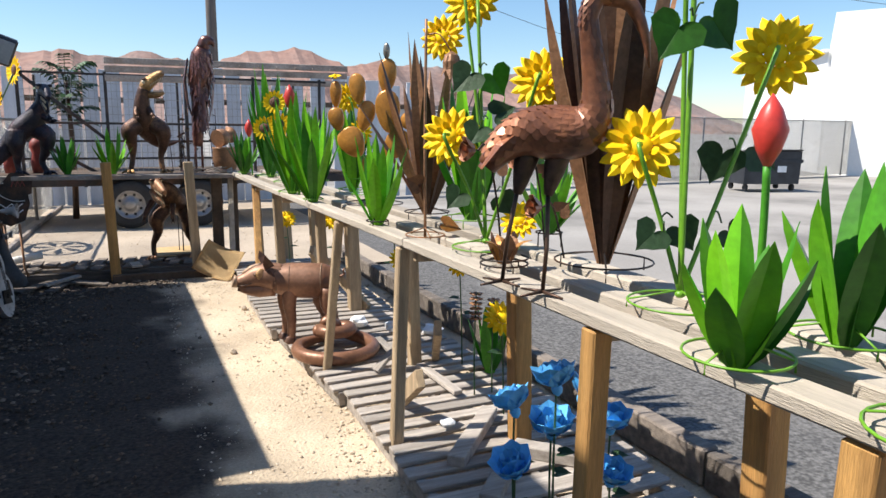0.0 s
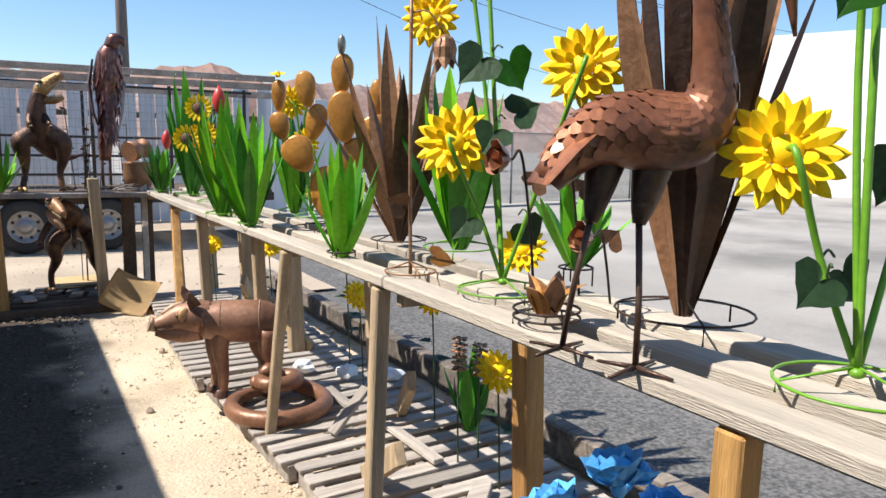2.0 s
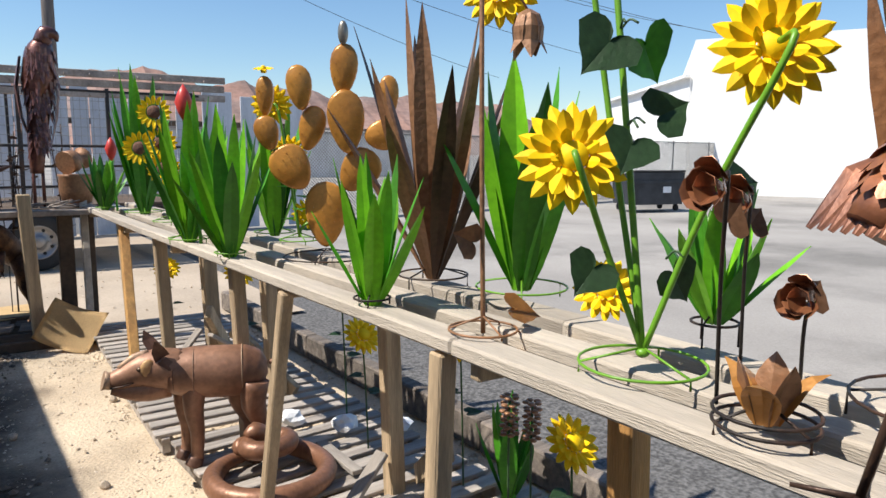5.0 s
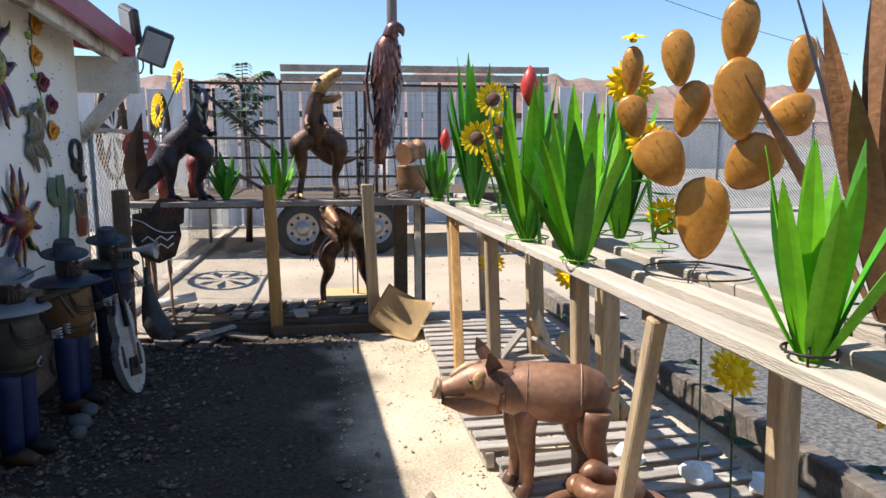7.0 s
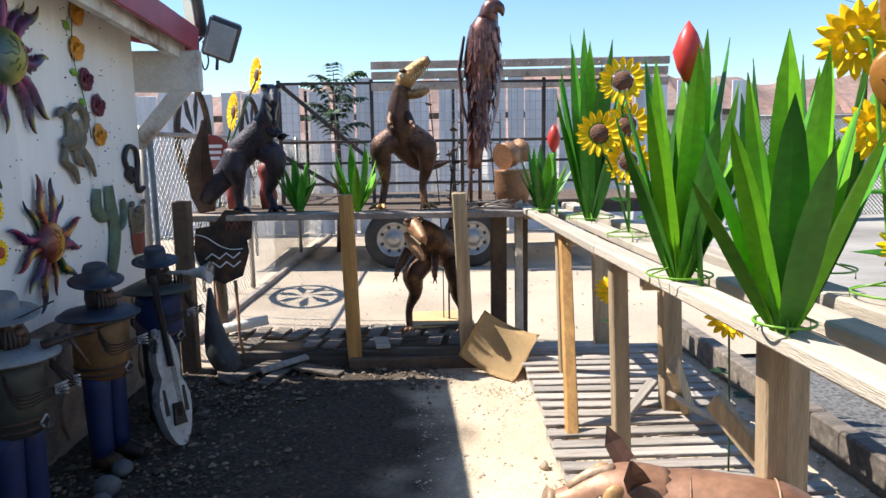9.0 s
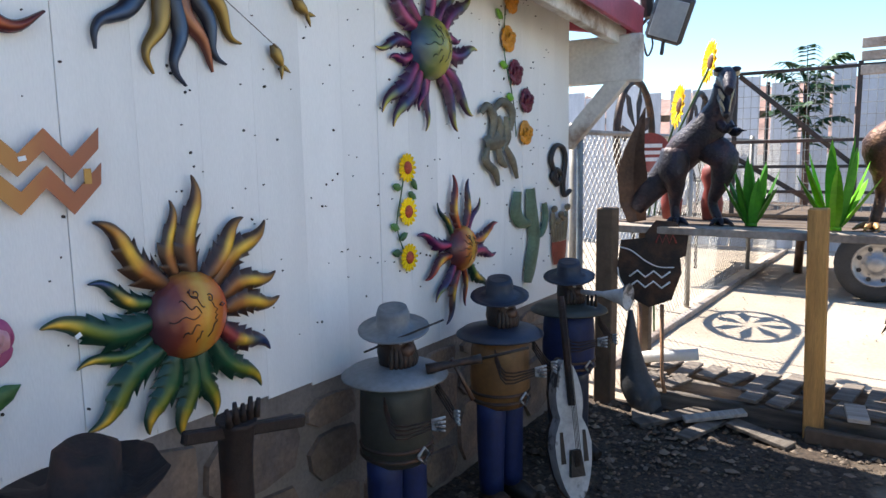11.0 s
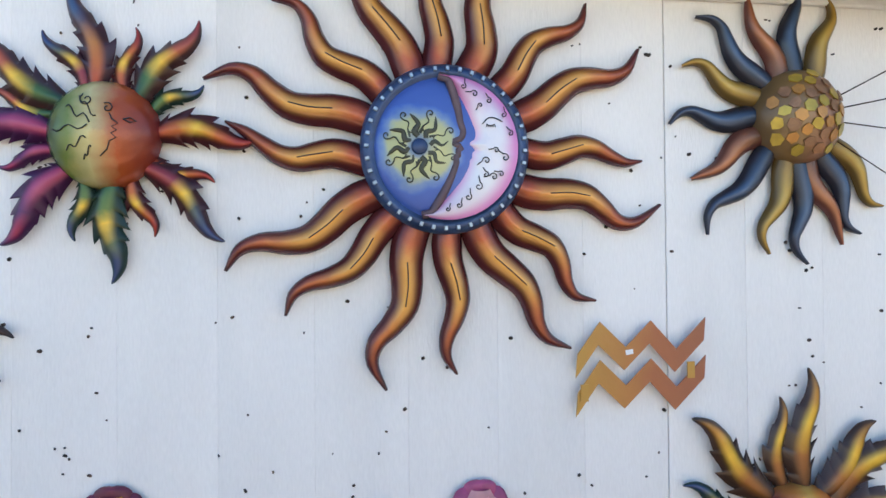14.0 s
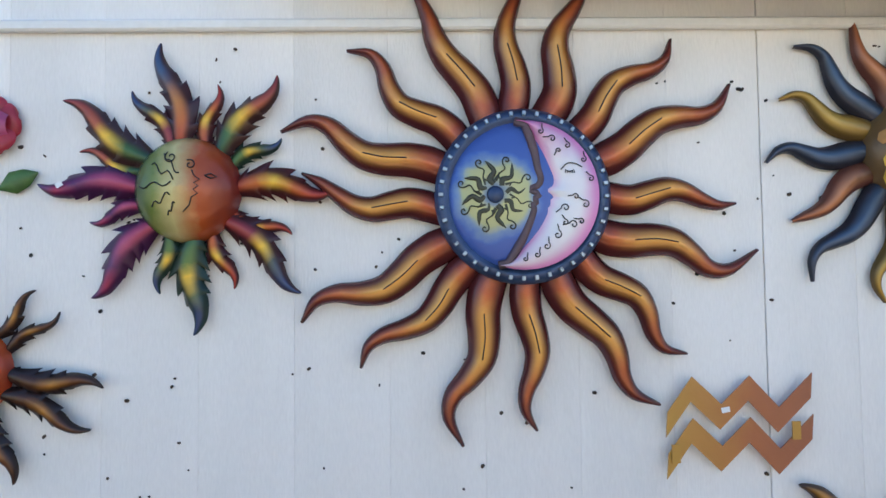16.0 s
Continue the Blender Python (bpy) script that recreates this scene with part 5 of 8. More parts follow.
# wading bird with feather plates
M_BIRD = mat("brown_lacquered_plates", (0.31, 0.115, 0.05), 0.40, 0.30, 0.32, 9, 50, 0.14, (0.10, 0.042, 0.028), (0.42, 0.62), coat=0.12)
bm = bmesh.new()
spine = [(0.465, 2.415, 1.325), (0.52, 2.375, 1.385), (0.585, 2.33, 1.415), (0.66, 2.275, 1.415), (0.73, 2.225, 1.42), (0.768, 2.20, 1.47), (0.758, 2.20, 1.55), (0.738, 2.20, 1.63), (0.722, 2.20, 1.70), (0.74, 2.185, 1.75), (0.785, 2.16, 1.755)]
rad = [0.036, 0.056, 0.076, 0.086, 0.076, 0.052, 0.038, 0.032, 0.029, 0.03, 0.028]
spine = [(0.62 + 0.76 * (x - 0.62), 2.30 + 0.76 * (y - 2.30), z) for x, y, z in spine]
rad = [r * k for r, k in zip(rad, (0.80, 0.84, 0.84, 0.84, 0.86, 0.86, 0.86, 0.84, 0.84, 0.84, 0.84))]
body(bm, spine, rad, 16, 4)
body(bm, [(0.741, 2.196, 1.758), (0.785, 2.17, 1.735), (0.815, 2.15, 1.665), (0.83, 2.14, 1.58)], [0.027, 0.021, 0.013, 0.003], 8, 3)
rng = random.Random(2)
sl, rl = smooth_line(spine, 4), lerp_list(rad, 4)
for i in range(2, len(sl) - 5):
    t = (sl[i + 1] - sl[i - 1]).normalized()
    side = t.cross(Vector((0, 0, 1))).normalized()
    upv = side.cross(t)
    cnt = max(9, int(rl[i] * 150))
    for q in range(cnt):
        a = -0.5 + (math.pi + 1.0) * (q + 0.5 * (i % 2)) / cnt
        nrm = side * math.cos(a) + upv * math.sin(a)
        p = sl[i] + nrm * (rl[i] + 0.001)
        w = 0.5 * rl[i] * 4.6 / cnt
        tan = nrm.cross(t)
        b = -t
        v = [bm.verts.new(x) for x in (p + t * 0.014 - tan * w - nrm * 0.0006, p + t * 0.014 + tan * w - nrm * 0.0006, p + b * 0.006 + tan * w + nrm * 0.0010, p + b * 0.017 + tan * w * 0.6 + nrm * 0.0020, p + b * 0.022 + nrm * 0.0026, p + b * 0.017 - tan * w * 0.6 + nrm * 0.0020, p + b * 0.006 - tan * w + nrm * 0.0010)]
        bm.faces.new(v)
for k in range(9):
    a = -0.8 + 1.6 * k / 8
    p0 = Vector((0.565, 2.345, 1.41)) + Vector((0.035 * a, 0.045 * a, 0))
    blade(bm, [p0, p0 + Vector((-0.045, 0.03 * a + 0.02, -0.03)), p0 + Vector((-0.08, 0.035 * a + 0.05, -0.09))], [0.018, 0.02, 0.004], 0.2, 0.003, Vector((0, 1, 0)))
for (hx, hy), (fx, fy) in (((0.575, 2.345), (0.565, 2.40)), ((0.635, 2.285), (0.60, 2.24))):
    body(bm, [(hx + 0.03, hy, 1.37), (hx + 0.01, hy, 1.29), (hx, hy, 1.25)], [0.040, 0.024, 0.012], 8, 3, mi=1)
    tube(bm, [(hx, hy, 1.26), (hx - 0.012, (hy + fy) / 2, 1.12), (fx, fy, TOP + 0.008)], [0.0065, 0.006, 0.006], 7, mi=1)
    for a in (0.3, 1.9, 3.3, 4.9):
        tube(bm, [(fx, fy, TOP + 0.009), (fx + 0.075 * math.cos(a), fy + 0.075 * math.sin(a), TOP + 0.005)], [0.0055, 0.003], 6, mi=1)
statue("wading_bird_statue", bm, [M_BIRD, M_RUSTDARK], "coppery metal wading bird with riveted feather plates")

# pig
def weld_ring(bm, c, axis, r, mi=0):
    """A thin raised weld bead round a body."""
    axis = Vector(axis).normalized()
    u = axis.cross(Vector((0, 0, 1))).normalized()
    v = u.cross(axis)
    tube(bm, [Vector(c) + (u * math.cos(k * math.tau / 24) + v * math.sin(k * math.tau / 24)) * (r + 0.0015 * math.sin(5 * k)) for k in range(25)], 0.0028, 5, False, mi=mi)


M_PIGPALE = mat("worn_pale_sheet", (0.40, 0.27, 0.175), 0.55, 0.2, 0.3, 7, 60, 0.3, (0.25, 0.13, 0.08), (0.46, 0.66))
M_PIGTAN = mat("tan_eye_patch", (0.40, 0.235, 0.10), 0.55, 0.2, 0.3, 8, 60, 0.3, (0.28, 0.14, 0.07), (0.46, 0.66))
M_PIGDARK = mat("dark_brown_sheet", (0.13, 0.065, 0.042), 0.5, 0.25, 0.25, 6, 50, 0.2, (0.08, 0.04, 0.03), (0.45, 0.7))
bm = bmesh.new()
body(bm, [(0.805, 4.715, 0.51), (0.775, 4.725, 0.51), (0.72, 4.75, 0.505), (0.62, 4.785, 0.505), (0.50, 4.83, 0.51), (0.40, 4.86, 0.52)], [0.03, 0.085, 0.112, 0.116, 0.113, 0.092], 18, 4)
body(bm, [(0.44, 4.85, 0.525), (0.36, 4.865, 0.54), (0.29, 4.88, 0.538), (0.22, 4.89, 0.518), (0.165, 4.90, 0.505)], [0.094, 0.09, 0.074, 0.05, 0.037], 16, 4)
tube(bm, [(0.172, 4.90, 0.506), (0.150, 4.902, 0.512), (0.136, 4.903, 0.516)], [0.036, 0.037, 0.043], 14, mi=4)
body(bm, [(0.165, 4.898, 0.470), (0.24, 4.885, 0.458), (0.31, 4.875, 0.452), (0.40, 4.86, 0.462)], [0.02, 0.042, 0.052, 0.055], 12, 3)
tube(bm, [(0.155, 4.862, 0.488), (0.20, 4.846, 0.492), (0.245, 4.828, 0.505)], [0.004, 0.004, 0.003], 6, mi=1)
body(bm, [(0.20, 4.892, 0.560), (0.26, 4.882, 0.598), (0.32, 4.872, 0.615)], [0.012, 0.018, 0.015], 8, 3, mi=4)
for sy in (-1, 1):
    e = Vector((0.36, 4.866 + sy * 0.062, 0.605))
    blade(bm, [e, e + Vector((-0.025, sy * 0.03, 0.045)), e + Vector((-0.035, sy * 0.045, 0.085))], [0.034, 0.028, 0.003], 0.3, 0.004, Vector((1, 0.2, 0)), mi=5)
    d = Vector((0.355, 4.866 + sy * 0.085, 0.598))
    blade(bm, [d, d + Vector((0.03, sy * 0.012, -0.045)), d + Vector((0.062, sy * 0.006, -0.092))], [0.020, 0.034, 0.005], 0.3, 0.004, Vector((1, 0, 0.5)), mi=5)
    ball(bm, (0.272, 4.882 + sy * 0.066, 0.563), (0.016, 0.009, 0.011), seg=10, rings=6, mi=1)
    ball(bm, (0.266, 4.883 + sy * 0.071, 0.566), (0.006, 0.006, 0.006), seg=8, rings=6, mi=4)
    ball(bm, (0.305, 4.876 + sy * 0.066, 0.562), (0.036, 0.016, 0.040), seg=12, rings=8, mi=2)
for hx, hy in ((0.475, 4.89), (0.49, 4.785), (0.71, 4.80), (0.73, 4.68)):
    rear = hx > 0.6
    body(bm, [(hx, hy, 0.47), (hx - 0.008, hy, 0.36), (hx + (0.03 if rear else 0.004), hy, 0.25), (hx + (0.02 if rear else 0), hy, 0.16), (hx - 0.008, hy, 0.125)], [0.066 if rear else 0.054, 0.056 if rear else 0.044, 0.032, 0.028, 0.034], 12, 3)
    body(bm, [(hx - 0.004, hy, 0.14), (hx - 0.014, hy, 0.115), (hx - 0.02, hy, 0.10)], [0.034, 0.038, 0.040], 10, 2, mi=5)
for cx, r, mi in ((0.425, 0.098, 5), (0.505, 0.113, 4), (0.70, 0.112, 4)):
    weld_ring(bm, (cx, 4.829 - (cx - 0.50) * 0.36, 0.508 if cx > 0.45 else 0.517), (1, -0.36, 0), r, mi)
body(bm, [(0.81, 4.71, 0.53), (0.84, 4.70, 0.55), (0.83, 4.69, 0.575), (0.85, 4.70, 0.59)], [0.01, 0.008, 0.006, 0.004], 6, 3)
statue("pig_statue", bm, [M_PIG, M_IRON, M_PIGTAN, M_COPPER, M_PIGPALE, M_PIGDARK], "brown welded sheet-metal pig standing on the pallets", pose(0.137, 4.965, 0.1) @ Matrix.Diagonal((0.92, 0.92, 0.955, 1)) @ pose(-0.14, -4.86, -0.1))

# coiled snake
bm = bmesh.new()
pts, rr = [], []
for k in range(25):
    a = 1.2 + k * 0.27
    pts.append((0.655 + 0.222 * math.cos(a), 4.575 + 0.215 * math.sin(a), 0.140 + 0.055 * max(0, (k - 19) / 5) ** 2))
    rr.append(0.040 * min(1, 0.3 + k / 7))
for k in range(1, 19):
    a = 1.2 + 24 * 0.27 + k * 0.34
    f = min(1, k / 4)
    r = 0.215 + (0.088 - 0.215) * f
    pts.append((0.655 + 0.03 * f + r * math.cos(a), 4.575 + 0.10 * f + 0.8 * r * math.sin(a), 0.195 + 0.025 * f))
    rr.append(0.039)
tube(bm, smooth_line(pts, 2), lerp_list(rr, 2), 12)
hp = Vector(pts[-1])
body(bm, [hp, hp + Vector((-0.03, -0.02, 0.025)), hp + Vector((-0.075, -0.03, 0.045)), hp + Vector((-0.115, -0.035, 0.035))], [0.038, 0.036, 0.042, 0.018], 10, 3)
statue("snake_statue", bm, M_SNAKE, "coiled rust-brown metal snake lying on the pallets")

# short braces at the feet of the rack and loose slats between them
for a, b, w in (((0.765, 4.16, 0.115), (0.955, 4.21, 0.285), 0.055), ((1.02, 4.14, 0.125), (1.04, 3.68, 0.125), 0.05), ((0.957, 4.76, 0.125), (0.956, 4.41, 0.125), 0.05),
                ((0.778, 6.458, 0.115), (0.935, 6.52, 0.27), 0.055), ((0.935, 6.30, 0.28), (1.17, 6.385, 0.115), 0.055)):
    a, b = Vector(a), Vector(b)
    bm = bmesh.new()
    box(bm, ((b - a).length, w, 0.022), (0, 0, 0), bevel=0.003)
    o = tagged(part("brace_slat", bm, M_PALLET), "short weathered grey slat propped among the pallets", "plank", "loose slats under the rack")
    o.matrix_basis = Matrix.Translation((a + b) / 2) @ (b - a).to_track_quat("X", "Z").to_matrix().to_4x4()


# dinosaurs
def rex(m, spine, radii, skull, jaw, legs, arms, mats, label, fin=None):
    """A welded theropod: spine from tail tip to neck; skull and jaw from hinge to tip; legs hip to foot."""
    bm = bmesh.new()
    body(bm, spine, radii, 12, 4)
    body(bm, skull, [0.048, 0.062, 0.052, 0.040, 0.024], 10, 3, squash=0.8, mi=1)
    body(bm, jaw, [0.042, 0.034, 0.028, 0.014], 8, 3, squash=0.8, mi=1)
    s, q = Vector(skull[1]), Vector(skull[-1])
    axis = (q - s).normalized()
    down = (Vector(jaw[-1]) - q).normalized()
    side = axis.cross(down).normalized()
    for k in range(7):
        for sg in (-1, 1):
            p = s.lerp(q, 0.35 + 0.09 * k) + side * sg * (0.034 - 0.0025 * k) + down * 0.03
            tube(bm, [p, p + down * 0.026], [0.006, 0.001], 5, mi=2)
            p = Vector(jaw[1]).lerp(Vector(jaw[-1]), 0.2 + 0.11 * k) + side * sg * (0.024 - 0.002 * k) - down * 0.016
            tube(bm, [p, p - down * 0.022], [0.005, 0.001], 5, mi=2)
    for sg in (-1, 1):
        ball(bm, s + side * sg * 0.046 - down * 0.03, (0.018, 0.018, 0.018), seg=8, rings=6, mi=2)
        ball(bm, s + side * sg * 0.040 - down * 0.05 + axis * 0.01, (0.026, 0.016, 0.014), seg=8, rings=6)
    for leg, toe in legs:
        body(bm, leg, [0.082, 0.080, 0.046, 0.026, 0.024], 10, 4)
        f = Vector(leg[-1])
        for ang in (-35, 0, 35):
            d = Matrix.Rotation(radians(ang), 3, "Z") @ Vector(toe)
            body(bm, [f, f + d * 0.05 + Vector((0, 0, 0.006)), f + d * 0.10 - Vector((0, 0, 0.012))], [0.022, 0.018, 0.005], 6, 3, mi=1)
    if fin:
        blade(bm, [Vector(p) for p in fin], [0.05, 0.075, 0.082, 0.055, 0.028, 0.003], 0.55, 0.012, Vector((1, 0.1, 0)), mi=3)
    for arm in arms:
        body(bm, arm, [0.03, 0.022, 0.016], 8, 3)
        p, d = Vector(arm[-1]), (Vector(arm[-1]) - Vector(arm[-2])).normalized()
        for off in (-0.014, 0.014):
            tube(bm, [p, p + d * 0.035 + Vector((off, 0, -0.012))], [0.009, 0.002], 5)
    return statue("dinosaur_statue", bm, mats, label, m, "metal dinosaurs")


M_REXTAN = mat("tan_gold_metal", (0.42, 0.23, 0.085), 0.48, 0.4, 0.45, 14, 75, 0.55, (0.12, 0.055, 0.03), (0.5, 0.68))
M_REXBROWN = mat("dark_chestnut_metal", (0.085, 0.042, 0.027), 0.48, 0.45, 0.45, 14, 75, 0.55, (0.22, 0.11, 0.05), (0.52, 0.66))
M_REXDARK = mat("blue_black_metal", (0.028, 0.025, 0.036), 0.48, 0.35, 0.45, 14, 75, 0.55, (0.075, 0.032, 0.028), (0.5, 0.68))
M_REXHEAD = mat("orange_tan_metal", (0.36, 0.185, 0.095), 0.5, 0.25, 0.35, 10, 60, 0.35, (0.16, 0.075, 0.04), (0.5, 0.68))
M_TOOTH = mat("ivory_teeth", (0.55, 0.45, 0.30), 0.5, 0, 0.2)
rex(None, [(0.06, 8.14, 1.29), (-0.05, 8.10, 1.255), (-0.16, 8.06, 1.27), (-0.25, 8.00, 1.40), (-0.265, 7.93, 1.50), (-0.28, 7.89, 1.60), (-0.265, 7.87, 1.72), (-0.245, 7.86, 1.77)],
    [0.006, 0.022, 0.045, 0.098, 0.098, 0.075, 0.058, 0.054],
    [(-0.262, 7.88, 1.765), (-0.235, 7.86, 1.80), (-0.185, 7.83, 1.845), (-0.13, 7.80, 1.89), (-0.085, 7.775, 1.915)], [(-0.25, 7.87, 1.735), (-0.205, 7.85, 1.715), (-0.14, 7.815, 1.715), (-0.085, 7.79, 1.735)],
    [([(-0.31, 7.94, 1.45), (-0.40, 7.92, 1.375), (-0.385, 7.97, 1.25), (-0.385, 8.0, 1.14), (-0.41, 7.97, 1.00)], (-0.3, -0.95, 0)),
     ([(-0.21, 7.95, 1.46), (-0.115, 7.91, 1.38), (-0.11, 7.96, 1.25), (-0.135, 7.99, 1.14), (-0.125, 7.96, 1.00)], (0.35, -0.93, 0))],
    [[(-0.32, 7.87, 1.60), (-0.335, 7.82, 1.545), (-0.325, 7.78, 1.52)], [(-0.23, 7.86, 1.59), (-0.20, 7.81, 1.54), (-0.19, 7.77, 1.52)]],
    [M_REXBROWN, M_REXTAN, M_TOOTH], "golden-headed brown metal dinosaur roaring on the fence shelf")
rex(None, [(-1.53, 7.90, 1.06), (-1.47, 7.90, 1.14), (-1.38, 7.92, 1.25), (-1.27, 7.92, 1.385), (-1.17, 7.90, 1.475), (-1.095, 7.87, 1.60), (-1.075, 7.84, 1.70)],
    [0.045, 0.062, 0.080, 0.100, 0.095, 0.066, 0.052],
    [(-1.085, 7.86, 1.70), (-1.065, 7.82, 1.725), (-1.045, 7.76, 1.715), (-1.03, 7.71, 1.685), (-1.02, 7.67, 1.65)], [(-1.08, 7.83, 1.655), (-1.06, 7.78, 1.60), (-1.045, 7.74, 1.555), (-1.035, 7.71, 1.535)],
    [([(-1.31, 7.87, 1.37), (-1.32, 7.85, 1.27), (-1.32, 7.90, 1.17), (-1.33, 7.93, 1.08), (-1.315, 7.91, 1.00)], (0.3, -0.95, 0)),
     ([(-1.18, 7.93, 1.40), (-1.08, 7.90, 1.33), (-1.10, 7.93, 1.20), (-1.14, 7.96, 1.10), (-1.10, 7.94, 1.00)], (0.35, -0.93, 0))],
    [[(-1.11, 7.85, 1.53), (-1.06, 7.81, 1.475), (-1.03, 7.78, 1.49)], [(-1.08, 7.92, 1.52), (-1.03, 7.88, 1.46), (-1.0, 7.85, 1.47)]],
    [M_REXDARK, M_REXDARK, M_TOOTH, M_RUSTDARK], "blue-black metal dinosaur with a rearing tail on the fence shelf",
    fin=[(-1.52, 7.90, 0.99), (-1.54, 7.90, 1.10), (-1.545, 7.89, 1.25), (-1.535, 7.88, 1.38), (-1.51, 7.88, 1.50), (-1.485, 7.88, 1.61)])
rex(None, [(0.10, 8.62, 0.40), (0.08, 8.45, 0.46), (0.05, 8.30, 0.56), (0.0, 8.12, 0.655), (-0.06, 7.98, 0.75), (-0.13, 7.88, 0.83), (-0.19, 7.81, 0.87)],
    [0.008, 0.035, 0.065, 0.10, 0.102, 0.085, 0.068],
    [(-0.20, 7.82, 0.885), (-0.205, 7.75, 0.895), (-0.18, 7.69, 0.875), (-0.155, 7.63, 0.845), (-0.135, 7.58, 0.82)], [(-0.23, 7.79, 0.825), (-0.215, 7.73, 0.775), (-0.175, 7.68, 0.725), (-0.145, 7.65, 0.685)],
    [([(-0.12, 8.06, 0.64), (-0.21, 8.02, 0.53), (-0.20, 8.06, 0.40), (-0.245, 8.12, 0.27), (-0.245, 8.10, 0.135)], (-0.4, -0.9, 0)),
     ([(0.06, 8.10, 0.62), (0.09, 8.06, 0.50), (0.085, 8.10, 0.38), (0.12, 8.14, 0.26), (0.13, 8.12, 0.13)], (0.1, -1, 0))],
    [[(-0.24, 7.90, 0.72), (-0.30, 7.86, 0.62), (-0.32, 7.83, 0.56)], [(-0.06, 7.88, 0.68), (-0.07, 7.82, 0.60), (-0.07, 7.79, 0.55)]],
    [M_REXBROWN, M_REXHEAD, M_TOOTH], "tan-headed brown metal dinosaur striding behind the fence posts")

M_EAGLE = mat("maroon_lacquered_metal", (0.17, 0.062, 0.042), 0.34, 0.4, 0.35, 6, 55, 0.2, (0.06, 0.028, 0.028), (0.46, 0.64), coat=0.3)
# perched bird of prey
bm = bmesh.new()
body(bm, [(0.205, 7.95, 1.24), (0.215, 7.93, 1.45), (0.235, 7.90, 1.66), (0.25, 7.87, 1.90), (0.265, 7.85, 2.08), (0.285, 7.83, 2.17)], [0.045, 0.06, 0.075, 0.118, 0.10, 0.06], 12, 4)
body(bm, [(0.28, 7.83, 2.16), (0.31, 7.81, 2.225), (0.36, 7.79, 2.215), (0.375, 7.785, 2.17)], [0.06, 0.058, 0.032, 0.006], 10, 3)
for k in range(120):
    rng = random.Random(k)
    zz = 1.42 + 0.72 * rng.random()
    a = rng.uniform(-3.14, 0)
    r = 0.075 + 0.045 * max(0, 1 - abs(zz - 1.92) / 0.35)
    c = Vector((0.225 + (zz - 1.4) * 0.06, 7.93 - (zz - 1.4) * 0.13, zz)) + Vector((math.cos(a), math.sin(a), 0)) * r
    blade(bm, [c, c + Vector((0, 0, -0.05)), c + Vector((math.cos(a) * 0.012, math.sin(a) * 0.012, -0.10))], [0.016, 0.016, 0.003], 0.3, 0.002, Vector((-math.sin(a), math.cos(a), 0)))
for sx in (-1, 1):
    p0 = Vector((0.25 + sx * 0.10, 7.87, 2.06))
    blade(bm, [p0, p0 + Vector((sx * 0.03, 0, -0.2)), p0 + Vector((sx * 0.01, 0.03, -0.42)), p0 + Vector((-sx * 0.04, 0.05, -0.62))], [0.04, 0.06, 0.05, 0.01], 0.4, 0.006, Vector((0, 1, 0)))
for sx in (-0.03, 0.03):
    tube(bm, [(0.21 + sx, 7.94, 1.30), (0.21 + sx, 7.95, 0.985)], 0.012, 6)
statue("bird_of_prey_statue", bm, M_EAGLE, "coppery metal bird of prey with layered feathers")

# urns at the corner
bm = bmesh.new()
lathe(bm, [(0.05, 0), (0.10, 0.02), (0.125, 0.12), (0.12, 0.22), (0.13, 0.24), (0.115, 0.24)], 18)
o = tagged(part("rusted_pot", bm, M_RUST), "rust-brown metal pot on the corner shelf", "pot")
o.matrix_basis = pose(0.47, 8.05, 0.985)
bm = bmesh.new()
lathe(bm, [(0.09, 0), (0.085, 0.09), (0.06, 0.10), (0.05, 0.16), (0.085, 0.18), (0.08, 0.2)], 14, m=pose(0, 0, 0.09, 0, 78, 40))
o = tagged(part("rusted_drum", bm, M_RUST), "small rusted drum lying on the pot", "drum")
o.matrix_basis = pose(0.40, 8.05, 1.22)

# wire spiral plants behind the bird of prey
for k, (x, y) in enumerate(((0.02, 8.25), (0.42, 8.3), (0.14, 8.32))):
    ob = thing("wire_plant", "thin dark wire plant with small metal leaves", "garden ornament", pose(x, y, 0.985 if y < 8.2 else 0.0), group="dark wire plants")
    rng = random.Random(k + 40)
    for q in range(4):
        a = rng.uniform(0, 6.28)
        tip = Vector((0.10 * math.cos(a), 0.06 * math.sin(a), 1.45 + rng.uniform(-0.1, 0.35)))
        stem(ob, [(0.02 * math.cos(a), 0.02 * math.sin(a), 0), (0.03 * math.cos(a), 0.02 * math.sin(a), 0.8), tip], 0.004, M_IRON)
        for s in range(6):
            p = Vector((0.03 * math.cos(a), 0.02 * math.sin(a), 0.8)).lerp(tip, s / 5.5)
            heart_leaf(ob, p, (rng.uniform(-1, 1), -0.3, 0.3), 0.055, M_RUSTDARK)

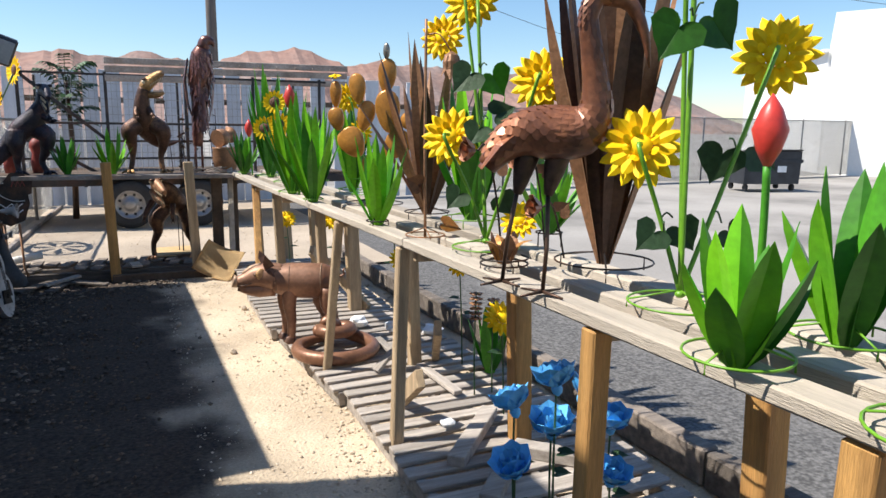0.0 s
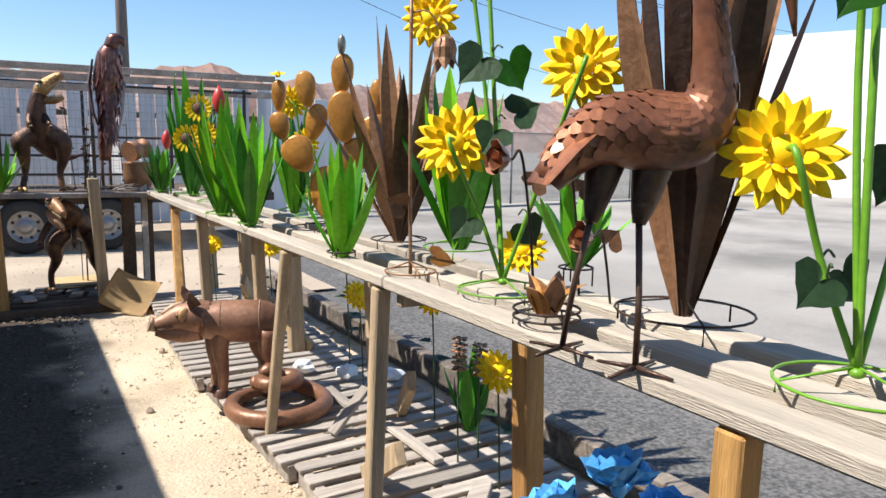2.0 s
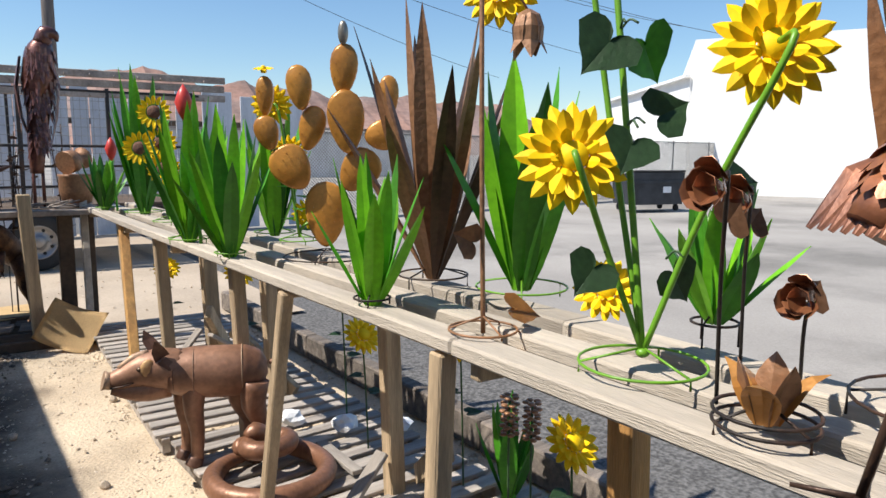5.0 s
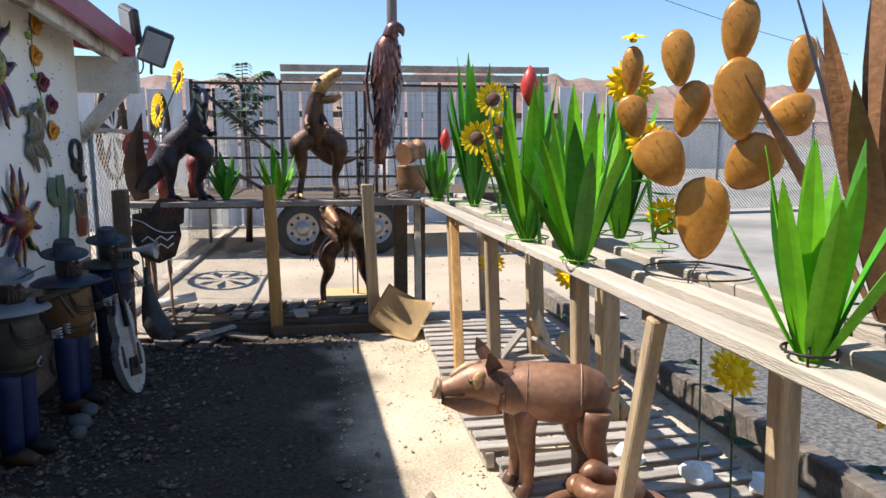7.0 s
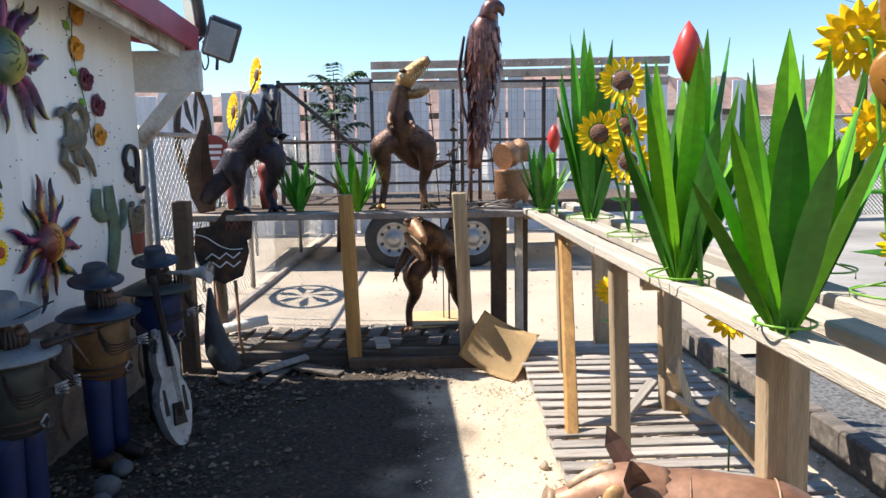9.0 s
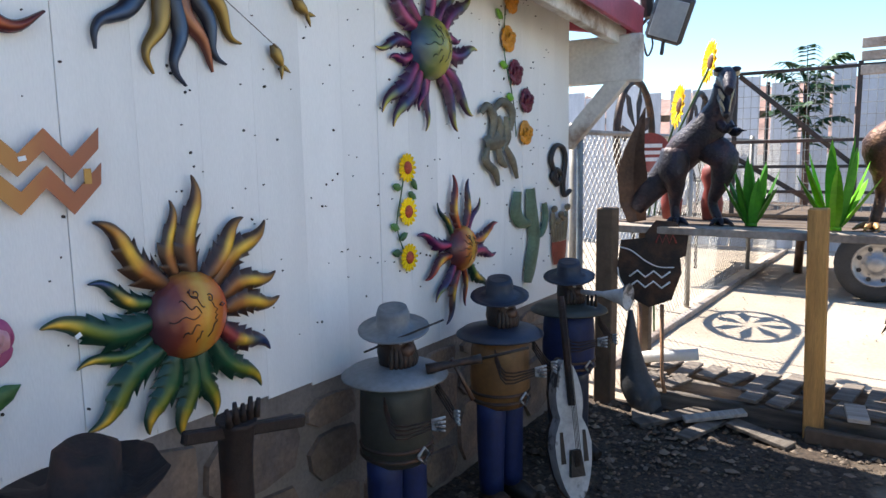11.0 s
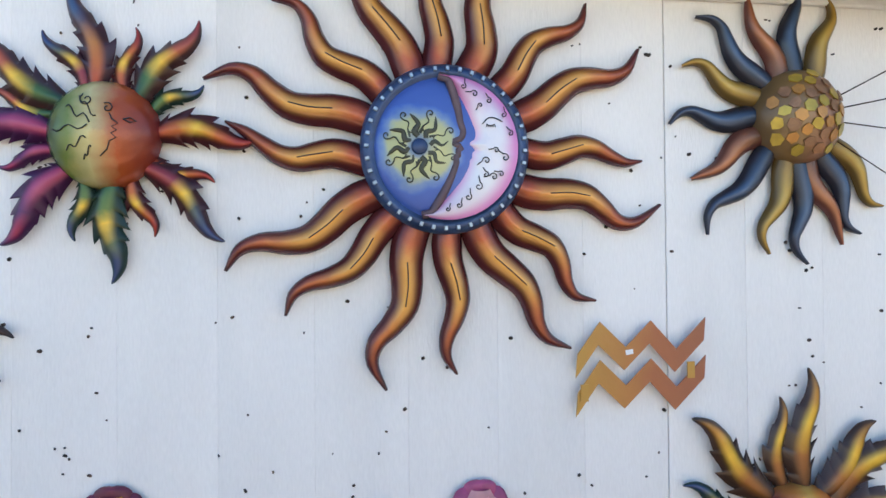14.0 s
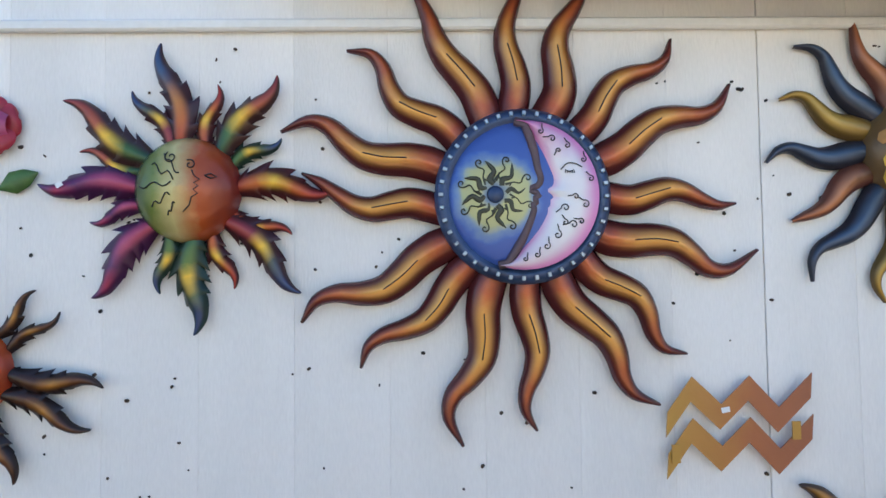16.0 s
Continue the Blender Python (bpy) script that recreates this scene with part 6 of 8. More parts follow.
# palm on the dirt yard
ob = thing("metal_palm", "dark green metal palm with drooping fronds", "garden ornament", pose(-1.25, 12.8, 0))
bm = bmesh.new()
body(bm, [(0, 0, 0), (0.03, 0, 1.0), (0.0, 0, 2.1)], [0.05, 0.04, 0.03], 8, 4)
part("trunk", bm, M_RUSTDARK, ob)
rng = random.Random(33)
for k in range(17):
    a = k * 2.4
    bm = bmesh.new()
    d = Vector((math.cos(a), math.sin(a), 0))
    up = rng.uniform(0.6, 2.6)
    mid = [Vector((0, 0, 2.12 - 0.045 * k)) + d * (0.34 * s) + Vector((0, 0, up * 0.35 * s - 0.36 * s * s)) for s in [q / 8 for q in range(9)]]
    tube(bm, mid, [0.008 - 0.0007 * q for q in range(9)], 5)
    for q in range(1, 9):
        sd = Vector((-d.y, d.x, 0))
        for sg in (1, -1):
            blade(bm, [mid[q], mid[q] + sd * sg * 0.08 + d * 0.05, mid[q] + sd * sg * 0.14 + d * 0.10 - Vector((0, 0, 0.05))], [0.030, 0.038, 0.004], 0.2, 0.002, d)
    part("frond", bm, M_LEAF, ob)

# things on and behind the side fence
M_SIGNRED = mat("faded_red_paint", (0.28, 0.05, 0.04), 0.6, 0, 0.25, 5, 60, 0.1, (0.35, 0.17, 0.14), (0.5, 0.7))
for x, y, z, r, mm, lb in ((-1.72, 8.75, 1.37, 0.13, M_SIGNRED, "round faded red metal sign on the side fence"), ):
    ob = thing("round_sign", lb, "sign", pose(x, y, z, 90, 0, 20))
    bm = bmesh.new()
    lathe(bm, [(r, 0), (r, 0.008)], 24)
    part("disc", bm, mm, ob)
    for k in range(3):
        bm = bmesh.new()
        box(bm, (0.15 - 0.02 * k, 0.025, 0.004), (0, 0.045 - 0.045 * k, 0.011))
        part("text_bar", bm, M_PAPER, ob)
for k, (x, y, h) in enumerate(((-1.42, 8.20, 0.34), (-1.20, 8.22, 0.32))):
    bm = bmesh.new()
    lathe(bm, [(0.05, 0), (0.062, h * 0.3), (0.045, h * 0.55), (0.066, h * 0.75), (0.06, h * 0.88), (0.03, h)], 14)
    o = tagged(part("red_totem", bm, M_SIGNRED), "faded red painted metal totem on the fence shelf", "garden ornament", "faded red totems")
    o.matrix_basis = pose(x, y, 0.985)
for k, (x, y, z) in enumerate(((-1.45, 9.2, 1.98), (-1.60, 9.0, 1.68))):
    ob = thing("yard_sunflower", "yellow metal sunflower on a tall dark stem", "garden ornament", pose(x, y, 0), group="tall sunflowers by the side fence")
    stem(ob, [(-1.80 - x, 0.0, 0), (-1.80 - x, 0, z * 0.55), (0, 0, z)], 0.008, M_LEAF)
    flower_head(ob, Vector((0, -0.01, z)), (-0.85, -0.5, 0.1), 0.14, ((16, 1.0, 0.0, 0), (14, 0.85, 0.25, 0)), 0.05, M_DISC)
# openwork medallions standing against the side fence: they throw the ring shadows
for x, y, z, r in ((-2.31, 10.23, 1.52, 0.48), (-2.32, 12.57, 1.55, 0.50)):
    ob = thing("ring_medallion", "large round openwork iron medallion on a post", "garden ornament", pose(x, y, z, 0, 0, 0), group="openwork iron medallions")
    bm = bmesh.new()
    tube(bm, [(0, r * math.cos(a), r * math.sin(a)) for a in [2 * math.pi * q / 32 for q in range(33)]], 0.034, 6, False)
    part("rim", bm, M_IRON, ob)
    for q in range(7):
        a = q * 0.9
        bm = bmesh.new()
        plate(bm, [(rr2 * r * math.cos(b), rr2 * r * math.sin(b)) for rr2, b in ((0.15, a), (0.75, a + 0.2), (0.95, a + 0.42), (0.6, a + 0.62), (0.35, a + 0.5))], 0.006, m=pose(0, 0, 0, 90, 0, 90))
        part("cutout", bm, M_IRON, ob)
    bm = bmesh.new()
    tube(bm, [(0, 0, -r), (0, 0, -z)], 0.02, 6)
    part("post", bm, M_IRON, ob)

# iron mask and fish hung under the shelf by the corner
ob = thing("iron_mask", "dark iron cut-out shield with pale zigzag bands", "wall ornament", pose(-1.40, 7.74, 0.74, 90, 0, 12) @ Matrix.Diagonal((0.95, 0.92, 0.9, 1)))
bm = bmesh.new()
plate(bm, [(-0.16, 0.18), (0.0, 0.20), (0.15, 0.18), (0.17, 0.0), (0.12, -0.16), (0.0, -0.21), (-0.12, -0.15), (-0.18, 0.0)], 0.01)
part("shield", bm, M_IRON, ob)
bm = bmesh.new()
plate(bm, [(0.03, 0.30), (0.13, 0.29), (0.20, 0.22), (0.19, 0.10), (0.10, 0.06), (0.0, 0.12), (-0.03, 0.22)], 0.008, w0=0.014)
part("upper_shield", bm, M_IRON, ob)
bm = bmesh.new()
tube(bm, [(0.03 + 0.018 * k, 0.19 + (0.03 if k % 2 else -0.02), 0.026) for k in range(7)], 0.006, 5)
part("red_zigzag", bm, M_SIGNRED, ob, "dull red zigzag")
for arc in (((-0.165, 0.14), (-0.10, 0.12), (-0.02, 0.06), (0.05, 0.03), (0.13, 0.03)), ((-0.175, 0.02), (-0.165, -0.04), (-0.13, -0.11))):
    bm = bmesh.new()
    body(bm, [(u, v, 0.013) for u, v in arc], [0.004] * len(arc), 5, 4)
    part("pale_edge", bm, M_PAPER, ob)
for z in (-0.02, -0.08):
    bm = bmesh.new()
    zz = [(-0.11 + 0.044 * k, z + (0.025 if k % 2 else -0.012)) for k in range(6)]
    tube(bm, [(a, b, 0.013) for a, b in zz], 0.006, 5)
    part("zigzag_band", bm, M_PAPER, ob)
for dx in (-0.05, 0.07):
    bm = bmesh.new()
    tube(bm, [(dx, -0.19, 0.005), (dx + 0.01, -0.62, 0.02), (dx + 0.03, -0.70, 0.06)], [0.012, 0.010, 0.012], 6)
    part("leg_rod", bm, M_RUST, ob)

# white pipe lying behind the corner post, dry sticks on the shelf
bm = bmesh.new()
tube(bm, [(-1.58, 8.02, 0.17), (-1.22, 8.10, 0.22)], [0.035, 0.035], 12)
tagged(part("white_pipe", bm, M_TRIM, smooth=True), "short white plastic pipe lying on old boards", "pipe")
rng = random.Random(77)
for k in range(16):
    bm = bmesh.new()
    x0, y0, z0 = rng.uniform(0.12, 0.42), rng.uniform(7.78, 7.98), 0.99 + 0.006 * (k % 4)
    a, L = rng.uniform(-0.4, 0.4), rng.uniform(0.14, 0.30)
    body(bm, [(x0 - L / 2 * math.cos(a), y0 - L / 2 * math.sin(a), z0), (x0, y0 + rng.uniform(-0.02, 0.02), z0 + rng.uniform(0, 0.03)), (x0 + L / 2 * math.cos(a), y0 + L / 2 * math.sin(a), z0 + rng.uniform(0, 0.05))], [0.006, 0.005, 0.002], 5, 3)
    tagged(part("dry_stick", bm, M_BEAM), "thin dry stick lying on the fence shelf", "stick", "dry sticks on the shelf")

# litter
for k, (x, y, z) in enumerate(((0.95, 5.05, 0.12), (1.12, 4.85, 0.12), (1.35, 4.75, 0.10), (0.83, 3.35, 0.11))):
    bm = bmesh.new()
    bmesh.ops.create_icosphere(bm, subdivisions=2, radius=0.06 if k < 3 else 0.03)
    for v in bm.verts:
        v.co *= 1 + 0.55 * noise.noise(v.co * 22 + Vector((k, 0, 0)))
        v.co.z = v.co.z * 0.6 + 0.03
    o = tagged(part("plastic_bag", bm, M_PAPER), "crumpled white plastic bag on the pallets", "litter", "white litter")
    o.matrix_basis = pose(x, y, z)
for k, (x, y) in enumerate(((-0.02, 5.1), (-0.3, 5.9), (0.2, 6.2))):
    bm = bmesh.new()
    bmesh.ops.create_icosphere(bm, subdivisions=2, radius=0.022)
    for v in bm.verts:
        v.co *= 1 + 0.4 * noise.noise(v.co * 40 + Vector((k, 0, 0)))
    o = tagged(part("stone", bm, M_PEBBLE), "pale loose stone on the gravel", "stone", "pale stones")
    o.matrix_basis = pose(x + 0.15, y, 0.015)

# flood lamps on the eave corner
for k, (x, y, z, rz, tl) in enumerate(((-1.36, 7.86, 2.06, 12, 22), (-1.53, 7.92, 2.22, -50, 15))):
    ob = thing("flood_lamp", "black flood lamp bracketed to the eave corner", "lamp", pose(x, y, z, 0, 0, rz) @ pose(0, 0, 0, 0, 20, 0) @ Matrix.Scale(1.3, 4), group="eave flood lamps")
    bm = bmesh.new()
    box(bm, (0.15, 0.05, 0.19), (0, 0, 0), (tl, 0, 0), 0.012)
    part("housing", bm, M_LAMP, ob)
    bm = bmesh.new()
    box(bm, (0.12, 0.006, 0.155), (0, -0.028 * math.cos(radians(tl)), -0.028 * math.sin(radians(tl))), (tl, 0, 0), 0.002)
    part("glass", bm, M_GLASSY, ob)
    bm = bmesh.new()
    tube(bm, [(0, 0.02, 0), (0, 0.06, -0.08), (0.02, 0.0, -0.14)], 0.008, 6)
    part("arm", bm, M_LAMP, ob)
bm = bmesh.new()
body(bm, [(-1.47, 7.84, 2.05), (-1.45, 7.87, 1.94), (-1.48, 7.88, 1.88), (-1.50, 7.86, 1.96)], [0.006] * 4, 6, 4)
tagged(part("lamp_cable", bm, M_LAMP), "black looped lamp cable under the eave", "cable")


# ---------- wall art ----------
def on_wall(y, z, w=0.0, turn=0.0):
    return pose(WX + w, y, z, 90, 0, 90) @ pose(0, 0, 0, 0, 0, turn)


def relief(bm, line, half, depth, w0=0.0, mi=0, n=6):
    """A rounded relief tongue along a flat line; U runs along it, V from rim to rim."""
    uvl = bm.loops.layers.uv.verify()
    line = [Vector((*p, 0)) for p in line]
    P, H = smooth_line(line, n), lerp_list(half, n)
    rows = []
    cols = (-1, -0.8, -0.4, 0, 0.4, 0.8, 1)
    for i, p in enumerate(P):
        t = (P[min(i + 1, len(P) - 1)] - P[max(i - 1, 0)]).normalized()
        s = Vector((-t.y, t.x, 0))
        h = max(H[i], 0.0004)
        row = []
        for c in cols:
            zz = w0 + depth * min(1.0, h / max(half) + 0.25) * (1 - c * c) ** 0.6
            row.append((bm.verts.new(p + s * h * c + Vector((0, 0, zz))), i / (len(P) - 1), c))
        rows.append(row)
    for a, b in zip(rows, rows[1:]):
        for k in range(len(cols) - 1):
            q = (a[k], a[k + 1], b[k + 1], b[k])
            f = bm.faces.new([x[0] for x in q])
            f.material_index, f.smooth = mi, True
            for lp, x in zip(f.loops, q):
                lp[uvl].uv = (x[1], x[2])


def flame(bm, a0, a1, r0, r1, w, depth, rng, side, w0=0.01, mi=0, barbs=4):
    """A flame ray from root angle a0 to tip angle a1: one tongue with a curling tip, its rims cut into forward-pointing licks."""
    uvl = bm.loops.layers.uv.verify()
    n = 44
    P, ph = [], (rng.random(), rng.random())
    for k in range(n + 1):
        q = k / n
        ang = a0 + (a1 - a0) * q + side * (0.08 * math.sin(q * 5.6) - 0.08 * math.sin(5.6) * q)
        P.append(Vector(((r0 + (r1 - r0) * q) * math.cos(ang), (r0 + (r1 - r0) * q) * math.sin(ang), 0)))
    half = lerp_list([w * 0.50, w * 0.72, w * 0.78, w * 0.62, w * 0.58, w * 0.38, 0.001], 8)
    cols = (-1, -0.72, -0.36, 0, 0.36, 0.72, 1)
    rows = []
    for k, p in enumerate(P):
        q = k / n
        t = (P[min(k + 1, n)] - P[max(k - 1, 0)]).normalized()
        sd = Vector((-t.y, t.x, 0))
        hf = half[min(len(half) - 1, int(q * (len(half) - 1)))]
        row = []
        for c in cols:
            lick = 0.0
            if abs(c) == 1 and 0.06 < q < 0.70:
                lick = ((q * barbs * 1.45 + ph[c > 0]) % 1.0) ** 1.6 * w * 0.62 * math.sin(math.pi * min(1.0, (q - 0.06) / 0.62) ** 0.7) ** 0.5
            zz = w0 + depth * min(1.0, hf / (w * 0.78) + 0.2) * (1 - c * c) ** 0.6
            row.append((bm.verts.new(p + sd * (hf * c + (lick if c > 0 else -lick) * 0.8) + t * lick * 0.9 + Vector((0, 0, zz))), q, c))
        rows.append(row)
    for ra, rb in zip(rows, rows[1:]):
        for k in range(len(cols) - 1):
            f4 = (ra[k], ra[k + 1], rb[k + 1], rb[k])
            f = bm.faces.new([x[0] for x in f4])
            f.material_index, f.smooth = mi, True
            for lp, x in zip(f.loops, f4):
                lp[uvl].uv = (x[1], x[2])


def dome(bm, r, h, w0=0.012, mi=0, seg=32):
    uvl = bm.loops.layers.uv.verify()
    rings = []
    for j in range(7):
        a = j / 6 * math.pi / 2
        rings.append([(bm.verts.new((r * math.cos(a) * math.cos(2 * math.pi * k / seg) + (0.00001 * k if j == 6 else 0), r * math.cos(a) * math.sin(2 * math.pi * k / seg), w0 + h * math.sin(a)))) for k in range(seg)])
    for a, b in zip(rings, rings[1:]):
        for k in range(seg):
            f = bm.faces.new((a[k], a[(k + 1) % seg], b[(k + 1) % seg], b[k]))
            f.material_index, f.smooth = mi, True
            for lp in f.loops:
                lp[uvl].uv = (0.5 + lp.vert.co.x / (2 * r), lp.vert.co.y / r * 0.4)


def curl(bm, x, y, s, a, z, turns=1.2, r=0.0016, mi=0):
    pts = []
    for k in range(16):
        t = k / 15
        ang = a + t * turns * 2 * math.pi
        rr = s * (0.15 + 0.85 * t)
        pts.append((x + rr * math.cos(ang), y + rr * math.sin(ang), z))
    e = Vector(pts[-1])
    pts += [e + Vector((math.cos(a + 1.2), math.sin(a + 1.2), 0)) * s * q for q in (0.7, 1.5)]
    tube(bm, pts, r, 4)


P_SUN = painted("sun_ray_paint", [(0, (0.16, 0.03, 0.015)), (0.12, (0.48, 0.09, 0.02)), (0.28, (0.70, 0.31, 0.06)), (0.5, (0.72, 0.34, 0.07)), (0.72, (0.46, 0.11, 0.035)), (0.9, (0.17, 0.03, 0.02)), (1, (0.05, 0.02, 0.02))], (0.09, 0.018, 0.02), 0.22, (0.02, 0.78))
OR, YE, RD, BR, GR, BL, PU, MG = (0.48, 0.11, 0.015), (0.78, 0.46, 0.04), (0.34, 0.03, 0.02), (0.04, 0.018, 0.012), (0.012, 0.095, 0.035), (0.03, 0.055, 0.14), (0.10, 0.015, 0.09), (0.34, 0.025, 0.08)
P_A = painted("flame_green_yellow_blue", [(0, GR), (0.28, (0.10, 0.16, 0.03)), (0.42, YE), (0.62, (0.10, 0.12, 0.05)), (0.8, BL), (1, BL)], (0.01, 0.03, 0.02))
P_B = painted("flame_red_yellow", [(0, RD), (0.25, OR), (0.42, YE), (0.6, OR), (0.8, RD), (1, RD)], (0.06, 0.012, 0.015))
P_C = painted("flame_magenta_blue", [(0, MG), (0.35, (0.40, 0.06, 0.14)), (0.6, PU), (0.8, MG), (1, BL)], (0.05, 0.01, 0.05))
P_D = painted("flame_gold_brown", [(0, BR), (0.3, (0.35, 0.12, 0.02)), (0.55, YE), (0.78, (0.50, 0.22, 0.03)), (1, BR)], (0.06, 0.03, 0.02))
P_G = painted("flame_dark_brown", [(0, (0.02, 0.012, 0.01)), (0.3, (0.09, 0.03, 0.012)), (0.5, (0.42, 0.17, 0.03)), (0.68, (0.14, 0.045, 0.015)), (1, (0.02, 0.012, 0.012))], (0.025, 0.012, 0.01))
P_E = painted("flame_green_gold", [(0, (0.01, 0.05, 0.03)), (0.35, GR), (0.65, (0.20, 0.22, 0.02)), (0.85, YE), (1, (0.2, 0.12, 0.02))], (0.015, 0.05, 0.03))
P_F = painted("flame_purple_gold", [(0, MG), (0.35, PU), (0.6, BL), (0.85, (0.35, 0.36, 0.05)), (1, YE)], (0.05, 0.02, 0.05))
P_BLUE = painted("ray_dark_blue", [(0, (0.02, 0.03, 0.05)), (0.5, (0.05, 0.09, 0.16)), (1, (0.03, 0.04, 0.07))], (0.02, 0.02, 0.03), 0.3)
P_COP = painted("ray_copper", [(0, BR), (0.45, (0.45, 0.17, 0.07)), (1, (0.30, 0.09, 0.04))], (0.12, 0.04, 0.03), 0.3)
P_GOLD = painted("ray_gold_speckle", [(0, (0.2, 0.11, 0.02)), (0.45, (0.48, 0.30, 0.06)), (1, (0.36, 0.2, 0.03))], (0.12, 0.07, 0.02), 0.3)
P_FACE2 = painted("face_rainbow", [(0, (0.03, 0.07, 0.055)), (0.25, (0.16, 0.20, 0.04)), (0.45, (0.56, 0.46, 0.20)), (0.66, (0.42, 0.08, 0.02)), (1, (0.17, 0.02, 0.02))], (0.08, 0.05, 0.04), 0.25, (0.3, 0.5))
P_FACE4 = painted("face_orange", [(0, (0.06, 0.03, 0.045)), (0.24, (0.20, 0.045, 0.03)), (0.42, (0.56, 0.20, 0.03)), (0.54, (0.62, 0.34, 0.05)), (0.68, (0.62, 0.20, 0.03)), (0.84, (0.56, 0.09, 0.02)), (1, (0.30, 0.04, 0.02))], (0.10, 0.04, 0.04), 0.25, (0.3, 0.5))
P_FACE5 = painted("face_teal_gold", [(0, BL), (0.3, (0.12, 0.16, 0.06)), (0.6, (0.42, 0.36, 0.06)), (1, (0.35, 0.2, 0.04))], (0.05, 0.06, 0.06), 0.25, (0.25, 0.5))
P_FACE3 = painted("face_gold_mosaic", [(0, (0.12, 0.07, 0.03)), (0.4, (0.26, 0.15, 0.06)), (0.6, (0.30, 0.14, 0.08)), (1, (0.16, 0.09, 0.03))], (0.08, 0.05, 0.03), 0.3, (0.3, 0.5))
M_INK = mat("black_ink_line", (0.015, 0.012, 0.012), 0.5, 0, 0.1, 8, 60, 0)
M_PINK = painted("moon_pink_white", [(0, (0.62, 0.45, 0.56)), (0.35, (0.74, 0.72, 0.74)), (0.65, (0.72, 0.68, 0.72)), (1, (0.58, 0.16, 0.42))], (0.66, 0.22, 0.48), 0.35, (0.3, 1.0))


def glow_face(name, centre, stops, scale=0.09):
    """Airbrushed paint in soft rings round a centre, brushed unevenly."""
    m = bpy.data.materials.new(name)
    m.use_nodes = True
    N, L = m.node_tree.nodes, m.node_tree.links
    p = N["Principled BSDF"]
    tc = N.new("ShaderNodeTexCoord")
    no = N.new("ShaderNodeTexNoise")
    no.inputs["Scale"].default_value = 24
    no.inputs["Detail"].default_value = 5
    L.new(tc.outputs["Object"], no.inputs["Vector"])
    off = N.new("ShaderNodeVectorMath")
    off.operation = "MULTIPLY_ADD"
    off.inputs[1].default_value = (0.045, 0.045, 0.0)
    L.new(no.outputs["Color"], off.inputs[0])
    L.new(tc.outputs["Object"], off.inputs[2])
    flat = N.new("ShaderNodeVectorMath")
    flat.operation = "MULTIPLY"
    flat.inputs[1].default_value = (1, 1, 0)
    L.new(off.outputs[0], flat.inputs[0])
    ds = N.new("ShaderNodeVectorMath")
    ds.operation = "DISTANCE"
    ds.inputs[1].default_value = (centre[0] + 0.0225, centre[1] + 0.0225, 0)
    L.new(flat.outputs[0], ds.inputs[0])
    sc = N.new("ShaderNodeMath")
    sc.operation = "DIVIDE"
    sc.inputs[1].default_value = scale
    L.new(ds.outputs["Value"], sc.inputs[0])
    ramp = N.new("ShaderNodeValToRGB")
    el = ramp.color_ramp.elements
    el[0].position, el[0].color = stops[0][0], (*stops[0][1], 1)
    el[1].position, el[1].color = stops[-1][0], (*stops[-1][1], 1)
    for pos, c in stops[1:-1]:
        el.new(pos).color = (*c, 1)
    L.new(sc.outputs[0], ramp.inputs[0])
    L.new(ramp.outputs[0], p.inputs["Base Color"])
    p.inputs["Roughness"].default_value = 0.32
    p.inputs["Metallic"].default_value = 0.1
    return m


M_GLOWFACE = glow_face("blue_face_with_yellow_glow", (-0.054, 0.0), [(0, (0.07, 0.13, 0.30)), (0.2, (0.16, 0.22, 0.30)), (0.36, (0.50, 0.47, 0.20)), (0.62, (0.44, 0.44, 0.22)), (0.78, (0.17, 0.26, 0.42)), (0.95, (0.055, 0.13, 0.42)), (1, (0.05, 0.11, 0.38))])
M_BLUERIM = mat("blue_black_rim", (0.03, 0.06, 0.14), 0.35, 0.2, 0.3, 14, 60, 0.1)
M_RAYINK = mat("olive_black_ink", (0.05, 0.05, 0.028), 0.45, 0.1, 0.25, 30, 80, 0)
M_STUD = mat("silver_stud", (0.30, 0.36, 0.42), 0.3, 0.6, 0.2, 20, 60, 0)
M_TAG = mat("white_price_tag", (0.8, 0.8, 0.8), 0.6, 0, 0.05, 10, 60, 0)

# big sun and moon
ob = thing("sun_moon_plaque", "large painted metal sun with blue face and pink crescent moon", "wall ornament", on_wall(4.431, 1.777, 0.018, -1.0) @ Matrix.Scale(0.985, 4))
def wavy_line(root, L, sweep, swing, ripple, r0=0.150):
    """A flame-like line outward: root angle and sweep in degrees, two waves on the way."""
    out = []
    for k in range(9):
        q = k / 8
        a = radians(root + sweep * q + swing * math.sin(2 * math.pi * q) + ripple * math.sin(3 * math.pi * q))
        r = r0 + (L - r0) * q
        out.append((r * math.cos(a), r * math.sin(a)))
    return out


